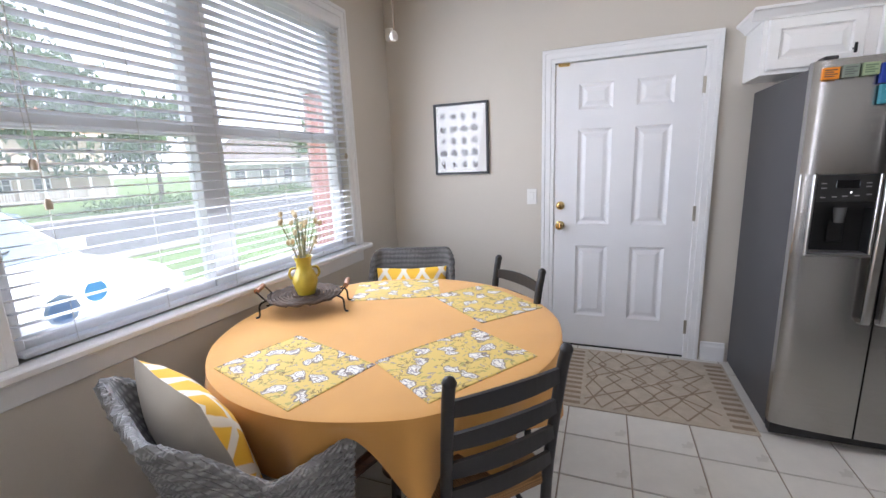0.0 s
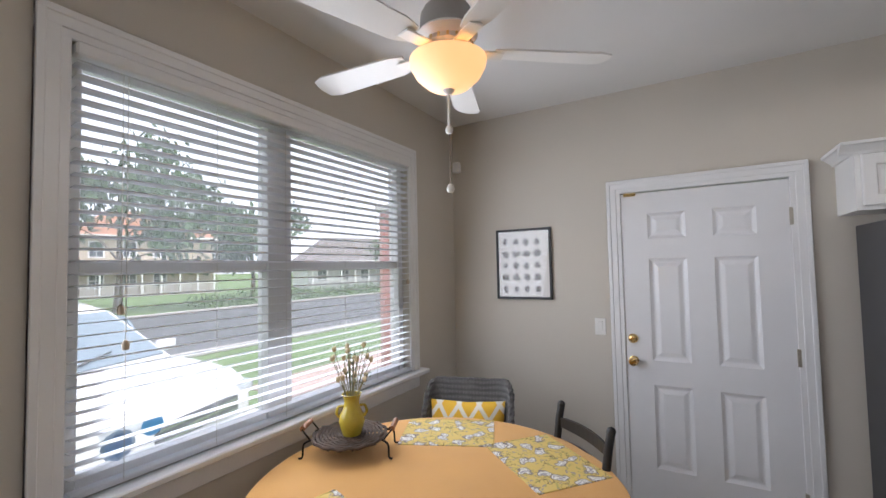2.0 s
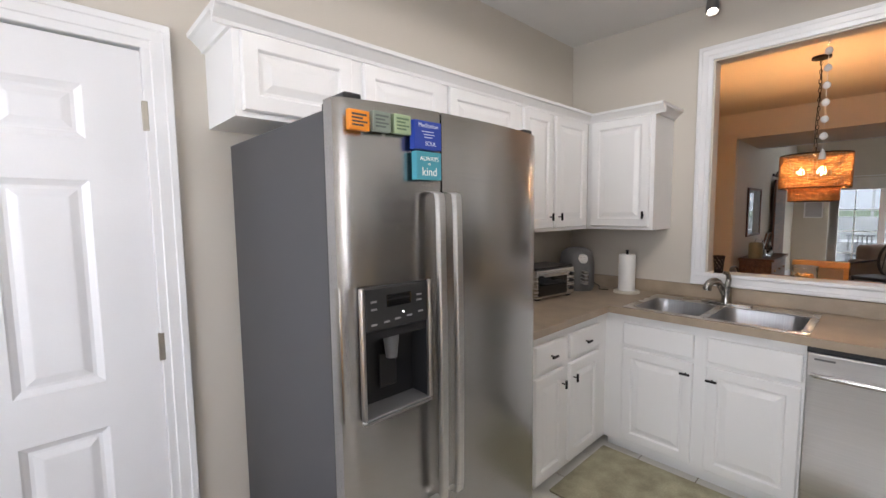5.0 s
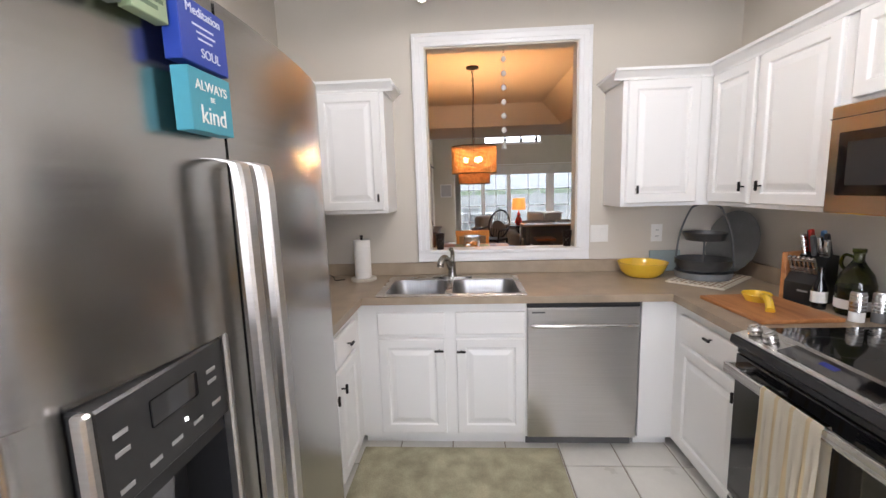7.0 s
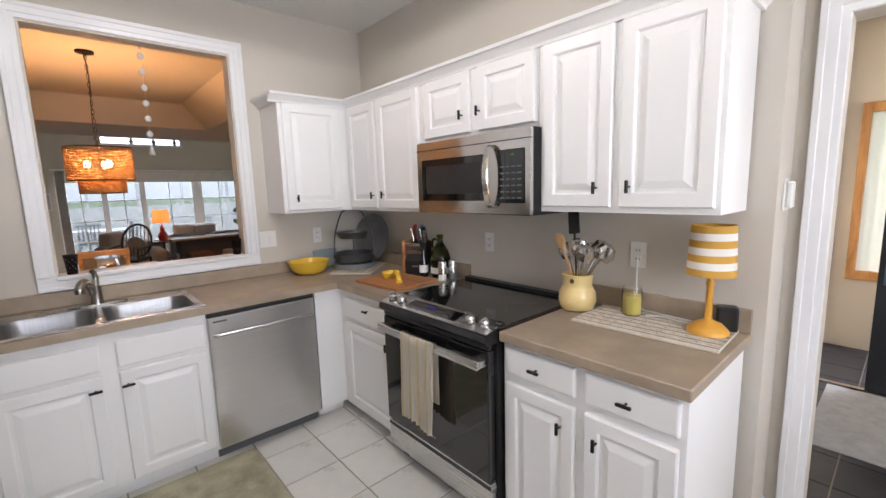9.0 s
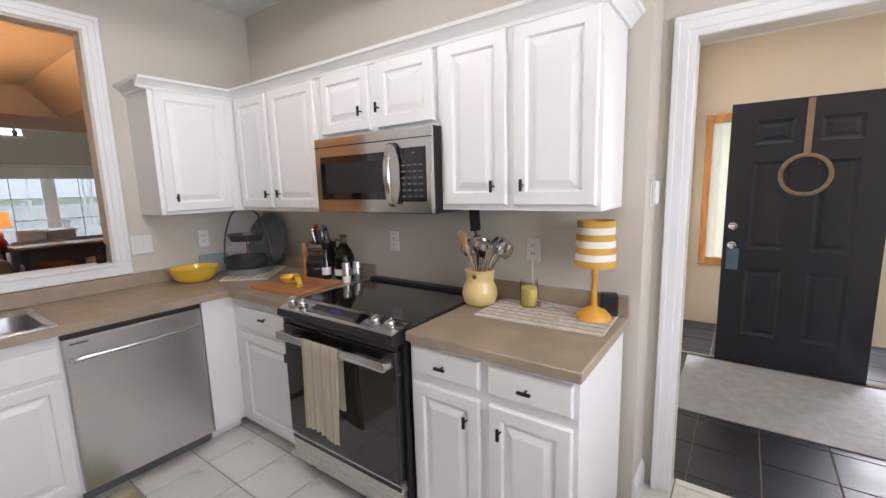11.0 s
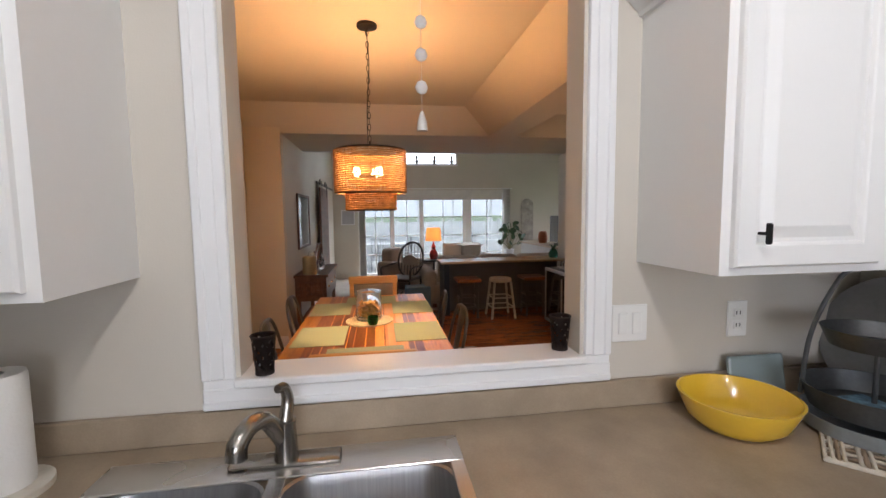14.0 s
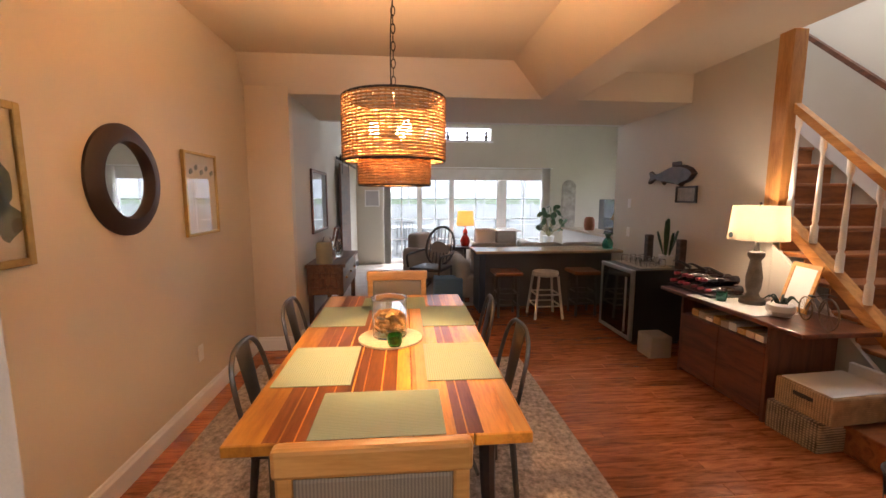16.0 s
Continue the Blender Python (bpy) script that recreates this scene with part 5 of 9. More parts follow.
part("bottom_rail", boxes((-.012, .036, -.922, .922, -1.452, -1.434), bevel=.004), SLAT, bl)
CORD = pmat("blind_cord", (.70, .69, .66), .8)
for y in (-.78, -.46, -.12, .28, .55, .78):
    part("ladder_cord", boxes((.0385, .040, y - .001, y + .001, -1.44, -.07)), CORD, bl)
for y, z in ((-.80, -.86), (-.785, -.98), (.865, -.83)):
    part("pull_cord", boxes((.052, .0535, y - .001, y + .001, z, -.07)), CORD, bl)
    part("tassel", lathe([(0, 0), (.010, .002), (.012, .02), (.006, .035), (0, .036)], (.053, y, z - .03), 12), pmat("tassel_wood", (.45, .36, .26), .6), bl, smooth=True)
st = thing("window_stickers", "blue and white round stickers inside the glass", "sticker", (WW - .086, 1.78, .97))
for y, z, r, c in ((-.035, .0, .055, (.55, .62, .70)), (-.035, .0, .043, (.62, .72, .84)), (.075, .035, .038, (.34, .60, .80))):
    part("decal", lathe([(0, 0), (r, 0), (r, .001), (0, .001)], n=8 if r > .04 else 20), thin("decal", c, .85), st, m=Matrix.Translation((.001 + (.002 if r < .05 else 0), y, z)) @ Matrix.Rotation(radians(90), 4, "Y"))

# ---- ceiling fan ----
fan = thing("ceiling_fan", "white five-blade ceiling fan with a lit amber glass bowl", "ceiling fan", (.038, 2.462, CZ))
FANW = pmat("fan_white", (.72, .70, .66), .4, var=.03)
FANG = pmat("fan_housing_grey", (.34, .325, .30), .4, var=.05)
part("canopy", lathe([(0, 0), (.07, 0), (.068, -.03), (.03, -.05), (.014, -.055), (.014, -.15), (0, -.15)], n=28), FANW, fan, smooth=True)
part("motor", lathe([(0, -.14), (.05, -.142), (.095, -.155), (.108, -.18), (.112, -.245), (.118, -.252), (.0, -.255)], n=36), FANG, fan, "greyish motor housing", True)
part("fitter", lathe([(.118, -.253), (.122, -.262), (.112, -.275), (.098, -.292), (.102, -.312), (.088, -.328), (.115, -.345), (.13, -.352), (0, -.354)], n=36), FANW, fan, smooth=True)
for k in range(18):
    a = 2 * math.pi * k / 18
    part("vent", boxes((.096, .1035, -.005, .005, -.310, -.294)), CREAMC, fan, m=Matrix.Rotation(a, 4, "Z"))
bowlm = glow("lit_amber_glass", (1.0, .52, .17), 1.1, (.9, .7, .45))
part("light_bowl", lathe([(.138, -.352), (.154, -.360), (.151, -.385), (.130, -.425), (.087, -.465), (.022, -.482), (.020, -.476), (.082, -.458), (.124, -.42), (.144, -.385), (.138, -.352)], n=40), bowlm, fan, "glowing amber glass bowl", True)
for q in (-1, 1):
    part("bulb", lathe([(0, -.03), (.022, -.02), (.028, 0), (.02, .022), (0, .03)], (.075 * q, -.02, -.40), 14), glow("warm_bulb", (1, .72, .35), 5), fan, smooth=True)
part("finial", lathe([(0, -.502), (.012, -.498), (.020, -.489), (.026, -.480), (.0, -.476)], n=16), FANW, fan, smooth=True)
for k in range(5):
    m = Matrix.Rotation(radians(38 + 72 * k), 4, "Z")
    part("blade_iron", boxes((.09, .23, -.03, .03, -.334, -.326), bevel=.003), FANW, fan, m=m)
    bm = bmesh.new()
    pts = [(.19, -.045), (.25, -.060), (.62, -.072), (.672, -.055), (.685, 0), (.672, .055), (.62, .072), (.25, .060), (.19, .045)]
    A, B = [bm.verts.new((x, y, .004)) for x, y in pts], [bm.verts.new((x, y, -.004)) for x, y in pts]
    bm.faces.new(A), bm.faces.new(B[::-1])
    for i in range(len(pts)):
        bm.faces.new((A[i], A[(i + 1) % len(pts)], B[(i + 1) % len(pts)], B[i]))
    bmesh.ops.recalc_face_normals(bm, faces=bm.faces)
    part("blade", bm, FANW, fan, m=m @ Matrix.Translation((0, 0, -.322)) @ Matrix.Rotation(radians(11), 4, "X"))
part("pull_chain", tube([(0, 0, -.50), (.001, .0, -.70), (0, 0, -.87)], .0022, 6), pmat("chain_dark", (.25, .2, .15), .5, .6), fan)
part("chain_sleeve", lathe([(.005, -.50), (.006, -.64), (0, -.64)], n=8), WHITEP, fan, smooth=True)
for z in (-.66, -.895):
    part("chain_bob", lathe([(0, 0), (.012, .004), (.016, .018), (.010, .034), (0, .04)], (0, 0, z), 12), WHITEP if z > -.8 else pmat("shell_white", (.75, .72, .66), .5), fan, smooth=True)
lamp("fan_lamp", "POINT", pose(.038, 2.462, 2.36), 5.5, WARM, .08)

# ---- breakfast table ----
TC = (-.03, 2.42)
tb = thing("round_table", "round pedestal table under a cloth", "table", (*TC, 0))
part("tabletop", lathe([(0, .722), (.68, .722), (.685, .735), (.68, .75), (0, .75)], n=48), WALNUT, tb, smooth=True)
part("pedestal", lathe([(.0, .06), (.09, .06), (.07, .2), (.05, .35), (.08, .5), (.07, .66), (.2, .72), (0, .722)], n=24), WALNUT, tb, smooth=True)
for k in range(4):
    part("foot", tube(curve3([(.05, 0, .2), (.2, 0, .12), (.33, 0, .03)]), .035, 8, taper=.7), WALNUT, tb, smooth=True, m=Matrix.Rotation(radians(45 + 90 * k), 4, "Z"))
CLOTH = pmat("mustard_cloth", (.66, .34, .085), .85, var=.05, scale=5, fine=420, bump=.25, sheen=.2)


def tablecloth(r, drop, n=192):
    """A round cloth over a round top: soft hanging folds, deeper points where the cloth bunches."""
    bm = bmesh.new()
    rows = [(.0, 0, 0), (.45, 0, 0), (.96, 0, 0), (.99, .004, 0), (1.006, .016, .04), (1.012, .16, .18), (1.016, .33, .4), (1.02, .52, .65), (1.024, .76, .88), (1.026, 1.0, 1.0)]
    points = ((-57, 6, .035, .075), (-73, 8, -.115, -.01), (-38, 7, .045, .06), (-47, 4, -.03, -.02), (-97, 11, .075, -.03), (-120, 8, .05, .03), (-145, 9, .04, .05), (-12, 9, .03, .05), (20, 9, .06, .05), (60, 10, .05, .05), (105, 10, .06, .05), (150, 10, .05, .05), (185, 9, .05, .05))
    loops = []
    for k, t, f in rows:
        if k == 0:
            loops.append([bm.verts.new((0, 0, 0))])
            continue
        L = []
        for i in range(n):
            deg = 360 * i / n - 180
            a = radians(deg)
            hang, out = drop, -.022
            for c, w, extra, push in points:
                d = (deg - c + 180) % 360 - 180
                g = math.exp(-(d / w) ** 2)
                hang += extra * g
                out += push * math.exp(-(d / (w * .75)) ** 2)
            out += .010 * math.sin(17 * a + 1.0) + .006 * math.sin(29 * a)
            rr = r * k + f * out
            L.append(bm.verts.new((rr * math.cos(a), rr * math.sin(a), -hang * t)))
        loops.append(L)
    for a, b in zip(loops, loops[1:]):
        for i in range(n):
            q = list(dict.fromkeys([a[i % len(a)], a[(i + 1) % len(a)], b[(i + 1) % len(b)], b[i % len(b)]]))
            bm.faces.new(q)
    bmesh.ops.recalc_face_normals(bm, faces=bm.faces)
    bmesh.ops.solidify(bm, geom=bm.faces[:], thickness=-.0025)
    return bm


single("tablecloth", tablecloth(.692, .175), CLOTH, "mustard yellow round tablecloth hanging in folds", "tablecloth", (*TC, .756), smooth=True)
FLORAL = florals("floral_cloth", (.68, .50, .15), [((.22, .16, .07), 2.2, -.018, .045), ((.40, .36, .12), 3.4, .12, .20), ((.20, .17, .17), 1.15, .26, .31), ((.76, .73, .66), 1.15, .20, .24), ((.30, .28, .33), 1.15, .125, .16), ((.80, .77, .72), 1.15, .08, .11), ((.36, .30, .26), 2.9, .10, .16)], 9.0)
for ang, rad in ((-107, .470), (-33, .445), (50, .475), (114, .487)):
    a = radians(ang)
    mat = thing("floral_placemat", "yellow placemat printed with white flowers", "placemat", (TC[0] + rad * math.cos(a), TC[1] + rad * math.sin(a), .7565), ang + 90, group="floral placemats on the round table")
    part("cloth", boxes((-.219, .219, -.159, .159, 0, .004), bevel=.0015), FLORAL, mat)
    part("hem", boxes((-.225, -.2195, -.165, .165, 0, .005), (.2195, .225, -.165, .165, 0, .005), (-.2195, .2195, -.165, -.1595, 0, .005), (-.2195, .2195, .1595, .165, 0, .005), bevel=.0015), FLORAL, mat, "stitched edge")

# tray with a vase
TWIG = pmat("dark_twigs", (.075, .045, .028), .75, var=.4, scale=20, fine=140, bump=.3)
HANDLEW = wood("tray_handle_wood", (.20, .07, .03), (.38, .17, .08), 5, "X", .5, .1)
ty = thing("wicker_tray", "round dark twig tray on iron legs with wooden handles", "tray", (-.515, 2.47, .758), 28)
for i in range(9):
    r = .03 + i * .0165
    part("twig_ring", tube([((r + .003 * math.sin(k * 2.7 + i)) * math.cos(2 * math.pi * k / 28), (r + .003 * math.sin(k * 1.9)) * math.sin(2 * math.pi * k / 28), .075 + .004 * math.sin(k * 3.1 + i)) for k in range(28)], .0075, 6, closed=True), TWIG, ty, smooth=True)
for k in range(10):
    a = math.pi * 2 * k / 10
    part("twig_spoke", tube([(.02 * math.cos(a), .02 * math.sin(a), .068), (.168 * math.cos(a), .168 * math.sin(a), .070)], .005, 6), TWIG, ty)
for s in (-1, 1):
    part("iron_leg", tube(curve3([(s * .155, -.06, .075), (s * .185, -.075, .06), (s * .19, -.08, .01), (s * .205, -.085, .004)]), .0045, 6), BLACK, ty, smooth=True)
    part("iron_leg", tube(curve3([(s * .155, .06, .075), (s * .185, .075, .06), (s * .19, .08, .01), (s * .205, .085, .004)]), .0045, 6), BLACK, ty, smooth=True)
    part("handle", tube([(s * .20, -.052, .118), (s * .20, .052, .118)], .012, 10), HANDLEW, ty, "turned wooden handle", True)
    for y in (-.058, .058):
        part("handle_wire", tube([(s * .165, y, .075), (s * .20, y, .118)], .0035, 6), BLACK, ty)
vs = thing("vase", "yellow-green glazed vase with dried flowers", "vase", (-.495, 2.46, .842), 40)
VASEM = pmat("olive_yellow_glaze", (.52, .40, .045), .22, var=.12, scale=6, bump=.01, coat=.4)
part("body", lathe([(0, 0), (.04, 0), (.042, .006), (.05, .03), (.058, .06), (.052, .09), (.038, .115), (.033, .14), (.038, .165), (.046, .178), (.042, .178), (.030, .15), (.03, .12), (0, .05)], n=30), VASEM, vs, smooth=True)
for s in (-1, 1):
    part("handle", tube(curve3([(s * .036, 0, .125), (s * .058, 0, .122), (s * .066, 0, .095), (s * .054, 0, .075)]), .006, 8), VASEM, vs, smooth=True)
STEM = pmat("dried_stem", (.28, .26, .13), .8, var=.3)
BLOOM = [pmat("cream_bloom", (.62, .52, .34), .9, var=.2), pmat("peach_bloom", (.64, .52, .32), .9, var=.25), pmat("grey_green_sprig", (.24, .30, .22), .9, var=.2)]
rd = random.Random(3)
for k in range(28):
    a, r, h = rd.random() * 6.28, .015 + .085 * rd.random(), .07 + .15 * rd.random()
    x, y = r * math.cos(a), r * math.sin(a)
    part("stem", tube(curve3([(.2 * x, .2 * y, .12), (.5 * x, .5 * y, .16 + h * .4), (x, y, .17 + h)]), .0017, 5), STEM, vs)
    bm = bmesh.new()
    if k % 3 == 2:
        for j in range(9):
            u = j / 9
            bmesh.ops.create_icosphere(bm, subdivisions=1, radius=.004, matrix=Matrix.Translation((x * (.5 + .5 * u) + .012 * math.sin(j * 2.4), y * (.5 + .5 * u) + .012 * math.cos(j * 2.4), .16 + h * (.45 + .55 * u))))
        part("sprig", bm, BLOOM[2], vs)
    else:
        bmesh.ops.create_icosphere(bm, subdivisions=2, radius=.011)
        for v in bm.verts:
            v.co *= 1 + .35 * noise.noise(v.co * 160)
            v.co.z *= 1.2
        bm.transform(Matrix.Translation((x, y, .175 + h)))
        part("bloom", bm, BLOOM[k % 2], vs, smooth=True)

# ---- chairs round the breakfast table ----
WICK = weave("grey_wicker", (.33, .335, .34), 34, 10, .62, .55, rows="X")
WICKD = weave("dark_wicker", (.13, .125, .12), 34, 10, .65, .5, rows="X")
CUSHC = pmat("cream_canvas", (.62, .56, .47), .9, var=.04, fine=320, bump=.25)
CUSHY = trellis("yellow_trellis", (.80, .47, .04), (.80, .75, .64))


def pillow(w, h, t, seed=0):
    bm = bmesh.new()
    n = 14
    rd = random.Random(seed)
    grid = {}
    for side in (1, -1):
        for i in range(n + 1):
            for j in range(n + 1):
                u, v = 2 * i / n - 1, 2 * j / n - 1
                puff = (max(0, 1 - abs(u) ** 2.4) * max(0, 1 - abs(v) ** 2.4)) ** .55
                pin = 1 - .06 * (abs(u * v)) ** 0 * (1 - max(abs(u), abs(v)) ** 4) * 0
                x, z = u * w / 2 * (1 - .07 * (1 - abs(v)) * abs(u)), v * h / 2 * (1 - .07 * (1 - abs(u)) * abs(v))
                edge = i in (0, n) or j in (0, n)
                key = (i, j, 0 if edge else side)
                if key not in grid:
                    grid[key] = bm.verts.new((x, side * t / 2 * puff + .006 * noise.noise(Vector((x * 9, z * 9, seed))), z))
    for side in (1, -1):
        for i in range(n):
            for j in range(n):
                q = [grid[(a, b, 0 if (a in (0, n) or b in (0, n)) else side)] for a, b in ((i, j), (i + 1, j), (i + 1, j + 1), (i, j + 1))]
                bm.faces.new(q if side > 0 else q[::-1])
    bmesh.ops.recalc_face_normals(bm, faces=bm.faces)
    return bm


def wicker_chair(at, turn, mat, label):
    """Faces +y. A straight woven back turning round the corners into lower sloping arms."""
    c = thing("wicker_armchair", label, "armchair", at, turn, group="wicker chairs round the table")
    part("seat", boxes((-.215, .215, -.04, .245, .36, .42), bevel=.02, segs=2), mat, c)
    hw, yb, yf, rc = .25, -.05, .23, .08
    plan = [(-hw - .085 * (1 - k / 14), yf - (yf - yb - rc) * k / 14) for k in range(15)]
    plan += [(-hw + rc - rc * math.cos(radians(15 * k)), yb + rc - rc * math.sin(radians(15 * k))) for k in range(1, 7)]
    plan += [(-hw + rc + (2 * hw - 2 * rc) * k / 12, yb) for k in range(1, 12)]
    plan += [(-x, y) for x, y in plan[:21]][::-1]
    n = len(plan)

    def crest(y):
        u = min(1, max(0, (y - yb) / .15))
        return .835 - .225 * (u * u * (3 - 2 * u)) + .075 * max(0, min(1, (y - yb - .14) / .16))

    def at_height(i, z):
        x, y = plan[i]
        lean = .155 * max(0, z - .25) / .58 * max(0, min(1, (.20 - y) / .25))
        flare = .80 + .34 * max(0, z - .10) / .73
        return Vector((x * flare, y - lean, z))

    bm = bmesh.new()
    V = []
    for i in range(n):
        top = crest(plan[i][1])
        V.append([bm.verts.new(at_height(i, .10 + (top - .10) * k / 8)) for k in range(9)])
    for p, q in zip(V, V[1:]):
        for k in range(8):
            bm.faces.new((p[k], q[k], q[k + 1], p[k + 1]))
    bmesh.ops.recalc_face_normals(bm, faces=bm.faces)
    bmesh.ops.solidify(bm, geom=bm.faces[:], thickness=.022)
    part("woven_shell", bm, mat, c, "", True)
    # strands woven in and out of the uprights, row over row
    fine = [(i, f) for i in range(n - 1) for f in (0, .5)] + [(n - 1, 0)]
    for j in range(42):
        pts = []
        for s_, (i, f) in enumerate(fine):
            t0, t1 = crest(plan[i][1]), crest(plan[min(n - 1, i + 1)][1])
            top = t0 + (t1 - t0) * f
            z = .11 + (top - .11) * (j + .5) / 42
            p = at_height(i, z).lerp(at_height(min(n - 1, i + 1), z), f)
            x, y = plan[i]
            o = Vector((x, y - .02, 0)).normalized() * (.006 + .005 * math.sin(math.pi * s_ / 2 + math.pi * j))
            pts.append(p + o)
        part("strand", tube(pts, .0068, 5), mat, c, smooth=True)
    for k in range(3):
        pts = []
        for s_, (i, f) in enumerate(fine):
            t0, t1 = crest(plan[i][1]), crest(plan[min(n - 1, i + 1)][1])
            top = t0 + (t1 - t0) * f
            p = at_height(i, top).lerp(at_height(min(n - 1, i + 1), top), f)
            x, y = plan[i]
            d = Vector((x, y, 0)).normalized()
            ph = s_ * 1.6 + k * 2.1
            pts.append(p + d * (-.006 + .013 * math.sin(ph)) + Vector((0, 0, .002 + .009 * math.cos(ph))))
        part("braided_rim", tube(pts, .0105, 6), mat, c, smooth=True)
    for x in (-.19, .19):
        for y in (-.02, .22):
            part("leg", tube([(x, y, 0), (x, y, .37)], .02, 8), mat, c)
    return c


wicker_chair((-.240, 1.700, 0), -21, WICK, "grey woven wicker armchair pushed under the table")
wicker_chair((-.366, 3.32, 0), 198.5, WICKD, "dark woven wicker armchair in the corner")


def cushion(at, rz, tilt, w=.46, h=.42, t=.14, label="cream and yellow patterned square cushion"):
    c = thing("throw_pillow", label, "pillow", at, rz)
    m = Matrix.Translation((0, 0, h / 2)) @ Matrix.Rotation(radians(tilt), 4, "X")
    bm = pillow(w, h, t, 2)
    front = bm.copy()
    bmesh.ops.delete(bm, geom=[f for f in bm.faces if f.calc_center_median().y > 0], context="FACES")
    bmesh.ops.delete(front, geom=[f for f in front.faces if f.calc_center_median().y <= 0], context="FACES")
    part("back", bm, CUSHC, c, "plain cream back", True, m)
    part("front", front, CUSHY, c, "yellow and white trellis front", True, m)
    return c


cushion((-.270, 1.680, .43), -17, 16, .46, .46, .17)
cushion((-.385, 3.365, .385), 200, 14, .47, .36)
RUSH = weave("rush_seat", (.36, .19, .07), 40, 40, .8, .5)
IRON = pmat("black_painted_wood", (.017, .016, .017), .42, var=.15, bump=.03)


def ladder_chair(at, turn):
    c = thing("ladder_back_chair", "black ladder-back chair with a woven rush seat", "chair", at, turn, group="ladder-back chairs at the table")
    for s in (-1, 1):
        part("back_post", tube(curve3([(s * .17, -.18, 0), (s * .172, -.19, .45), (s * .178, -.235, .80), (s * .18, -.255, .90)], 5), .017, 10), IRON, c, smooth=True)
        part("post_tip", lathe([(.017, 0), (.019, .008), (.013, .02), (0, .026)], (s * .18, -.256, .898), 12), IRON, c, smooth=True)
        part("front_leg", tube([(s * .20, .19, 0), (s * .19, .18, .45)], .017, 10), IRON, c, smooth=True)
        for z in (.14, .26):
            part("stretcher", tube([(s * .17, -.18, z), (s * .197, .188, z)], .009, 8), IRON, c)
    for y, x in ((-.18, .17), (.187, .195)):
        part("stretcher", tube([(-x, y, .20), (x, y, .20)], .009, 8), IRON, c)
    part("seat", boxes((-.20, .20, -.19, .20, .435, .47), bevel=.012, segs=2), RUSH, c, "woven rush seat")
    for k, z in enumerate((.545, .635, .725, .825)):
        y = -.195 - .12 * (z - .45)
        bm = bmesh.new()
        n = 10
        rows = []
        for i in range(n + 1):
            u = i / n * 2 - 1
            yy = y - .022 * (1 - u * u)
            hh = .022 + .010 * (1 - u * u)
            rows.append([bm.verts.new((u * .175, yy + d, z + e)) for d, e in ((-.006, -.022), (.006, -.022), (.006, hh), (-.006, hh))])
        for a, b in zip(rows, rows[1:]):
            for j in range(4):
                bm.faces.new((a[j], a[(j + 1) % 4], b[(j + 1) % 4], b[j]))
        bm.faces.new(rows[0]), bm.faces.new(rows[-1])
        bmesh.ops.recalc_face_normals(bm, faces=bm.faces)
        part("slat", bm, IRON, c)
    return c


first = ladder_chair((.405, 2.085, 0), 47)
copy_thing(first, pose(.235, 2.775, 0, 0, 0, 137))

# smoke sensor, ceiling spot
sn = thing("wall_sensor", "small white motion sensor high on the wall", "sensor", (-.79, NW - .002, 2.40))
part("bracket", boxes((-.01, .01, -.03, 0, -.012, .012)), WHITEP, sn)
part("body", boxes((-.03, .03, -.07, -.02, -.045, .045), bevel=.012, segs=2), WHITEP, sn)


def ceiling_spot(x, y, aim, name="ceiling_spot"):
    s = thing(name, "small grey ceiling spotlight", "spotlight", (x, y, CZ), group="kitchen spotlights")
    part("mount", lathe([(0, 0), (.035, 0), (.033, -.012), (.008, -.016), (.008, -.05), (0, -.05)], n=18), GREYP, s, smooth=True)
    part("head", lathe([(0, .05), (.03, .05), (.034, .02), (.036, -.03), (.032, -.03), (.030, .02), (0, .03)], n=20), GREYP, s, smooth=True, m=Matrix.Translation((0, 0, -.075)) @ look((0, 0, 0), aim).to_3x3().to_4x4())
    part("bulb", lathe([(0, -.012), (.022, -.01), (.02, .01), (0, .014)], n=14), glow("spot_bulb", (1, .9, .75), 12), s, smooth=True, m=Matrix.Translation((0, 0, -.085)))
    return s


# only the corner head is known; the other two are added, unseen overhead
for x, y in ((4.06, 3.12), (2.85, 2.55), (1.9, 2.55)):
    ceiling_spot(x, y, (-.3, -.1, -1))
# wide lamps at the two added heads, to fill the kitchen with light
lamp("assumed_spot_lamp", "SPOT", look((2.85, 2.55, 2.64), (2.851, 2.55, 0)), 18, (1.0, .96, .90), .09, spot=178, blend=0.12)
lamp("assumed_spot_lamp", "SPOT", look((1.9, 2.55, 2.64), (1.901, 2.55, 0)), 11, (1.0, .96, .90), .09, spot=178, blend=0.12)

# ---- dining room, hall and living room: structure ----
LX = 13.2
structure("wall_dining_north", boxes((EB, 7.95, DN, DN + .12, 0, 2.9), (7.95, 8.07, 3.80, DN + .12, 0, 2.9)), WALL_D, "sand-coloured painted dining wall", category="wall")
structure("wall_living_north", boxes((8.07, LX, 3.80, 3.92, 0, 3.6),), WALL_L, "light painted living room wall", category="wall")
structure("wall_dining_south", boxes((6.90, 9.45, DS - .12, DS, 0, 2.72)), WALL_L, "light painted wall beside the stairs", category="wall")
structure("wall_hall", boxes((EB, 5.2, -1.35, -1.23, 0, 5.0), (5.2, 9.45, -1.35, -1.23, 0, 5.0), (EB - .13, EB, -1.35, .9, 0, 2.72)), WALL_L, "light painted wall of the stairwell", category="wall")
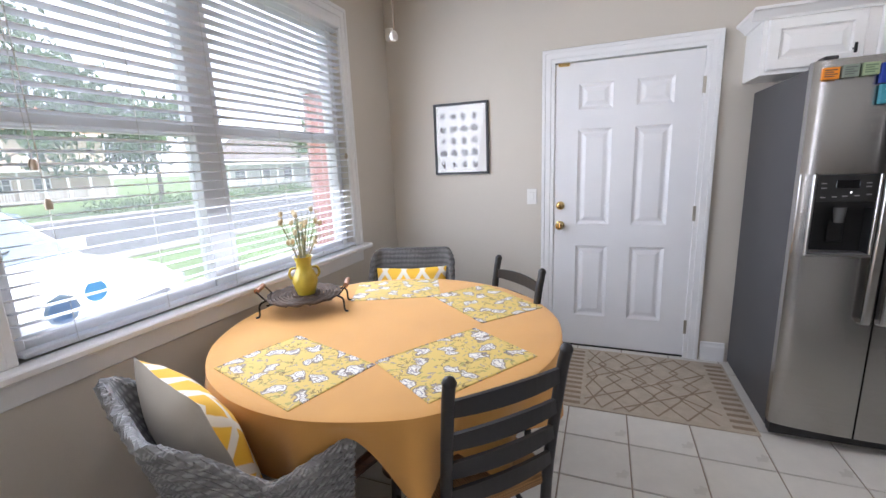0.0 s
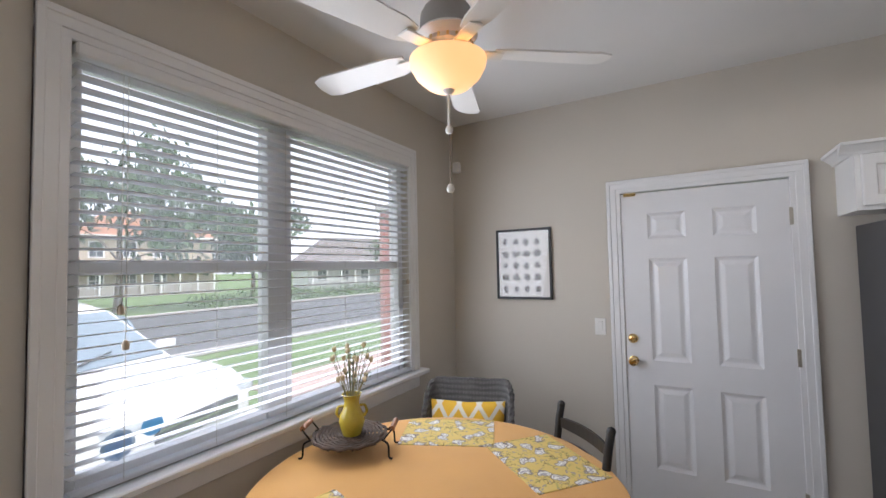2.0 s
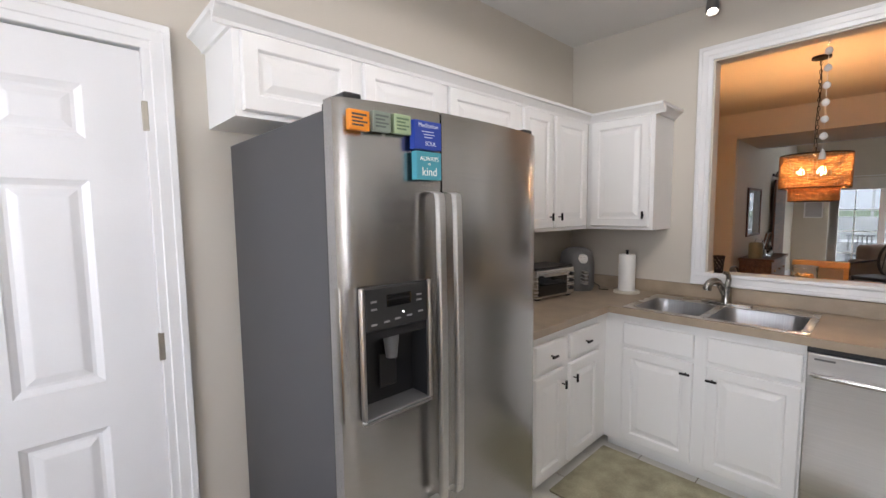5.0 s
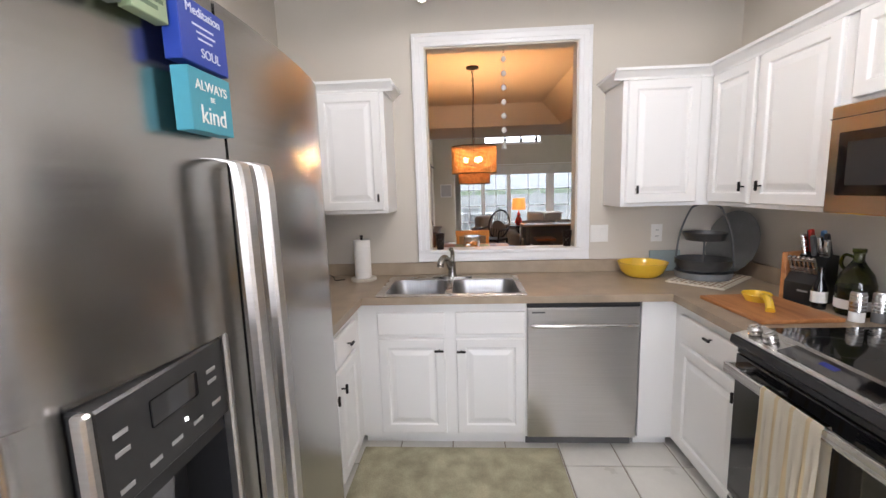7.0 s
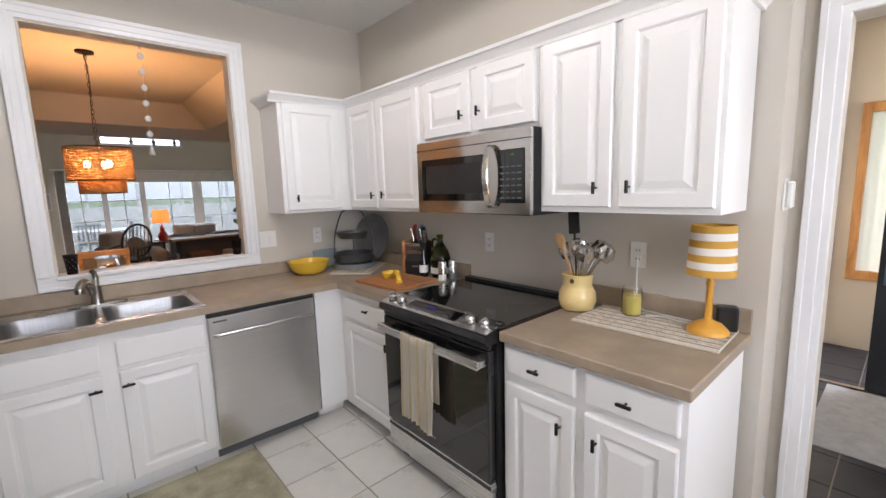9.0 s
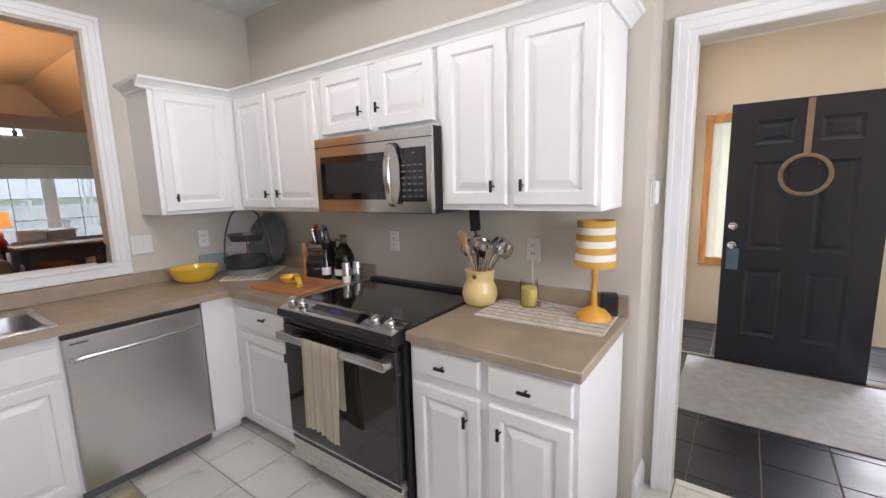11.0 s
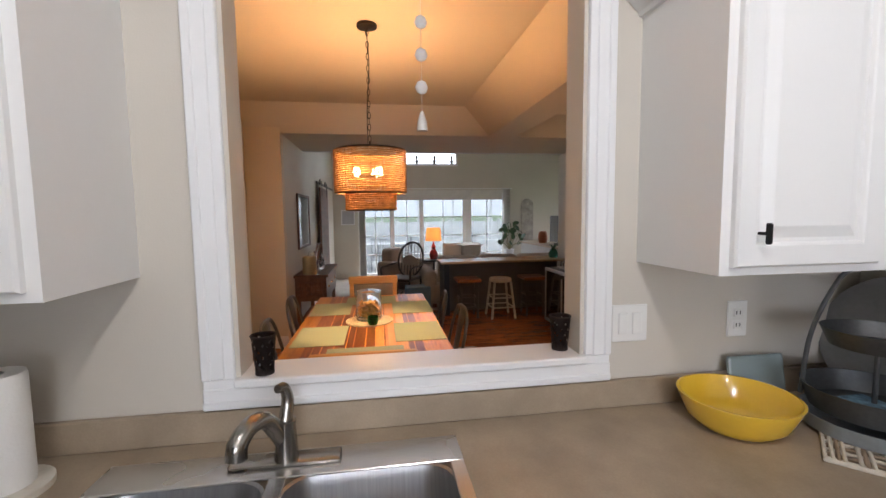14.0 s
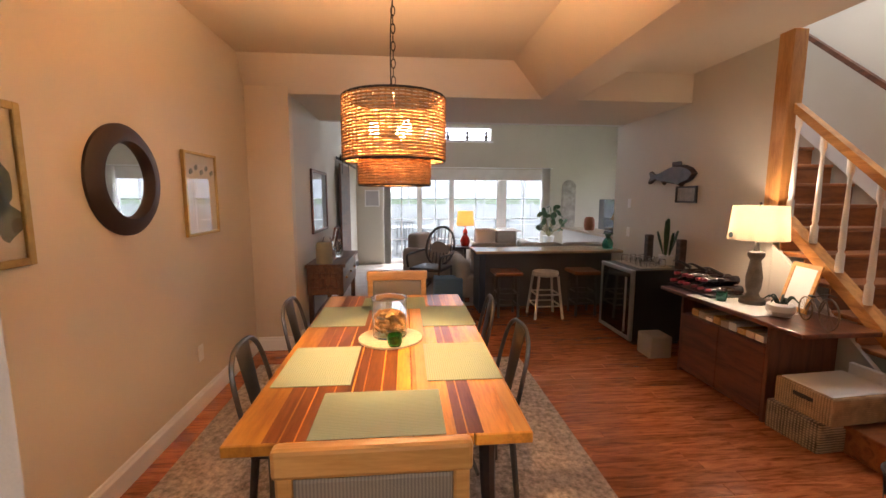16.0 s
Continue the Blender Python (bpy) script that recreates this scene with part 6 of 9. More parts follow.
structure("wall_living_south", boxes((9.33, 9.45, -2.4, DS - .12, 0, 3.6), (9.45, LX, -2.5, -2.4, 0, .9), (9.45, LX, -2.5, -2.4, 2.1, 3.6), (9.45, 11.0, -2.5, -2.4, .9, 2.1), (12.4, LX, -2.5, -2.4, .9, 2.1)), WALL_L, "light painted living room wall", category="wall")
# far wall with the sliding doors and a high transom
SLY0, SLY1, SLZ = -.40, 3.22, 2.03
structure("wall_living_east", boxes((LX, LX + .15, 3.22, 3.92, 0, 3.6), (LX, LX + .15, -2.5, -.40, 0, 3.6), (LX, LX + .15, SLY0, SLY1, SLZ, 2.71), (LX, LX + .15, SLY0, .83, 2.71, 3.02), (LX, LX + .15, 2.35, SLY1, 2.71, 3.02), (LX, LX + .15, SLY0, SLY1, 3.02, 3.6)), WALL_L, "light painted wall over wide sliding glass doors", category="wall")
structure("ceiling_living", boxes((9.42, LX + .15, -2.5, 3.92, 3.6, 3.7), (9.30, 9.42, -2.5, 3.92, 2.44, 3.6)), CEIL, "white vaulted living room ceiling", category="ceiling")
# tray ceiling: sloped cove between the lower beams and the raised field
TX1, TY0 = 7.98, 1.40


def tray():
    bm = bmesh.new()
    lo = [(EB, TY0), (TX1, TY0), (TX1, DN), (EB, DN)]
    hi = [(EB, TY0 + .33), (TX1 - .16, TY0 + .33), (TX1 - .16, DN), (EB, DN)]
    A = [bm.verts.new((*p, 2.44)) for p in lo]
    B = [bm.verts.new((*p, 2.745)) for p in hi]
    bm.faces.new((A[0], A[1], B[1], B[0]))
    bm.faces.new((A[1], A[2], B[2], B[1]))
    bm.faces.new(B)
    C = [bm.verts.new((v.co.x, v.co.y, 2.95)) for v in A]
    bm.faces.new((A[1], A[0], C[0], C[1]))
    bm.faces.new((A[2], A[1], C[1], C[2]))
    bm.faces.new(C)
    box(bm, EB, TX1, 1.06, TY0, 2.44, 2.95)
    box(bm, TX1, 9.30, 1.06, DN, 2.44, 2.95)
    box(bm, TX1, 9.30, DS, 1.06, 2.44, 2.95)
    return bm


structure("ceiling_dining", tray(), CEIL_D, "cream tray ceiling with sloped cove", category="ceiling")
structure("ceiling_hall", boxes((EB, 7.98, DS, 1.06, 2.72, 2.95)), CEIL_D, "cream ceiling of the hall", category="ceiling")
# unseen upper walls and ceiling opening, added to hold the stairwell's fill lamp
structure("wall_stairwell", boxes((EB - .13, 9.45, DS, DS + .12, 2.95, 5.0), (EB - .13, EB, -1.35, DS, 2.72, 5.0), (9.33, 9.45, -1.35, DS, 2.72, 5.0)), WALL_L, "light painted upper walls of the stairwell", category="wall")
structure("ceiling_stairwell", boxes((EB - .13, 6.2, -1.35, DS + .12, 5.0, 5.1), (7.6, 9.45, -1.35, DS + .12, 5.0, 5.1), (6.2, 7.6, -1.35, -1.15, 5.0, 5.1), (6.2, 7.6, -.35, DS + .12, 5.0, 5.1)), CEIL, "white unseen stairwell ceiling round an added light opening", category="ceiling")
# fill lamp for daylight assumed to come from upstairs
lamp("stairwell_fill", "AREA", look((6.9, -.75, 4.98), (6.9, -.749, 0)), 18, DAY, 1.3, .75)
structure("floor_dining", boxes((EB - .13, 9.45, -1.35, DN + .12, -.1, -.006)), FLOORW, "reddish cherry wood floor", category="floor")
structure("floor_living", boxes((9.45, LX + .15, -2.5, 3.92, -.1, 0)), pmat("living_carpet", (.34, .30, .26), .95, var=.1, scale=5, fine=300, bump=.4), "pale carpet in the living room", category="floor")
skirting("baseboard", [("x", EB, 7.95, DN, -1), ("y", 3.80, DN - .016, 7.95, -1), ("x", 8.07, LX, 3.80, -1), ("x", 6.9, 9.45, DS, 1)])

# sliding doors with grilles
sl = tagged(new("window_2"), "white sliding glass doors with thin grilles", "sliding door", kind="structure")
for y0, y1 in ((2.42, 3.22), (1.70, 2.42), (.62, 1.70), (-.40, .50)):
    for a, b in ((y0, y0 + .05), (y1 - .05, y1)):
        part("stile", boxes((LX + .04, LX + .09, a, b, .0, SLZ)), TRIM, sl)
    for a, b in ((0, .09), (SLZ - .06, SLZ)):
        part("rail", boxes((LX + .04, LX + .09, y0 + .05, y1 - .05, a, b)), TRIM, sl)
    for z in (.55, 1.0, 1.45):
        part("grille_bar", boxes((LX + .06, LX + .07, y0 + .05, y1 - .05, z - .008, z + .008)), TRIM, sl)
    part("grille_bar", boxes((LX + .06, LX + .07, (y0 + y1) / 2 - .008, (y0 + y1) / 2 + .008, .09, SLZ - .06)), TRIM, sl)
    part("pane", boxes((LX + .063, LX + .067, y0 + .05, y1 - .05, .09, SLZ - .06)), DIMPANE, sl).visible_shadow = False
part("mullion", boxes((LX + .02, LX + .11, .50, .62, 0, SLZ)), TRIM, sl)
tr = tagged(new("window_3"), "high transom window with three carved figures", "window", kind="structure")
part("frame", boxes((LX + .03, LX + .08, .83, 2.35, 2.71, 2.74), (LX + .03, LX + .08, .83, 2.35, 2.99, 3.02)), TRIM, tr)
part("pane", boxes((LX + .05, LX + .055, .83, 2.35, 2.74, 2.99)), DIMPANE, tr).visible_shadow = False

# ---- pass-through sill and dining room ----
FILI = pmat("bronze_filigree", (.035, .022, .018), .5, .5, var=.3)


def pierced_cup(at):
    c = thing("pierced_candle_cup", "dark pierced metal candle holder on the sill", "candle holder", at, group="candle holders on the sill")
    bm = bmesh.new()
    n, rows = 30, 12
    V = [[bm.verts.new(((.024 + .0085 * j / rows) * math.cos(2 * math.pi * (i + .5 * (j % 2)) / n), (.024 + .0085 * j / rows) * math.sin(2 * math.pi * (i + .5 * (j % 2)) / n), .004 + .103 * j / rows)) for i in range(n)] for j in range(rows + 1)]
    for j in range(rows):
        for i in range(n):
            if 0 < j < rows - 1 and (i * 7 + j * 3) % 4 == 0:
                continue
            bm.faces.new((V[j][i], V[j][(i + 1) % n], V[j + 1][(i + 1) % n], V[j + 1][i]))
    bmesh.ops.solidify(bm, geom=bm.faces[:], thickness=.002)
    part("shell", bm, FILI, c, "pierced scrollwork")
    part("base", lathe([(0, 0), (.025, 0), (.025, .006), (0, .006)], n=24), FILI, c)
    part("rim", tube([(.0325 * math.cos(2 * math.pi * k / 30), .0325 * math.sin(2 * math.pi * k / 30), .1075) for k in range(30)], .0025, 6, closed=True), FILI, c)
    return c


cup = pierced_cup((4.192, 3.060, 1.086))
copy_thing(cup, pose(4.235, 2.180, 1.086))
sg = thing("shell_garland", "string of pale flat shells hanging at the pass-through", "garland", (4.262, 2.605, 2.408))
SHELL = pmat("shell_disc", (.55, .53, .50), .35, var=.1)
part("string", tube([(0, 0, 0), (0, 0, -.605)], .001, 5), CORD, sg)
for k in range(6):
    part("shell", lathe([(0, -.022), (.014, -.014), (.019, 0), (.013, .016), (0, .022)], (0, 0, -.06 - .092 * k), 12, .35, 1), SHELL, sg, smooth=True)
part("bell", lathe([(0, -.03), (.017, -.03), (.013, 0), (.005, .025), (0, .027)], (0, 0, -.615), 14), SHELL, sg, smooth=True)
part("hook", boxes((-.006, .006, -.006, .006, -.02, .0)), CHROME, sg)

# chandelier
CX, CY = 5.86, 2.785
ch = thing("chandelier", "two-tier woven rope drum chandelier, lit, on a chain", "chandelier", (CX, CY, 2.745))
DARKM = pmat("dark_bronze", (.03, .025, .022), .45, .7, var=.2)
part("canopy", lathe([(0, 0), (.065, 0), (.065, -.018), (.02, -.028), (0, -.03)], n=28), DARKM, ch, smooth=True)
for k in range(19):
    z = -.05 - .0375 * k
    link = [(.009 * math.cos(2 * math.pi * i / 12) * (1 if k % 2 else 0), .009 * math.cos(2 * math.pi * i / 12) * (0 if k % 2 else 1), z + .022 * math.sin(2 * math.pi * i / 12)) for i in range(12)]
    part("chain_link", tube(link, .0025, 5, closed=True), DARKM, ch)
part("cord", tube(curve3([(.004, .004, -.03), (.012, -.008, -.25), (-.008, .01, -.5), (.006, .014, -.78)]), .003, 6), DARKM, ch)
ROPE = pmat("seagrass_rope", (.36, .18, .06), .85, var=.3, scale=30, fine=200, bump=.4)


def drum(r, z0, z1, rows, name):
    d = part(name, tube([(r * math.cos(2 * math.pi * k / 48), r * math.sin(2 * math.pi * k / 48), z1) for k in range(48)], .006, 6, closed=True), DARKM, ch)
    for j in range(rows):
        z = z0 + (z1 - z0) * (j + .5) / rows
        pts = [((r + .0035 * math.sin(k * math.pi + j * math.pi)) * math.cos(2 * math.pi * (k + .2 * math.sin(j)) / 64), (r + .0035 * math.sin(k * math.pi / 1.0 + j * math.pi + math.pi / 2)) * math.sin(2 * math.pi * (k + .2 * math.sin(j)) / 64), z + .0012 * math.sin(k * 1.7 + j)) for k in range(64)]
        part("rope_strand", tube(pts, .0053, 5, closed=True), ROPE, d)
    for k in range(54):
        a = 2 * math.pi * k / 54
        part("upright_strand", tube([(r * math.cos(a), r * math.sin(a), z0), (r * math.cos(a), r * math.sin(a), z1)], .0034, 5), ROPE, d)
    part("lower_hoop", tube([(r * math.cos(2 * math.pi * k / 48), r * math.sin(2 * math.pi * k / 48), z0) for k in range(48)], .005, 6, closed=True), DARKM, d)
    return d


drum(.233, -1.085, -.805, 21, "upper_drum")
drum(.163, -1.195, -1.080, 10, "lower_drum")
part("spreader", boxes((-.228, .228, -.004, .004, -.815, -.808), (-.004, .004, -.228, -.005, -.815, -.808), (-.004, .004, .005, .228, -.815, -.808)), DARKM, ch)
part("stem", lathe([(.007, -.98), (.007, -.74), (0, -.74)], n=8), DARKM, ch)
for k in range(3):
    a = radians(100 + 120 * k)
    part("socket_arm", tube([(0, 0, -.97), (.085 * math.cos(a), .085 * math.sin(a), -.97)], .006, 6), DARKM, ch)
    part("bulb", lathe([(0, -.032), (.018, -.026), (.026, 0), (.014, .032), (0, .035)], (.09 * math.cos(a), .09 * math.sin(a), -.945), 14), glow("chandelier_bulb", (1, .66, .28), 20), ch, smooth=True)
lamp("chandelier_lamp", "POINT", pose(CX, CY, 2.745 - .90), 41, WARM, .06)

# dining table, boards running the length
dt = thing("dining_table", "long dining table of mixed acacia boards on metal legs", "dining table", (5.085, 2.335, 0))
TLX, TLY = 1.905, .965
ws = (.19, .195, .19, .20, .19)
y = 0
for w in ws:
    bm = boxes((0, TLX, y + .0015, y + w - .0015, .715, .755), bevel=.004)
    part("plank", bm, PLANK, dt)
    y += w
# narrower inlaid strips of contrasting boards show as separate staves
STAVE_D = wood("dark_stave", (.13, .035, .012), (.34, .11, .03), 1.6, "X", .3, .25, rings=4)
STAVE_L = wood("light_stave", (.62, .25, .045), (.86, .46, .11), 1.6, "X", .3, .25, rings=3)
rd = random.Random(11)
yy = .012
while yy < TLY - .04:
    w = rd.uniform(.028, .07)
    if rd.random() < .62:
        part("stave", boxes((.008, TLX - .008, yy, min(yy + w, TLY - .012), .755, .7556)), rd.choice((STAVE_D, STAVE_L, STAVE_D)), dt)
    yy += w + .006
GUN = pmat("gunmetal", (.17, .165, .16), .36, .9, var=.15, scale=5, fine=80, bump=.03)
for x, sx in ((.16, -1), (TLX - .16, 1)):
    for yv, sy in ((.12, -1), (TLY - .12, 1)):
        part("leg", tube(curve3([(x, yv, .71), (x + sx * .01, yv + sy * .01, .4), (x + sx * .06, yv + sy * .05, 0)]), .032, 8, taper=.6), GUN, dt, smooth=True)
part("apron", boxes((.14, TLX - .14, .10, .13, .66, .714), (.14, TLX - .14, TLY - .13, TLY - .10, .66, .714)), GUN, dt)
GREENM = stripes("sage_slub_mat", [(0, (.36, .46, .32)), (.4, (.45, .55, .40)), (.5, (.29, .38, .25)), (1, (.42, .51, .37))], "Y", 34.0, .9, 2.5)
for x, yv, rz in ((5.245, 2.83, 90), (5.68, 3.115, 0), (5.69, 2.50, 0), (6.445, 3.13, 0), (6.41, 2.49, 0), (6.74, 2.82, 90)):
    single("placemat", boxes((-.215, .215, -.155, .155, 0, .003), bevel=.001), GREENM, "sage green slubbed placemat on the dining table", "placemat", (x, yv, .757), rz, group="placemats on the dining table")
ct = single("round_trivet", lathe([(0, 0), (.165, 0), (.17, .004), (.165, .010), (0, .010)], n=40), weave("cream_coil", (.74, .66, .46), 30, 30, .9, .6), "round cream woven trivet", "trivet", (6.005, 2.82, .757), smooth=True)
jr = thing("glass_hurricane", "clear glass cylinder filled with wine corks", "vase", (6.03, 2.825, .768))
part("glass", lathe([(0, 0), (.088, 0), (.09, .01), (.092, .20), (.096, .205), (.088, .205), (.086, .012), (0, .008)], n=32), glass("hurricane_glass"), jr, smooth=True)
CORK = pmat("wine_cork", (.58, .34, .13), .85, var=.3, scale=40, fine=200, bump=.2)
for k in range(60):
    a, r, z = rd.random() * 6.28, .068 * math.sqrt(rd.random()), .022 + .12 * rd.random()
    m = Matrix.Translation((r * math.cos(a), r * math.sin(a), z)) @ Euler((rd.random() * 3, rd.random() * 3, rd.random() * 3)).to_matrix().to_4x4()
    part("cork", lathe([(0, -.018), (.010, -.018), (.010, .018), (0, .018)], n=8), CORK, jr, m=m)
gv = thing("green_votive", "small green glass votive", "votive", (5.87, 2.795, .768))
part("cup", lathe([(0, 0), (.030, 0), (.037, .02), (.036, .055), (.033, .058), (.031, .02), (0, .008)], n=22), glass("green_glass", (.05, .45, .10), .05), gv, smooth=True)
single("dining_rug", boxes((5.0, 7.56, 1.69, 4.04, 0, .010), bevel=.003), pmat("tan_flatweave", (.47, .39, .32), .95, var=.5, scale=34, fine=90, bump=.45), "tan flatwoven rug flecked with brown under the table", "rug")


def metal_chair(at, turn):
    """Faces +y. Stamped metal cafe chair with a hoop back."""
    c = thing("metal_chair", "gunmetal stamped steel cafe chair at the table", "chair", at, turn, group="metal chairs at the dining table")
    part("seat", boxes((-.18, .18, -.17, .18, .435, .452), bevel=.008, segs=2), GUN, c)
    part("hoop", tube(curve3([(-.175, -.165, .44), (-.185, -.20, .62), (-.165, -.235, .78), (-.10, -.25, .855), (0, -.253, .87), (.10, -.25, .855), (.165, -.235, .78), (.185, -.20, .62), (.175, -.165, .44)], 6), .011, 8), GUN, c, smooth=True)
    bm = bmesh.new()
    rows = []
    for i in range(9):
        u = i / 8
        z = .445 + .42 * u
        yv = -.17 - .085 * u
        w = .045 + .028 * u
        rows.append([bm.verts.new((s, yv + dy, z)) for s, dy in ((-w, 0), (-w * .5, .008), (w * .5, .008), (w, 0), (w, -.004), (-w, -.004))])
    for a, b in zip(rows, rows[1:]):
        for j in range(6):
            bm.faces.new((a[j], a[(j + 1) % 6], b[(j + 1) % 6], b[j]))
    bmesh.ops.recalc_face_normals(bm, faces=bm.faces)
    part("back_splat", bm, GUN, c, smooth=True)
    for x in (-.17, .17):
        for yv in (-.16, .17):
            part("leg", tube([(x, yv, .44), (x * 1.2, yv * 1.22, 0)], .017, 8, taper=.75), GUN, c, smooth=True)
    part("brace", boxes((-.185, .185, -.006, .006, .20, .215)), GUN, c)
    return c


mc = metal_chair((5.685, 3.195, 0), 180)
copy_thing(mc, pose(6.43, 3.20, 0, 0, 0, 178))
copy_thing(mc, pose(5.84, 2.42, 0, 0, 0, 3))
copy_thing(mc, pose(6.42, 2.455, 0, 0, 0, -4))
UPH = stripes("ribbed_upholstery", [(0, (.20, .165, .12)), (.5, (.34, .29, .22)), (1, (.22, .18, .13))], "X", 38.0, .9, .6)


def wood_chair(at, turn, uph=UPH):
    c = thing("upholstered_chair", "honey wood chair with a ribbed taupe back pad", "chair", at, turn, group="wooden chairs at the table ends")
    for s in (-1, 1):
        part("back_post", boxes((s * .205 - .02, s * .205 + .02, -.235, -.20, 0, .925), bevel=.008, segs=2), CHAIRW, c)
        part("front_leg", boxes((s * .215 - .02, s * .215 + .02, .17, .21, 0, .43), bevel=.006), CHAIRW, c)
    part("top_rail", boxes((-.232, .232, -.242, -.198, .858, .932), bevel=.012, segs=2), CHAIRW, c)
    part("back_pad", boxes((-.185, .185, -.235, -.20, .52, .857), bevel=.01, segs=2), uph, c)
    part("lower_rail", boxes((-.185, .185, -.235, -.205, .46, .52)), CHAIRW, c)
    part("seat", boxes((-.235, .235, -.20, .22, .42, .48), bevel=.02, segs=2), uph, c)
    return c


wc = wood_chair((5.005, 2.815, 0), -90)
copy_thing(wc, pose(6.835, 2.805, 0, 0, 0, 90))

# wall art on the north wall
GOLD = pmat("gilt_frame", (.50, .34, .12), .35, .7, var=.15, scale=20, bump=.04)
MIRROR = pmat("mirror_glass", (.86, .87, .87), .02, 1.0, var=.005, bump=0, rvar=.005)
mr = thing("round_mirror", "round mirror in a wide dark wooden frame", "mirror", (6.195, DN - .002, 1.578))
face = Matrix.Rotation(radians(90), 4, "X")
part("frame", lathe([(.19, 0), (.19, .03), (.20, .045), (.255, .04), (.285, .015), (.285, 0)], n=64), pmat("espresso_wood", (.028, .012, .010), .5, var=.25, scale=12, bump=.05), mr, smooth=True, m=face)
part("glass", lathe([(0, .012), (.195, .012), (.195, .008), (0, .008)], n=64), MIRROR, mr, m=face)


def wall_frame(x0, x1, z0, z1, mat, label, fill, y=DN, glassy=None, turn=0, wide=.02):
    f = thing("framed_picture", label, "picture", (x0, y - .002, z0), turn)
    w, h = x1 - x0, z1 - z0
    part("frame", boxes((0, wide, -.025, 0, 0, h), (w - wide, w, -.025, 0, 0, h), (wide, w - wide, -.025, 0, 0, wide), (wide, w - wide, -.025, 0, h - wide, h), bevel=.003), mat, f)
    part("picture", boxes((wide, w - wide, -.010, -.002, wide, h - wide)), fill, f)
    if glassy:
        part("cover_glass", boxes((wide, w - wide, -.016, -.014, wide, h - wide)), glassy, f).visible_shadow = False
    return f, w, h


ARTP = pmat("art_paper", (.60, .52, .40), .7, var=.08, scale=6)
FOL = pmat("painted_leaf", (.10, .12, .09), .7, var=.3, scale=12)
PGL = glass("art_glass", ior=1.5)
a1, w, h = wall_frame(5.01, 5.61, 1.235, 1.84, GOLD, "gilt-framed botanical print on the wall", ARTP, glassy=PGL, wide=.03)
for k, (x, z, s) in enumerate(((.50, .30, .10), (.44, .24, .09), (.49, .44, .05), (.52, .17, .07), (.40, .36, .06))):
    bm = bmesh.new()
    bm.faces.new([bm.verts.new((x + s * math.cos(t) * (.8 if k % 2 else .45), -.0108, z + s * math.sin(t) * (1 + .25 * math.cos(3 * t)))) for t in [i * math.pi / 7 for i in range(14)]])
    part("leaf_shape", bm, FOL, a1)
a2, w, h = wall_frame(6.765, 7.235, 1.225, 1.80, GOLD, "gilt-framed print behind reflecting glass", ARTP, glassy=PGL)
for k in range(5):
    bm = bmesh.new()
    x, z = .10 + .075 * k, .44 + .03 * (k % 2)
    bm.faces.new([bm.verts.new((x + .028 * math.cos(t), -.0108, z + .02 * math.sin(t) * (1 + .4 * math.sin(2 * t)))) for t in [i * math.pi / 6 for i in range(12)]])
    part("leaf_shape", bm, FOL, a2)
switch_plate((6.85, DN - .001, .40), 0, 1, "wall_outlet", "white wall outlet near the floor")

# ---- south side: wine cooler, sideboard, lamp, stairs ----
wn = thing("wine_cooler", "black wine cooler with a steel-framed glass door", "wine cooler", (7.76, -.10, 0))
part("body", boxes((0, .66, 0, .56, .03, .775), bevel=.004), BLACKP, wn)
part("door_frame", boxes((.0, .66, .565, .60, .05, .09), (.0, .66, .565, .60, .735, .775), (.0, .035, .565, .60, .09, .735), (.625, .66, .565, .60, .09, .735), bevel=.003), STEEL, wn)
part("door_glass", boxes((.035, .625, .575, .59, .09, .735)), GLOSSK, wn)
part("handle", tube([(.05, .635, .14), (.05, .635, .70)], .010, 8), STEEL, wn)
part("foot", boxes((.03, .63, .05, .53, 0, .03)), BLACKP, wn)
gt = thing("glass_tray", "tray of upturned wine glasses on the cooler", "tray", (8.10, .20, .776))
part("tray", boxes((-.25, .25, -.17, .17, 0, .012), bevel=.004), pmat("pale_tray", (.55, .5, .42), .5), gt)
GOB = glass("goblet_glass")
for i in range(5):
    for j in range(3):
        part("tumbler", lathe([(0, .075), (.030, .075), (.034, .04), (.03, 0), (.027, .002), (.031, .04), (.027, .072), (0, .072)], (-.19 + .095 * i, -.10 + .1 * j, .013), 16), GOB, gt, smooth=True)
DESK = wood("dark_cherry", (.05, .014, .007), (.15, .048, .02), 3, "X", .32, .3)
DESKY = wood("dark_cherry_end", (.07, .022, .010), (.17, .060, .026), 3, "Z", .4, .2)
sb = thing("sideboard", "dark cherry sideboard with a long overhanging top", "sideboard", (6.30, -.14, 0))
part("top", boxes((-.26, 1.12, .0, .56, .665, .695), bevel=.006, segs=2), DESK, sb)
part("end_panel", boxes((.0, .025, .02, .51, 0, .665)), DESKY, sb)
part("end_panel", boxes((.86, .885, .02, .51, 0, .665)), DESKY, sb)
part("back_panel", boxes((.025, .86, .02, .035, .02, .665)), DESK, sb)
part("shelf", boxes((.025, .86, .035, .50, .50, .518)), DESK, sb)
part("base", boxes((.025, .86, .05, .50, .02, .06)), DESK, sb)
for x0, x1 in ((.027, .443), (.447, .858)):
    part("door", boxes((x0, x1, .495, .513, .03, .515), bevel=.004), DESK, sb)
for i in range(9):
    part("paper_stack", boxes((.08 + .08 * i, .15 + .08 * i, .25, .48, .519, .535 + .05 * rd.random()), bevel=.003), (PAPERW, ARTP, CORK)[i % 3], sb)
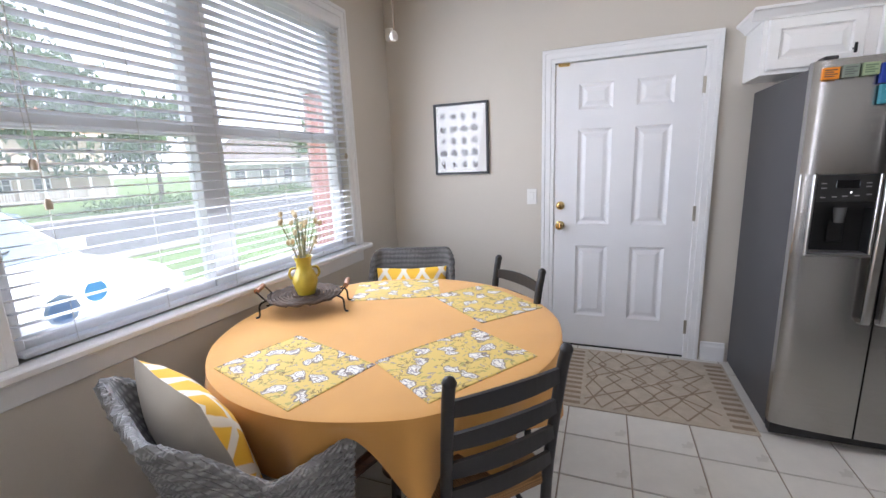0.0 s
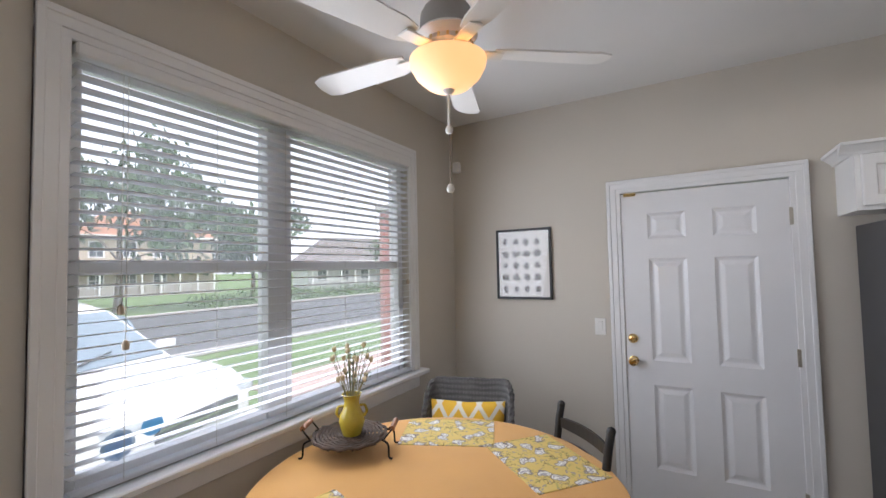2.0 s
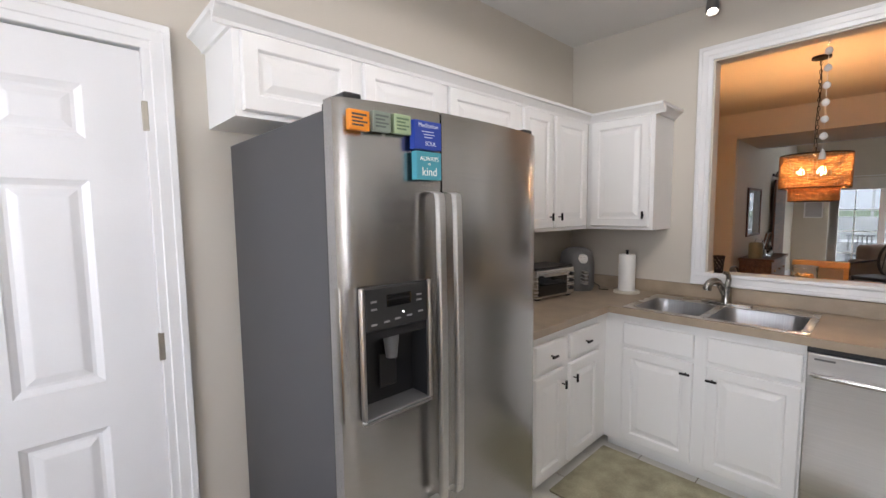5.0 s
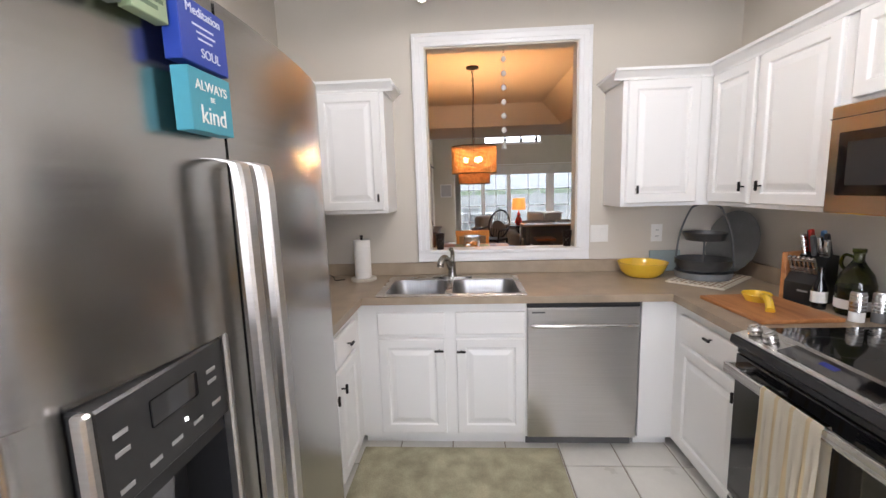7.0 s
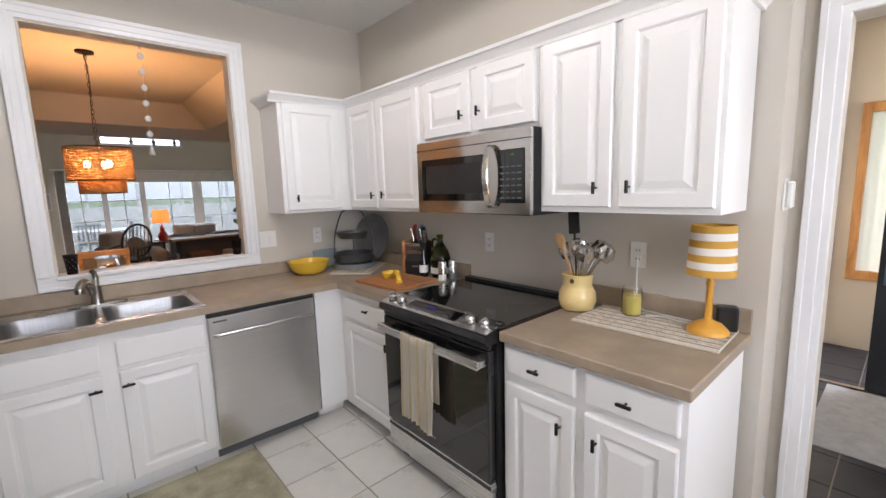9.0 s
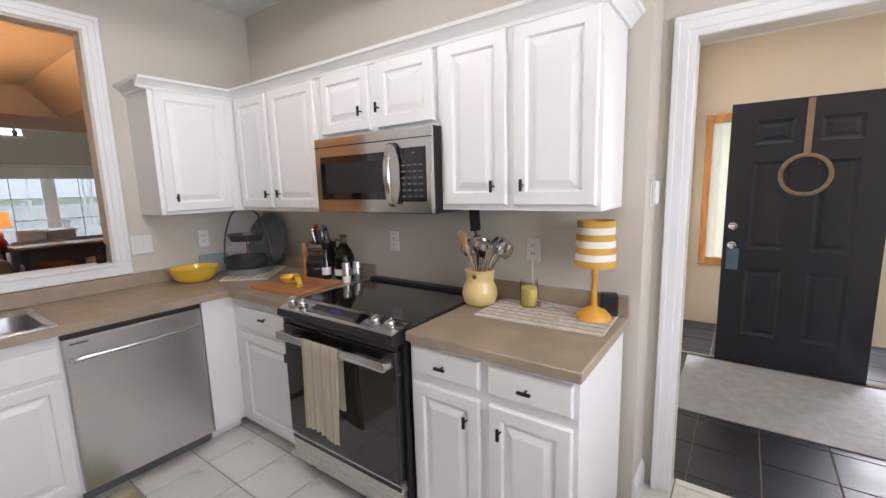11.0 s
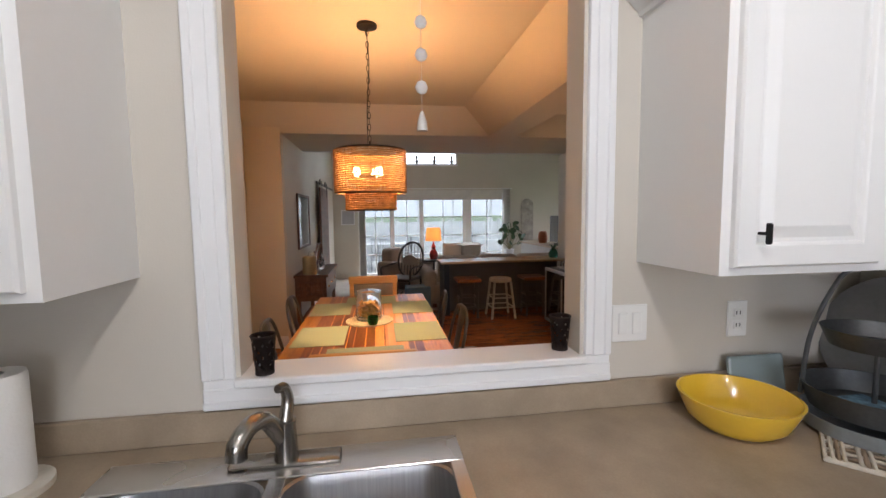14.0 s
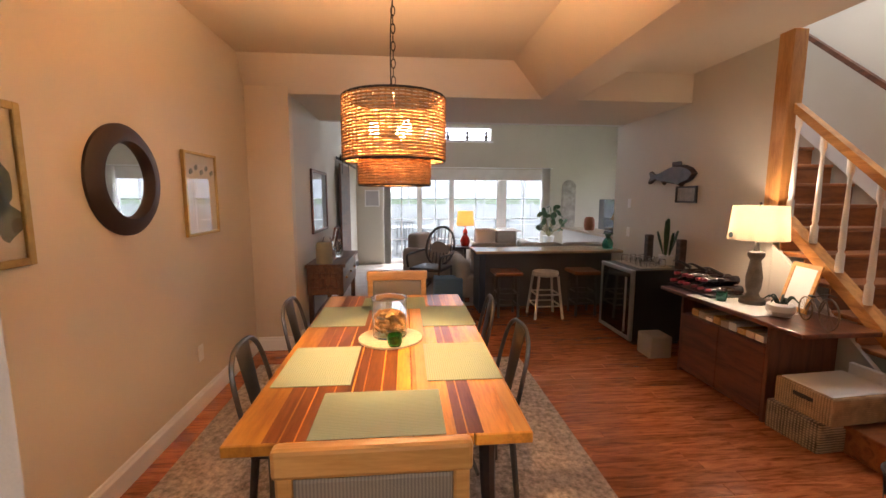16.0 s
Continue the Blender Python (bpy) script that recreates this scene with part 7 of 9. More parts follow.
rn = single("table_runner", boxes((-.30, .34, -.17, .17, 0, .003)), PAPERW, "cream paper mat under the lamp", "runner", (6.72, .24, .696), 4)
BOTT = pmat("dark_wine_glass", (.012, .006, .008), .08, var=.3, coat=.5)
BLAB = pmat("bottle_foil", (.22, .02, .03), .35, .4, var=.4)
rk = thing("wine_rack", "low wine rack heaped with dark bottles", "wine rack", (7.18, .17, .696))
part("frame", boxes((-.27, .27, -.16, -.15, 0, .02), (-.27, .27, .15, .16, 0, .02), (-.27, -.25, -.15, .15, 0, .02), (.25, .27, -.15, .15, 0, .02)), BLACKP, rk)
for j in range(2):
    for i in range(6 - j):
        m = Matrix.Translation((-.215 + .086 * i + .043 * j, -.14, .055 + .072 * j)) @ Matrix.Rotation(radians(-90), 4, "X") @ Matrix.Rotation(radians(4 * math.sin(i * 3 + j)), 4, "Y")
        b = part("bottle", lathe([(0, 0), (.036, 0), (.038, .01), (.038, .17), (.028, .21), (.015, .235), (.014, .30), (0, .302)], n=16), BOTT, rk, smooth=True, m=m)
        part("foil", lathe([(.0148, .25), (.0150, .30), (0, .303)], n=12), BLAB, b, m=m)
for k in range(3):
    part("rack_leaf", tube(curve3([(-.2 + .2 * k, 0, .17), (-.1 + .2 * k, .05, .215), (.02 + .2 * k, .02, .20)]), .016, 6, taper=.3), BLACKP, rk, smooth=True)
LST = pmat("weathered_grey_wood", (.10, .085, .07), .7, var=.35, scale=14, fine=80, bump=.25)
tl = thing("table_lamp", "lit table lamp with a cream drum shade and grey turned base", "table lamp", (6.745, .12, .70))
part("base", lathe([(0, 0), (.085, 0), (.085, .03), (.05, .05), (.038, .08), (.05, .12), (.055, .2), (.042, .28), (.035, .33), (.055, .36), (.055, .39), (.02, .40), (.014, .46), (0, .46)], n=24), LST, tl, smooth=True)


def lit_cloth(name, color, strength, base):
    m, nt, p = tree(name)
    v = coords(nt)
    n = put(nt, "ShaderNodeTexNoise", Scale=160.0, Detail=3.0)
    nt.links.new(v, n.inputs["Vector"])
    c = ramp(nt, n.outputs["Fac"], [(.3, shade(base, .9)), (.7, base)])
    nt.links.new(c, p.inputs["Base Color"])
    p.inputs["Roughness"].default_value = .9
    tr = nt.nodes.new("ShaderNodeBsdfTranslucent")
    nt.links.new(c, tr.inputs["Color"])
    mx = put(nt, "ShaderNodeMixShader", Fac=.55)
    out = nt.nodes["Material Output"]
    nt.links.new(p.outputs[0], mx.inputs[1])
    nt.links.new(tr.outputs[0], mx.inputs[2])
    nt.links.new(mx.outputs[0], out.inputs["Surface"])
    p.inputs["Emission Color"].default_value = (*color, 1)
    p.inputs["Emission Strength"].default_value = strength
    return m


SHADE = lit_cloth("lit_lampshade", (1, .62, .26), .0, (.74, .66, .54))
part("shade", lathe([(.192, .485), (.172, .735), (.169, .735), (.189, .485), (.192, .485)], n=40), SHADE, tl, "cream fabric drum shade", True)
part("bulb", lathe([(0, -.03), (.025, -.02), (.03, .0), (.02, .03), (0, .035)], (0, 0, .61), 14), glow("lamp_bulb", (1, .75, .4), 14), tl, smooth=True)
part("harp", tube([(0, 0, .46), (.05, 0, .52), (.06, 0, .62), (.04, 0, .71), (0, 0, .742)], .003, 6), BRASS, tl)
part("finial", lathe([(0, 0), (.01, .004), (.006, .018), (0, .02)], (0, 0, .742), 10), BLACK, tl)
part("shell_tag", lathe([(0, 0), (.02, 0), (.02, .004), (0, .004)], n=14), pmat("blue_shell", (.2, .34, .42), .4), tl, m=Matrix.Translation((.03, .192, .520)) @ Matrix.Rotation(radians(-90), 4, "X"))
lamp("table_lamp_lamp", "POINT", pose(6.745, .12, 1.32), 8.5, (1.0, .78, .54), .05)
pf = thing("leaning_photo", "wooden photo frame leaning behind the lamp", "photo frame", (6.55, -.02, .70), 168)
part("frame", boxes((-.14, -.11, -.012, 0, 0, .34), (.11, .14, -.012, 0, 0, .34), (-.11, .11, -.012, 0, 0, .03), (-.11, .11, -.012, 0, .31, .34)), CHAIRW, pf, m=Matrix.Rotation(radians(-14), 4, "X"))
part("photo", boxes((-.11, .11, -.006, 0, .03, .31)), PAPERW, pf, m=Matrix.Rotation(radians(-14), 4, "X"))
vt = thing("green_votive", "green glass votive on the sideboard", "votive", (6.83, .30, .70))
part("cup", lathe([(0, 0), (.032, 0), (.04, .03), (.038, .07), (.034, .07), (.03, .02), (0, .01)], n=20), glass("sea_glass", (.12, .5, .38), .05), vt, smooth=True)
wp = thing("white_pot", "round white pot with a dark plant", "plant pot", (6.42, .20, .70))
part("pot", lathe([(0, 0), (.06, 0), (.085, .035), (.08, .075), (.06, .09), (.055, .085), (0, .07)], n=26), TRIM, wp, smooth=True)
for k in range(7):
    a = k * .9
    part("leaf", tube(curve3([(.02 * math.cos(a), .02 * math.sin(a), .08), (.06 * math.cos(a), .06 * math.sin(a), .13), (.10 * math.cos(a), .10 * math.sin(a), .10)]), .010, 6, taper=.3), pmat("dark_leaf", (.03, .05, .03), .5), wp, smooth=True)
bk = thing("model_bicycle", "small wire model bicycle on the sideboard", "ornament", (6.20, .17, .698), 160)
WIRE = pmat("aged_wire", (.22, .17, .12), .5, .7)
for x, r in ((-.12, .075), (.12, .095)):
    part("wheel", tube([(x + r * math.cos(2 * math.pi * k / 28), 0, r + .004 + r * math.sin(2 * math.pi * k / 28)) for k in range(28)], .005, 6, closed=True), WIRE, bk, smooth=True)
    for k in range(6):
        a = math.pi * k / 6
        part("spoke", tube([(x - r * math.cos(a), 0, r + .004 - r * math.sin(a)), (x + r * math.cos(a), 0, r + .004 + r * math.sin(a))], .0012, 4), WIRE, bk)
part("frame", tube(curve3([(-.12, 0, .08), (-.06, 0, .15), (.02, 0, .09), (.08, 0, .17), (.12, 0, .10)]), .005, 6), WIRE, bk, smooth=True)
part("handlebar", tube(curve3([(.08, -.05, .20), (.09, 0, .215), (.08, .05, .20)]), .004, 6), WIRE, bk)
part("saddle", boxes((-.09, -.04, -.014, .014, .165, .178), bevel=.005), BLACKP, bk)
BASK = weave("banana_leaf_basket", (.46, .32, .17), 20, 26, .85, .5)
BASKD = weave("dark_rope_basket", (.34, .27, .19), 16, 20, .85, .25)
bs = thing("storage_basket", "dark chunky woven basket on the floor", "basket", (6.12, .15, 0), 4)
part("body", boxes((-.17, .17, -.20, .22, 0, .19), bevel=.015, segs=2), BASKD, bs)
bs2 = thing("lidded_basket", "pale rectangular woven basket on the dark one", "basket", (6.08, .10, .191), 4)
part("body", boxes((-.17, .18, -.25, .25, 0, .17), bevel=.012, segs=2), BASK, bs2)
# black plate imitates the shade in a hand slot; the side is solid
part("slot_shade_plate", boxes((-.06, .06, .249, .252, .10, .125)), BLACKP, bs2)
part("cloth_top", boxes((-.15, .16, -.23, .23, .165, .178), bevel=.006), PAPERW, bs2, "pale cloth lining")
wb = single("waste_bin", boxes((-.11, .11, -.11, .11, 0, .21), bevel=.012), pmat("grey_bin", (.30, .28, .25), .7), "small grey bin beside the wine cooler", "bin", (7.52, .38, 0))

# stairs: treads, risers, strings, rail
stw = thing("staircase", "oak staircase with white balusters rising along the wall", "staircase", (5.6, DS, 0))


def nose(k):
    return 6.04 + (.18 * k - .55) / .875 - 5.6


for k in range(1, 14):
    x = nose(k)
    part("tread", boxes((x - .02, x + .23, -1.06, -.03, .18 * k - .03, .18 * k), bevel=.006), TREAD, stw)
    part("riser", boxes((x, x + .012, -1.06, -.03, .18 * (k - 1), .18 * k - .03)), TREAD, stw)


def sloped(x0, x1, dz0, dz1, y0, y1):
    z = lambda x: .62 + (x - 6.04) * .875
    bm = bmesh.new()
    v = [bm.verts.new((x - 5.6, yv, z(x) + d)) for yv in (y0, y1) for x, d in ((x0, dz0), (x1, dz0), (x1, dz1), (x0, dz1))]
    for f in ((0, 1, 2, 3), (7, 6, 5, 4), (0, 4, 5, 1), (1, 5, 6, 2), (2, 6, 7, 3), (3, 7, 4, 0)):
        bm.faces.new([v[i] for i in f])
    bmesh.ops.recalc_face_normals(bm, faces=bm.faces)
    return bm


part("oak_string", sloped(5.45, 6.87, -.02, .05, -.03, .03), OAKX, stw)
part("string_cap", sloped(5.45, 6.87, .05, .085, -.05, .045), OAKX, stw)
part("handrail", sloped(5.50, 6.80, .83, .90, -.03, .03), OAKX, stw)
part("wall_rail", sloped(5.6, 8.4, .86, .91, -1.03, -.99), WALNUT, stw)
part("white_wall_string", sloped(5.5, 8.0, -.05, .12, -1.075, -1.06), TRIM, stw)
for x in (5.78, 5.98, 6.18, 6.375, 6.575, 6.78):
    z0 = .62 + (x - 6.04) * .875 + .085
    part("baluster", lathe([(.024, 0), (.024, .12), (.014, .14), (.020, .17), (.016, .4), (.011, .62), (.014, .64), (.022, .66), (.022, .75)], (x - 5.6, 0, z0), 12), TRIM, stw, smooth=True)
part("newel_post", boxes((1.23, 1.36, -.06, .055, 1.25, 2.72), bevel=.004), OAK, stw, "full-height oak post")
part("landing_step", boxes((-.6, .40, -.9, .32, 0, .15), bevel=.003), TREAD, stw)
part("landing_tread", boxes((-.62, .42, -.9, .34, .15, .18), bevel=.008, segs=2), TREAD, stw)
bm = bmesh.new()
vv = [bm.verts.new((x, y, z)) for y in (-.04, -.005) for x, z in ((.30, .18), (.30, .27), (1.30, 1.25 - .12), (1.30, 0), (.42, 0))]
bm.faces.new(vv[:5]), bm.faces.new(vv[5:][::-1])
for i in range(5):
    bm.faces.new((vv[i], vv[(i + 1) % 5], vv[5 + (i + 1) % 5], vv[5 + i]))
bmesh.ops.recalc_face_normals(bm, faces=bm.faces)
part("side_wall", bm, WALL_L, stw)
part("panel_cap", boxes((.42, .62, -.004, .03, .30, .44), bevel=.006), TRIM, stw)

# fish, small frame, switch on the wall
fs = thing("fish_plaque", "dark carved wooden fish on the wall", "wall decoration", (8.22, DS + .002, 1.72))
FISHM = pmat("fish_brown", (.085, .055, .045), .55, var=.5, scale=14, fine=90, bump=.3)
bm = bmesh.new()
prof = [(0, .02), (.06, .10), (.16, .15), (.30, .165), (.42, .13), (.54, .07), (.62, .045), (.70, .11), (.73, .10), (.70, .0), (.74, -.10), (.70, -.10), (.62, -.035), (.50, -.08), (.47, -.13), (.44, -.09), (.30, -.12), (.20, -.17), (.17, -.12), (.06, -.07)]
prof = [(x * 1.10 - .41, z * .72) for x, z in prof]
A, B = [bm.verts.new((x, .004, z)) for x, z in prof], [bm.verts.new((x * .93, .045, z * .8)) for x, z in prof]
bm.faces.new(A), bm.faces.new(B[::-1])
for i in range(len(prof)):
    bm.faces.new((A[i], A[(i + 1) % len(prof)], B[(i + 1) % len(prof)], B[i]))
bmesh.ops.recalc_face_normals(bm, faces=bm.faces)
part("body", bm, FISHM, fs)
part("dorsal_fin", boxes((-.18, -.02, .01, .03, .105, .15), bevel=.01), FISHM, fs)
wall_frame(-.16, .16, 0, .17, BLACKP, "small dark-framed sign under the fish", pmat("grey_sign", (.25, .23, .2), .6, var=.2, scale=30), turn=180)[0].matrix_basis = pose(8.11, DS + .002, 1.44, 0, 0, 180)
switch_plate((9.05, DS + .001, 1.42), 180, 1, "thermostat", "white square wall thermostat")
switch_plate((9.05, DS + .001, 1.05), 180)
sk = thing("snake_plant", "snake plant in a white pot on the cooler", "plant", (8.0, .0, .79))
part("pot", lathe([(0, 0), (.06, 0), (.075, .10), (.068, .10), (0, .09)], n=22), TRIM, sk, smooth=True)
LEAF = pmat("leaf_green", (.035, .09, .03), .5, var=.4, scale=14)
for k in range(9):
    a, h = k * 2.4, .22 + .18 * rd.random()
    bm = bmesh.new()
    rows = []
    for i in range(7):
        u = i / 6
        w = .020 * math.sin(math.pi * (.15 + .85 * (1 - u)) ** .8) + .001
        ox, oy = (.03 + .09 * u * (k % 3) / 2) * math.cos(a), (.03 + .09 * u * (k % 3) / 2) * math.sin(a)
        rows.append([bm.verts.new((ox - w * math.sin(a), oy + w * math.cos(a), .08 + h * u)), bm.verts.new((ox + w * math.sin(a), oy - w * math.cos(a), .08 + h * u))])
    for p, q in zip(rows, rows[1:]):
        bm.faces.new((p[0], p[1], q[1], q[0]))
    bmesh.ops.solidify(bm, geom=bm.faces[:], thickness=.003)
    part("leaf", bm, LEAF, sk)
for x in (8.36, 7.80):
    cc = thing("carved_candlestick", "dark carved square candle stand", "candle holder", (x, -.02, .776), group="candle stands by the plant")
    part("column", boxes((-.035, .035, -.035, .035, 0, .30), bevel=.004), FISHM, cc)
    # black plates on the solid column imitate the shade inside carved openings
    for j in range(4):
        part("cutout_shade_plate", boxes((-.018, .018, .0352, .037, .03 + .065 * j, .07 + .065 * j)), BLACKP, cc)

# ---- bar and stools ----
NAVY = pmat("navy_paint", (.022, .032, .052), .5, var=.1)
br = thing("breakfast_bar", "navy bar counter with a pale wooden top", "bar counter", (9.05, -.10, 0))
part("top", boxes((0, .50, 0, 1.95, .775, .81), bevel=.006), wood("bar_top_oak", (.40, .26, .14), (.60, .44, .27), 3, "Y", .25, .3), br)
part("front", boxes((.32, .48, .0, 1.88, 0, .775)), pmat("bar_front", (.13, .12, .115), .6, var=.1), br)
part("end_panel", boxes((.02, .48, 1.82, 1.90, 0, .774), bevel=.003), NAVY, br)
CANE = pmat("white_rattan", (.60, .57, .50), .6, var=.12, scale=20)


def stool(at, round_seat, mat, seat_mat):
    s = thing("bar_stool", "white rattan stool with a round cane seat" if round_seat else "dark metal stool with a brown wooden seat", "stool", at, group="stools at the bar")
    if round_seat:
        part("seat", lathe([(0, .52), (.15, .52), (.165, .545), (.155, .575), (0, .585)], n=26), seat_mat, s, smooth=True)
    else:
        part("seat", boxes((-.175, .175, -.175, .175, .53, .575), bevel=.012, segs=2), seat_mat, s)
    sp = 1.45 if round_seat else 1.05
    for x in (-.12, .12):
        for y in (-.12, .12):
            part("leg", tube([(x, y, .53), (x * sp, y * sp, 0)], .017, 8), mat, s, smooth=True)
    for z in (.16, .30):
        k = .12 * (1 + (sp - 1) * (1 - z / .53))
        for q in ([(-k, -k, z), (k, -k, z)], [(-k, k, z), (k, k, z)], [(-k, -k, z), (-k, k, z)], [(k, -k, z), (k, k, z)]):
            part("rung", tube(q, .010, 6), mat, s)
    return s


stool((8.98, 1.47, 0), False, GUN, TREAD)
stool((8.90, .99, 0), True, CANE, CANE)
stool((8.98, .47, 0), False, GUN, TREAD)
gp = thing("green_vase", "green glass vase with a small plant on the bar", "vase", (9.25, .02, .812))
part("body", lathe([(0, 0), (.06, 0), (.075, .06), (.05, .12), (.035, .14), (.03, .14), (0, .1)], n=20), glass("bottle_green", (.05, .3, .2), .05), gp, smooth=True)
for k in range(8):
    a = k * .8
    part("leaf", tube(curve3([(0, 0, .12), (.04 * math.cos(a), .04 * math.sin(a), .19), (.07 * math.cos(a), .07 * math.sin(a), .20)]), .012, 6, taper=.3), LEAF, gp)

# ---- living room ----
SOFA = pmat("taupe_upholstery", (.36, .31, .26), .9, var=.07, scale=8, fine=260, bump=.3)


def sofa(at, turn, w, label, name="sofa", seats=3, mat=SOFA):
    s = thing(name, label, "sofa" if seats > 1 else "armchair", at, turn)
    part("base", boxes((-w / 2, w / 2, -.42, .42, .06, .38), bevel=.04, segs=3), mat, s, smooth=True)
    for q in (-1, 1):
        part("arm", boxes((q * w / 2 - .10, q * w / 2 + .10, -.42, .44, .08, .60), bevel=.07, segs=3), mat, s, smooth=True)
        for y in (-.36, .36):
            part("foot", boxes((q * (w / 2 - .06) - .03, q * (w / 2 - .06) + .03, y - .03, y + .03, 0, .08)), WALNUT, s)
    cw = (w - .24) / seats
    for k in range(seats):
        x = -w / 2 + .12 + cw * k
        part("seat_cushion", boxes((x + .005, x + cw - .005, -.20, .45, .36, .50), bevel=.04, segs=3), mat, s, smooth=True)
        part("back_cushion", boxes((x + .005, x + cw - .005, -.44, -.20, .42, .84), bevel=.07, segs=3), mat, s, smooth=True)
    return s


sofa((10.05, .80, 0), -90, 2.25, "taupe upholstered sofa behind the bar")
THROW = stripes("striped_throw", [(0, (.62, .58, .50)), (.35, (.60, .55, .47)), (.4, (.25, .16, .13)), (.55, (.30, .2, .16)), (.6, (.62, .58, .5)), (1, (.58, .53, .46))], "X", 2.2, .9)
ls = sofa((12.3, .83, 0), 90, 1.15, "taupe loveseat with a striped throw", "loveseat", 2)
single("throw_blanket", boxes((-.36, .16, -.22, .25, 0, .02), bevel=.01), THROW, "cream throw with brown stripes over the loveseat", "blanket", (12.02, .80, .835), 12)
single("accent_pillow", pillow(.42, .42, .14, 5), CUSHC, "cream cushion on the loveseat", "pillow", (12.05, 1.15, .66), 90, smooth=True)
rc = sofa((11.45, 2.20, 0), 150, .80, "taupe recliner armchair with a puffy back", "armchair", 1, pmat("taupe_recliner", (.30, .24, .19), .9, var=.08, fine=240, bump=.3))
DKW = pmat("dark_bentwood", (.028, .017, .012), .4, var=.2)
rk2 = thing("rocking_chair", "dark bentwood rocking chair with an oval caned back", "rocking chair", (10.15, 2.35, 0), 60)
part("back_hoop", tube([(.24 * math.cos(t), -.22 - .20 * (.5 + .5 * math.sin(t)), .72 + .30 * math.sin(t)) for t in [2 * math.pi * k / 28 for k in range(28)]], .02, 8, closed=True), DKW, rk2, smooth=True)
for k in range(7):
    x = -.18 + .06 * k
    h = .30 * math.sqrt(max(0, 1 - (x / .24) ** 2))
    part("back_spindle", tube([(x, -.31 + .1 * h, .72 - h), (x, -.31 - .1 * h - .06, .72 + h)], .008, 6), DKW, rk2)
part("back_panel", lathe([(0, 0), (.15, 0), (.15, .01), (0, .01)], n=24), SOFA, rk2, m=Matrix.Translation((0, -.30, .66)) @ Matrix.Rotation(radians(72), 4, "X"))
part("seat", boxes((-.25, .25, -.25, .25, .40, .45), bevel=.02, segs=2), DKW, rk2)
for s in (-1, 1):
    part("arm", tube(curve3([(s * .25, -.28, .66), (s * .30, 0, .64), (s * .28, .25, .62), (s * .26, .26, .45)]), .018, 8), DKW, rk2, smooth=True)
    part("rocker", tube(curve3([(s * .24, -.45, .09), (s * .24, -.2, .025), (s * .24, .1, .02), (s * .24, .42, .09)]), .018, 8), DKW, rk2, smooth=True)
    for y in (-.22, .22):
        part("leg", tube([(s * .23, y, .42), (s * .24, y * 1.05, .03)], .017, 8), DKW, rk2)
single("blue_cooler", boxes((-.15, .15, -.2, .2, 0, .36), bevel=.02, segs=2), pmat("blue_fabric", (.12, .22, .32), .8), "pale blue fabric ottoman beside the sofa", "ottoman", (9.72, 2.14, 0))
et = thing("end_table", "round dark end table between the chairs", "side table", (11.55, 1.63, 0))
part("top", lathe([(0, .56), (.26, .56), (.27, .575), (.26, .59), (0, .59)], n=28), DKW, et, smooth=True)
part("post", lathe([(.03, .02), (.025, .56)], n=12), DKW, et)
part("foot", lathe([(0, 0), (.18, 0), (.17, .025), (0, .03)], n=24), DKW, et)
rl = thing("red_lamp", "red gourd lamp with a glowing orange shade", "table lamp", (11.55, 1.63, .591))
part("body", lathe([(0, 0), (.07, 0), (.075, .02), (.095, .09), (.07, .16), (.035, .21), (.05, .25), (.03, .30), (.012, .32), (.012, .40), (0, .40)], n=26), pmat("red_glaze", (.42, .02, .015), .2, var=.1, coat=.4), rl, smooth=True)
part("shade", lathe([(.165, .38), (.14, .645), (.137, .645), (.162, .38), (.165, .38)], n=32), lit_cloth("lit_orange_shade", (1, .45, .14), .45, (.8, .5, .2)), rl, "glowing orange shade", True)
part("bulb", lathe([(0, -.03), (.022, -.02), (.026, 0), (.018, .03), (0, .03)], (0, 0, .50), 12), glow("red_lamp_bulb", (1, .7, .35), 20), rl, smooth=True)
lamp("red_lamp_lamp", "POINT", pose(11.55, 1.63, 1.12), 1.3, WARM, .05)

# buffet along the north living wall, with frames and a lantern
bf = thing("buffet", "carved dark wooden buffet with drawers", "buffet", (8.30, 3.40, 0))
BFW = wood("old_brown_wood", (.07, .028, .014), (.18, .085, .042), 3, "X", .45, .1)
part("top", boxes((-.03, 1.15, -.03, .385, .755, .79), bevel=.006), BFW, bf)
part("body", boxes((0, 1.12, 0, .375, .46, .755)), BFW, bf)
for k in range(3):
    d = part("drawer", nested(.34, .19, [(0, .004), (.02, 0), (.03, .006), (.05, .002)], .015, at=(.03 + .36 * k, .52)), BFW, bf)
    part("knob", lathe([(0, 0), (.014, 0), (.012, .018), (0, .02)], n=12), BRASS, d, m=Matrix.Translation((.20 + .36 * k, .0, .615)) @ Matrix.Rotation(radians(90), 4, "X"))
part("lattice_end", boxes(*[(-.006, .0, .06 + .06 * k, .075 + .06 * k, .52, .70) for k in range(5)], *[(-.007, -.001, .04, .34, .53 + .05 * k, .54 + .05 * k) for k in range(4)]), WALNUT, bf)
for x in (.02, 1.06):
    for y in (.01, .32):
        part("leg", boxes((x, x + .05, y, y + .05, 0, .46), bevel=.004), BFW, bf)
part("shelf", boxes((.03, 1.10, .03, .36, .16, .185)), BFW, bf)
ln = thing("glass_lantern", "glass lantern on the buffet", "lantern", (8.55, 3.60, .791))
part("globe", lathe([(.05, .02), (.075, .10), (.06, .2), (.035, .27), (.033, .27), (.058, .2), (.072, .1), (.048, .02)], n=22), glass("lantern_glass"), ln, smooth=True)
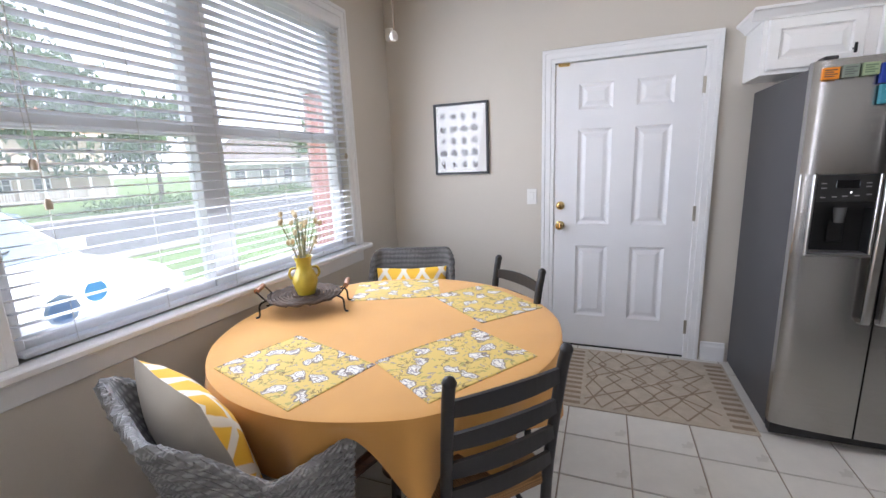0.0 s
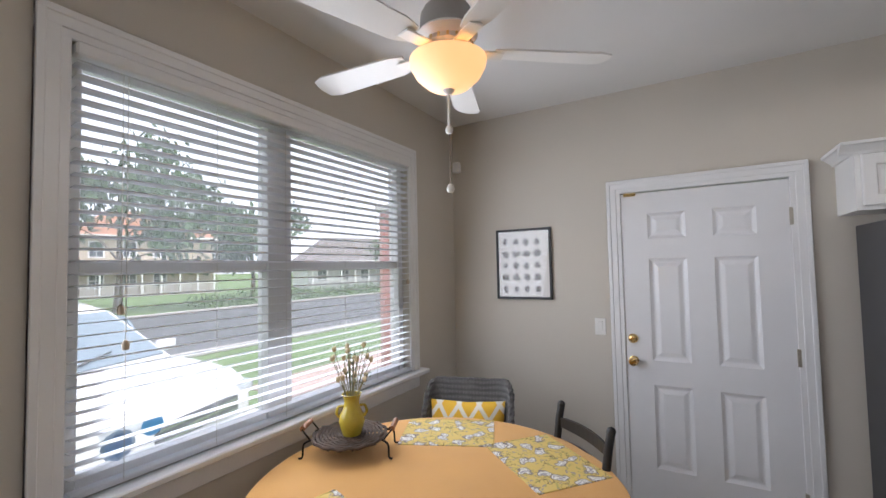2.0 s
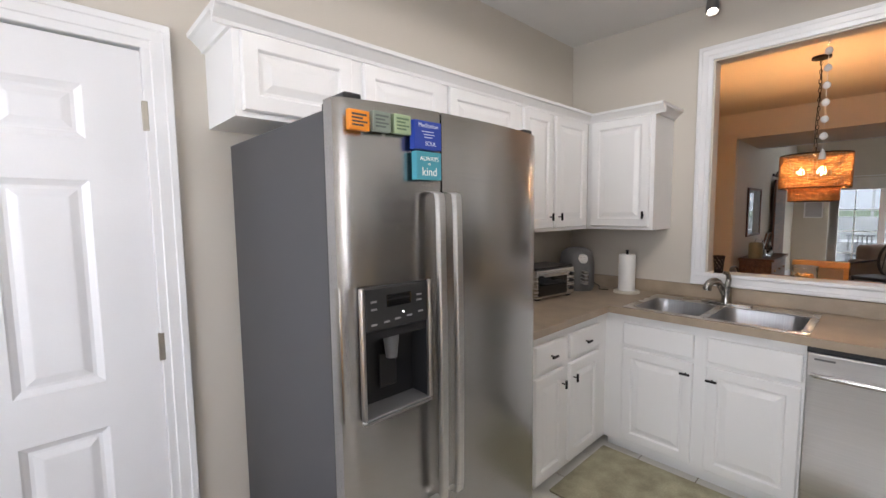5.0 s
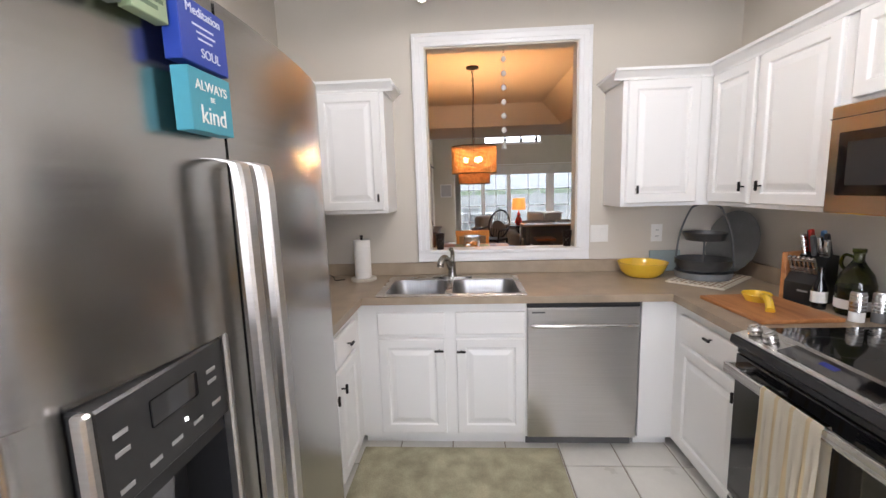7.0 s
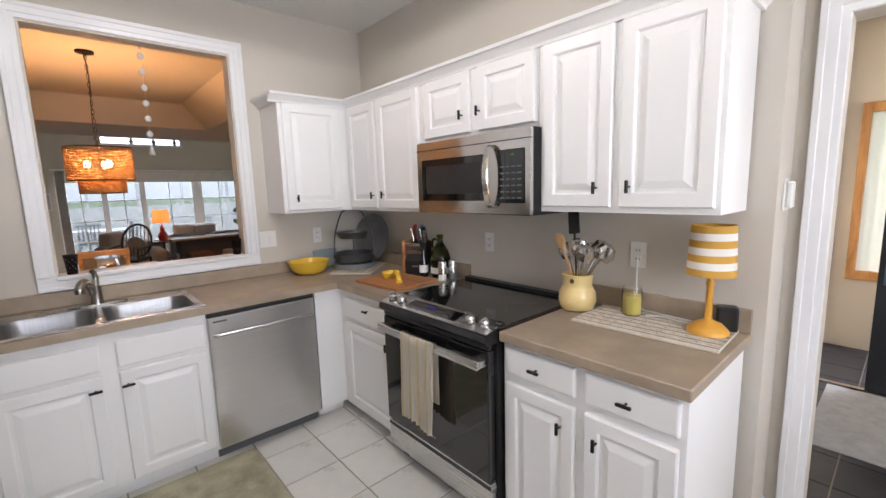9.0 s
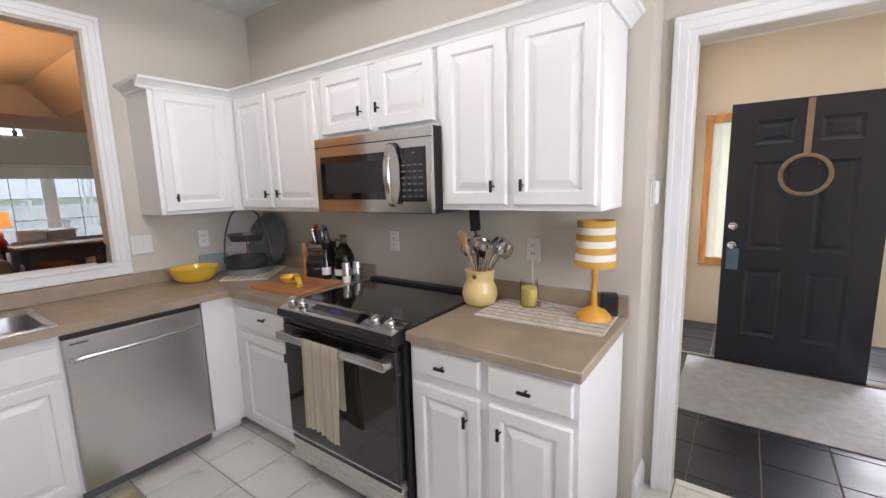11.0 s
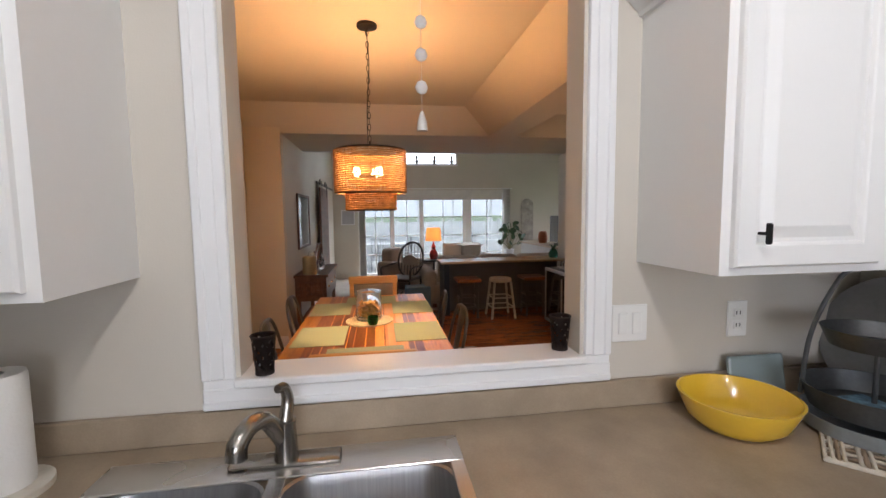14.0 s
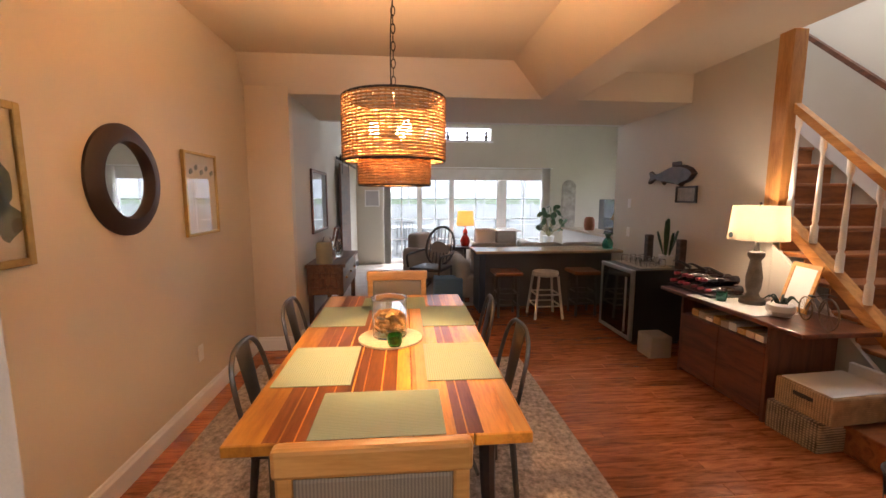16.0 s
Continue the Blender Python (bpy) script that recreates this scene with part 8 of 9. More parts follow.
part("base", lathe([(0, 0), (.07, 0), (.06, .02), (0, .022)], n=22), GUN, ln)
cn = thing("canister", "pale wooden canister on the buffet", "canister", (8.36, 3.60, .791))
part("body", lathe([(0, 0), (.08, 0), (.085, .02), (.085, .20), (.07, .225), (0, .23)], n=24), pmat("pale_green_wood", (.30, .27, .17), .7, var=.2), cn, smooth=True)
for x in (8.75, 8.85, 8.95):
    g = thing("clear_bottle", "clear glass bottle on the buffet", "bottle", (x, 3.58 - .05 * (x > 8.8), .791), group="bottles on the buffet")
    part("body", lathe([(0, 0), (.035, 0), (.04, .04), (.03, .12), (.012, .16), (.012, .20), (.009, .20), (.02, .1), (0, .02)], n=18), GOB, g, smooth=True)
sf = wall_frame(-.16, .16, 0, .33, WALNUT, "dark frame standing on the buffet", MIRROR, turn=0)[0]
sf.matrix_basis = pose(9.22, 3.70, .792, 12, 0, 0)
wall_frame(8.72, 9.62, 1.07, 1.81, WALNUT, "dark-framed landscape picture on the wall", pmat("dull_art", (.25, .25, .24), .4, var=.3, scale=4), y=3.80, glassy=PGL, wide=.035)
wall_frame(-.16, .16, 0, .36, TRIM, "small pale framed picture on the far wall", pmat("pale_art", (.5, .5, .52), .5, var=.1), wide=.025)[0].matrix_basis = pose(LX - .002, 3.62, 1.28, 0, 0, -90)
bd = thing("barn_door", "sliding barn door on a black iron track", "barn door", (10.45, 3.76, 0))
part("track", boxes((-.1, 2.3, -.012, .0, 2.06, 2.10)), BLACK, bd)
part("leaf", boxes((.0, 1.0, -.05, -.015, .02, 2.0), bevel=.004), WALNUT, bd)
for x in (.15, .85):
    part("hanger", boxes((x - .02, x + .02, -.058, -.05, 1.85, 2.12), bevel=.003), BLACK, bd)
    part("roller", lathe([(0, 0), (.05, 0), (.05, .015), (0, .015)], n=18), BLACK, bd, m=Matrix.Translation((x, -.02, 2.10)) @ Matrix.Rotation(radians(90), 4, "X"))
# curtains and the woven shade over the sliding doors
CURT = pmat("linen_curtain", (.70, .68, .64), .9, var=.06, scale=6, fine=240, bump=.2)


def curtain(y0, y1, label):
    n = 40
    bm = extrude_profile([(LX - .10 - .03 * math.sin(i * 1.25), y0 + (y1 - y0) * i / n) for i in range(n + 1)] + [(LX - .095 - .03 * math.sin(i * 1.25), y0 + (y1 - y0) * i / n) for i in range(n, -1, -1)], .02, 2.12, "z")
    single("curtain", bm, CURT, label, "curtain", smooth=True, group="curtains at the sliding doors")


curtain(3.05, 3.20, "plain pale linen curtain drawn beside the sliding doors")
curtain(-.50, -.32, "plain pale linen curtain drawn beside the sliding doors")
single("roman_shade", boxes((LX - .05, LX - .02, -.32, 3.06, 1.86, 2.10), bevel=.006), CURT, "folded pale linen roman shade over the sliding doors", "shade")
single("curtain_rod", tube([(LX - .09, -.56, 2.13), (LX - .09, 3.26, 2.13)], .012, 8), TRIM, "white curtain rod over the doors", "curtain rod")
for y in (1.20, 1.62, 2.05):
    f = single("carved_figure", lathe([(0, 0), (.05, 0), (.03, .04), (.055, .08), (.02, .13), (.045, .18), (.0, .22)], n=10), GUN, "small carved ornament in the transom", "ornament", (LX - .03, y - .25, 2.715), group="ornaments in the transom", smooth=True)
single("transom_ledge", boxes((LX - .10, LX, .80, 2.38, 2.68, 2.712)), TRIM, "white ledge under the transom", "ledge")
# corner plant, side chest and lamp, arched mirror
pl = thing("potted_plant", "leafy green plant on a stand by the window", "plant", (12.45, -.28, 0))
part("stand", lathe([(0, 0), (.13, 0), (.02, .05), (.02, .45), (.15, .48), (.15, .50), (0, .50)], n=18), DKW, pl, smooth=True)
part("pot", lathe([(0, .50), (.09, .50), (.12, .68), (.105, .68), (0, .64)], n=20), TRIM, pl, smooth=True)
rd = random.Random(21)
for k in range(34):
    a, e, r = rd.random() * 6.28, .2 + rd.random() * 1.1, .18 + .24 * rd.random()
    c = Vector((r * math.cos(a) * math.cos(e), r * math.sin(a) * math.cos(e), .72 + r * math.sin(e) * 1.5))
    bm = bmesh.new()
    bmesh.ops.create_icosphere(bm, subdivisions=1, radius=1)
    bm.transform(Matrix.Translation(c) @ Euler((rd.random() * 3, rd.random() * 3, a)).to_matrix().to_4x4() @ Matrix.Diagonal((.085, .055, .006, 1)))
    part("leaf", bm, LEAF, pl, smooth=True)
    part("stalk", tube([(0, 0, .66), tuple(c * .5 + Vector((0, 0, .38))), tuple(c)], .004, 4), STEM, pl)
cst = thing("side_cabinet", "white side cabinet along the living room wall", "cabinet", (9.62, -.62, 0))
part("body", boxes((0, 2.4, -.22, .20, .05, .86), bevel=.004), pmat("cabinet_grey_white", (.5, .48, .45), .5), cst)
part("top", boxes((-.03, 2.43, -.24, .23, .86, .90), bevel=.005), wood("pale_top", (.34, .24, .15), (.5, .38, .26), 3, "X", .35, .1), cst)
jg = single("copper_jar", lathe([(0, 0), (.08, 0), (.10, .08), (.09, .2), (.06, .24), (0, .25)], n=22), pmat("copper_brown", (.32, .11, .05), .35, .5, var=.15), "brown glazed jar on the side cabinet", "jar", (11.2, -.60, .90), smooth=True)
tl2 = thing("small_lamp", "unlit lamp with a tan empire shade on the side cabinet", "table lamp", (9.85, -.48, .90))
part("base", lathe([(0, 0), (.06, 0), (.03, .04), (.04, .12), (.02, .22), (.01, .30), (0, .30)], n=18), BOARD, tl2, smooth=True)
part("shade", lathe([(.155, .26), (.075, .44), (.072, .44), (.152, .26), (.155, .26)], n=26), pmat("tan_shade", (.42, .26, .11), .85), tl2, smooth=True)
tv = thing("television", "dark television on the side cabinet", "television", (10.4, -.62, .90))
part("screen", boxes((-.45, .45, -.02, .02, .05, .56), bevel=.004), GLOSSK, tv)
part("stand", boxes((-.12, .12, -.08, .08, 0, .05), bevel=.004), BLACKP, tv)
am = thing("arched_panel", "arched pale wall panel on the far wall", "wall decoration", (LX - .003, -.98, .72), -90)
bm = bmesh.new()
pr = [(-.16, 0), (.16, 0)] + [(.16 * math.cos(t), 1.0 + .16 * math.sin(t)) for t in [math.pi * k / 12 for k in range(13)]]
A, B = [bm.verts.new((x, 0, z)) for x, z in pr], [bm.verts.new((x, -.03, z)) for x, z in pr]
bm.faces.new(A), bm.faces.new(B[::-1])
for i in range(len(pr)):
    bm.faces.new((A[i], A[(i + 1) % len(pr)], B[(i + 1) % len(pr)], B[i]))
bmesh.ops.recalc_face_normals(bm, faces=bm.faces)
part("panel", bm, pmat("driftwood", (.42, .38, .33), .8, var=.3, scale=8), am)
wnd = tagged(new("window_4"), "white side window of the living room", "window", kind="structure")
part("frame", boxes((11.0, 12.4, -2.47, -2.43, .9, .96), (11.0, 12.4, -2.47, -2.43, 2.04, 2.1), (11.0, 11.06, -2.47, -2.43, .96, 2.04), (12.34, 12.4, -2.47, -2.43, .96, 2.04)), TRIM, wnd)
part("pane", boxes((11.06, 12.34, -2.453, -2.449, .96, 2.04)), PANE, wnd).visible_shadow = False

# ---- entry hall seen through the cased doorway ----
structure("wall_foyer", boxes((1.52, 1.64, -2.1, .78, 0, CZ), (WW - .15, WW, -2.1, .0, 0, CZ), (WW, .15, -2.1, -2.0, 0, CZ), (1.42, 1.52, -2.1, -2.0, 0, CZ), (.15, 1.42, -2.1, -2.0, 2.1, CZ), (.55, 1.42, -2.1, -2.0, 0, .62)), WALL_D, "warm painted entry hall wall", category="wall")
structure("ceiling_foyer", boxes((WW - .15, 1.64, -2.1, .78, CZ, CZ + .1)), CEIL, "white entry hall ceiling", category="ceiling")
structure("floor_foyer", boxes((WW - .15, 1.64, -2.1, .78, -.1, -.006)), GROUT, "dark slate tiled hall floor", category="floor")
NAVYD = pmat("navy_door_paint", (.018, .022, .032), .42, var=.12, scale=6, bump=.02)
fd = six_panel("door_2", .91, 2.03, .045, NAVYD, "open navy blue six-panel front door", "door", (1.19, -1.0, .012), 180)
for z in (.95, 1.10):
    part("door_knob", lathe([(0, 0), (.032, 0), (.03, .01), (.014, .02), (.026, .045), (.02, .06), (0, .062)], n=18), CHROME, fd, m=Matrix.Translation((.06, 0, z)) @ Matrix.Rotation(radians(90), 4, "X"))
part("hang_tag", boxes((.03, .11, -.018, -.012, .76, .93), bevel=.004), pmat("blue_tag", (.10, .17, .27), .7), fd, "blue fabric tag on the knob")
wr = thing("hoop_wreath", "woven hoop wreath on a ribbon on the dark door", "wreath", (.73, -.985, 1.50))
part("hoop", tube([(.14 * math.cos(2 * math.pi * k / 32), .02, .14 * math.sin(2 * math.pi * k / 32)) for k in range(32)], .014, 8, closed=True), weave("twine", (.40, .30, .19), 40, 40, .9), wr, smooth=True)
part("ribbon", boxes((-.02, .02, .004, .008, .15, .53)), pmat("tan_ribbon", (.35, .25, .17), .8), wr)
single("hall_mat", boxes((-.6, .6, -.5, .5, 0, .008), bevel=.003), pmat("grey_mat", (.40, .41, .43), .95, var=.12, scale=20, fine=200, bump=.4), "pale grey mat on the slate tiles", "mat", (.78, -.46, 0))
structure("threshold", boxes((-.2, 1.5, -1.03, -.985, -.006, .012)), CHROME, "bright metal threshold strip", category="threshold")
fw = tagged(new("window_5"), "brown wooden window with pale vertical curtains", "window", kind="structure")
part("frame", boxes((1.36, 1.42, -2.02, -1.96, .62, 2.1), (.55, 1.36, -2.02, -1.96, .62, .70), (.55, 1.36, -2.02, -1.96, 2.02, 2.1), bevel=.004), OAK, fw)
bm = extrude_profile([(.56 + .8 * i / 40, -1.99 - .012 * math.sin(i * 1.1)) for i in range(41)] + [(.56 + .8 * i / 40, -1.986 - .012 * math.sin(i * 1.1)) for i in range(40, -1, -1)], .70, 2.02, "z")
part("sheer", bm, lit_cloth("sheer_curtain", (1, 1, 1), .0, (.82, .82, .78)), fw, smooth=True)

# ---- outdoors: the ground lies lower than the floor of the house ----
GZ = -.45
GRASS = pmat("lawn", (.10, .17, .04), .9, var=.35, scale=1.2, fine=60, bump=.5)
ASPH = pmat("asphalt", (.075, .077, .082), .85, var=.2, scale=.8, fine=120, bump=.3)
CONC = pmat("concrete", (.42, .40, .37), .85, var=.1, scale=1.5, fine=90, bump=.2)
PAVER = pmat("pinkish_pavers", (.40, .29, .25), .85, var=.12, scale=3, fine=70, bump=.2)
PATIO = pmat("pale_patio", (.60, .58, .54), .8, var=.06, scale=1.5, fine=80, bump=.1)
VINYL = pmat("white_vinyl", (.78, .78, .77), .4, var=.02)
structure("ground", boxes((-400, 400, -400, 400, GZ - .3, GZ)), GRASS, "mown lawn round the house", category="ground")
structure("road", boxes((-21, -9.5, -300, 300, GZ + .001, GZ + .005)), ASPH, "grey asphalt street", category="road")
structure("driveway", boxes((-9.5, -2.9, .6, 5.0, GZ, GZ + .02), bevel=.01), CONC, "pale concrete driveway", category="driveway")
structure("pavement", boxes((-5.9, -4.7, 5.6, 30, GZ, GZ + .025), bevel=.01), PAVER, "pinkish paved path beside the lawn", category="pavement")
structure("kerb", boxes((-9.7, -9.5, -60, .6, GZ, GZ + .12), (-9.7, -9.5, 5.0, 60, GZ, GZ + .12), (-21.2, -21, -60, 60, GZ, GZ + .12), bevel=.02), CONC, "pale concrete kerb along the street", category="kerb")
structure("patio", boxes((LX + .15, 19.5, -3.5, 6.5, GZ, -.02)), PATIO, "pale patio behind the sliding doors", category="patio")

# low white wall and open screen frame round the patio
ps = tagged(new("patio_screen"), "white screen frame on a low patio wall", "fence", kind="structure")
part("low_wall", boxes((17.0, 17.14, -3.4, 6.4, -.02, .62), bevel=.01), VINYL, ps)
for k in range(9):
    part("post", boxes((17.04, 17.10, -3.4 + 1.2 * k, -3.34 + 1.2 * k, .62, 2.5), bevel=.004), VINYL, ps)
for z in (1.08, 2.44):
    part("rail", boxes((17.045, 17.095, -3.4, 6.26, z, z + .05), bevel=.004), VINYL, ps)
pt = thing("patio_table", "pale garden table on the patio", "table", (14.9, 2.55, -.02))
part("tabletop", boxes((-.4, .4, -.55, .55, .70, .73), bevel=.008), VINYL, pt)
for x in (-.34, .34):
    for y in (-.48, .48):
        part("leg", boxes((x - .022, x + .022, y - .022, y + .022, 0, .70)), VINYL, pt)

# parked car, nose towards the house
CARW = pmat("white_car_paint", (.80, .81, .82), .22, var=.02, bump=0, coat=.8)
CGLASS = pmat("car_glass", (.16, .22, .27), .05, var=.05, bump=0, spec=.8)
TYRE = pmat("tyre_rubber", (.02, .02, .02), .8, var=.2)
RIM = pmat("alloy_rim", (.45, .46, .47), .3, .9, var=.08)


def loft(sections):
    """Skin over cross-sections with the same number of points, closed at both ends."""
    bm = bmesh.new()
    V = [[bm.verts.new(p) for p in s] for s in sections]
    m = len(V[0])
    for a, b in zip(V, V[1:]):
        for k in range(m):
            bm.faces.new((a[k], a[(k + 1) % m], b[(k + 1) % m], b[k]))
    bm.faces.new(V[0]), bm.faces.new(V[-1])
    bmesh.ops.recalc_face_normals(bm, faces=bm.faces)
    return bm


def hull(x, w, z0, z1, r=.12):
    """Half-rounded cross-section of a car body at x."""
    pts = []
    for sy, cz, a0 in ((1, z1, 0), (-1, z1, 90), (-1, z0, 180), (1, z0, 270)):
        rr = r if cz == z1 else .06
        cy, czz = sy * (w - rr), cz + (-rr if cz == z1 else rr)
        for k in range(5):
            a = radians(a0 + 22.5 * k)
            pts.append((x, cy + rr * math.cos(a), czz + rr * math.sin(a)))
    return pts


def car(at, turn):
    """Nose along +x, origin on the ground under the nose."""
    c = thing("parked_car", "white sport utility car parked on the driveway", "car", at, turn)
    part("body", loft([hull(-4.62, .70, .45, .95), hull(-4.55, .84, .30, 1.02), hull(-3.4, .92, .24, 1.06), hull(-1.5, .92, .24, 1.04), hull(-.9, .91, .24, .98), hull(-.35, .88, .26, .90), hull(-.10, .80, .30, .80), hull(0, .66, .36, .68)]), CARW, c, smooth=True)
    part("cabin", loft([hull(-4.45, .74, .98, 1.12, .06), hull(-4.0, .74, .98, 1.60, .14), hull(-3.2, .74, .98, 1.68, .16), hull(-2.3, .73, .98, 1.66, .16), hull(-1.95, .73, .98, 1.56, .14), hull(-1.15, .76, .95, 1.03, .04)]), CARW, c, smooth=True)
    bm = bmesh.new()
    q = [bm.verts.new(p) for p in ((-1.19, -.68, 1.055), (-1.19, .68, 1.055), (-1.93, .58, 1.545), (-1.93, -.58, 1.545))]
    q2 = [bm.verts.new(v.co + Vector((.014, 0, .018))) for v in q]
    bm.faces.new(q[::-1]), bm.faces.new(q2)
    for k in range(4):
        bm.faces.new((q[k], q[(k + 1) % 4], q2[(k + 1) % 4], q2[k]))
    part("windshield", bm, CGLASS, c)
    for s in (-1, 1):
        for a, b, t0, t1 in ((-1.45, -2.45, 1.28, 1.56), (-2.52, -3.4, 1.57, 1.57)):
            bm = bmesh.new()
            q = [bm.verts.new((x, s * yv, z)) for x, yv, z in ((a, .755, 1.08), (b, .755, 1.08), (b, .735, t1), (a - (.35 if a > -2 else 0), .735, t0 + .2 if a > -2 else t1))]
            q2 = [bm.verts.new(v.co - Vector((0, s * .03, 0))) for v in q]
            bm.faces.new(q), bm.faces.new(q2[::-1])
            for k in range(4):
                bm.faces.new((q[k], q[(k + 1) % 4], q2[(k + 1) % 4], q2[k]))
            bmesh.ops.recalc_face_normals(bm, faces=bm.faces)
            part("side_window", bm, CGLASS, c)
        m = part("mirror", boxes((-1.55, -1.43, s * 1.0 - .11, s * 1.0 + .11, 1.03, 1.17), bevel=.03, segs=2), CARW, c, smooth=True)
        part("mirror_arm", boxes((-1.53, -1.46, min(s * .76, s * .92), max(s * .76, s * .92), 1.04, 1.07)), BLACKP, m)
        part("headlight", boxes((-.42, -.03, s * .68 - .14, s * .68 + .12, .66, .80), bevel=.04, segs=2), glass("lamp_lens", (.85, .9, .95), .05), c, smooth=True)
        part("fog_lamp", lathe([(0, 0), (.032, 0), (.028, .02), (0, .02)], n=16), CONC, c, m=Matrix.Translation((-.02, s * .62, .46)) @ Matrix.Rotation(radians(90), 4, "Y"))
        for x in (-.88, -3.65):
            w = part("wheel", lathe([(.17, -.10), (.33, -.11), (.36, -.08), (.36, .08), (.33, .11), (.17, .10)], n=30), TYRE, c, smooth=True, m=Matrix.Translation((x, s * .86, .36)) @ Matrix.Rotation(radians(90), 4, "X"))
            part("rim", lathe([(0, -.06), (.06, -.07), (.20, -.05), (.22, -.09), (.22, .09), (.20, .05), (.06, .07), (0, .06)], n=20), RIM, w, smooth=True, m=Matrix.Translation((x, s * .86, .36)) @ Matrix.Rotation(radians(90), 4, "X"))
            part("wheel_arch", tube([(x + .43 * math.cos(radians(a)), s * .925, .36 + .43 * math.sin(radians(a))) for a in range(0, 181, 15)], .03, 6), BLACKP, c)
    part("grille", boxes((-.09, .015, -.50, .50, .52, .70), bevel=.03, segs=2), BLACKP, c)
    for z in (.56, .61, .66):
        part("grille_bar", boxes((.012, .024, -.46, .46, z - .008, z + .008)), CHROME, c)
    part("bumper", boxes((-.16, .05, -.72, .72, .30, .46), bevel=.05, segs=2), CARW, c, smooth=True)
    part("air_intake", boxes((.03, .058, -.48, .48, .33, .40), bevel=.008), BLACKP, c)
    part("wiper", tube([(-1.15, -.5, 1.075), (-1.30, .15, 1.18)], .01, 5), BLACKP, c)
    return c


car((-3.25, 3.35, GZ + .022), 17)

# trees: tapered trunk, limbs and a ragged crown of leaf clumps
BARK = pmat("tree_bark", (.12, .09, .065), .9, var=.3, scale=4, fine=30, bump=.5)
LEAVES = [pmat("tree_leaf", (.055, .115, .030), .7, var=.4, scale=.8, fine=8), pmat("tree_leaf_light", (.085, .15, .04), .7, var=.4, scale=.8, fine=8)]


def leafy(bm, rd, centre, spread, count, size):
    for k in range(count):
        p = centre + Vector((rd.gauss(0, 1), rd.gauss(0, 1), rd.gauss(0, .7))) * spread
        e = Euler((rd.random() * 6, rd.random() * 6, rd.random() * 6)).to_matrix()
        s = size * (.6 + .8 * rd.random())
        v = [bm.verts.new(p + e @ Vector(q) * s) for q in ((-1, 0, 0), (0, -.45, .12), (1, 0, 0), (0, .45, .12))]
        bm.faces.new(v)


def make_tree(at, height, width, seed, leaf=.24, clumps=46):
    rd = random.Random(seed)
    t = thing("tree", "broad leafy green street tree", "tree", at, group="trees along the street")
    part("trunk", tube(curve3([(0, 0, 0), (.12, .05, height * .2), (-.08, .1, height * .42), (.05, 0, height * .75)]), .05 * height * .55, 9, taper=.3), BARK, t, smooth=True)
    cr = bmesh.new()
    for k in range(11):
        a, z = rd.random() * 6.28, height * (.28 + .045 * k)
        tip = Vector((width * .5 * math.cos(a) * rd.uniform(.6, 1), width * .5 * math.sin(a) * rd.uniform(.6, 1), z + height * rd.uniform(.1, .28)))
        part("limb", tube(curve3([(0, 0, z), (tip.x * .4, tip.y * .4, z + (tip.z - z) * .6), tuple(tip)]), .012 * height * .6, 6, taper=.3), BARK, t, smooth=True)
        for j in range(clumps // 11):
            leafy(cr, rd, tip + Vector((rd.uniform(-1, 1), rd.uniform(-1, 1), rd.uniform(-.8, .8))) * width * .17, width * .075, 70, leaf)
    me = bpy.data.meshes.new("crown")
    cr.to_mesh(me)
    cr.free()
    me.materials.append(LEAVES[seed % 2])
    o = new("crown", me)
    o.parent = t
    tagged(o, "ragged crown of small leaves")
    return t


make_tree((-25.5, 11.5, GZ), 8.6, 7.5, 4)
make_tree((-24.5, 4.0, GZ), 9.5, 8.0, 5)
make_tree((-27, 20.5, GZ), 7.0, 6.0, 6)
make_tree((-24, 37, GZ), 6.0, 6.0, 7)
make_tree((-10.8, 30, GZ), 4.2, 3.6, 8, .16)
make_tree((-40, 8, GZ), 10, 9.0, 10, .32)


def hedge(x0, x1, y0, y1, h, label, seed):
    rd = random.Random(seed)
    bm = bmesh.new()
    nx, ny = max(1, int((x1 - x0) / .5)), max(1, int((y1 - y0) / .5))
    for i in range(nx):
        for j in range(ny):
            for z in (.25, .6, .95):
                if z < h:
                    leafy(bm, rd, Vector((x0 + (i + .5) * .5, y0 + (j + .5) * .5, GZ + z * h)), .22, 26, .10)
    me = bpy.data.meshes.new("hedge")
    bm.to_mesh(me)
    bm.free()
    me.materials.append(LEAVES[1])
    tagged(new("hedge", me), label, "hedge", kind="stuff")


hedge(-23.5, -22.5, 14, 30, .9, "low clipped green hedge before the houses", 31)
hedge(22.0, 23.0, -5, 8, .8, "leafy green hedge behind the patio", 32)

# houses across the street
SIDING = pmat("pale_siding", (.58, .59, .58), .7, var=.06, scale=1, fine=20, stretch=(.2, .2, 8), bump=.2)
TANW = pmat("tan_stucco", (.48, .40, .30), .8, var=.06)
ROOFM = pmat("shingle_roof", (.15, .13, .12), .9, var=.2, scale=2, fine=15)
ROOFR = pmat("rust_roof", (.36, .17, .10), .85, var=.2, scale=2, fine=15)
WINM = pmat("house_window", (.05, .06, .075), .08, var=.2, bump=0)


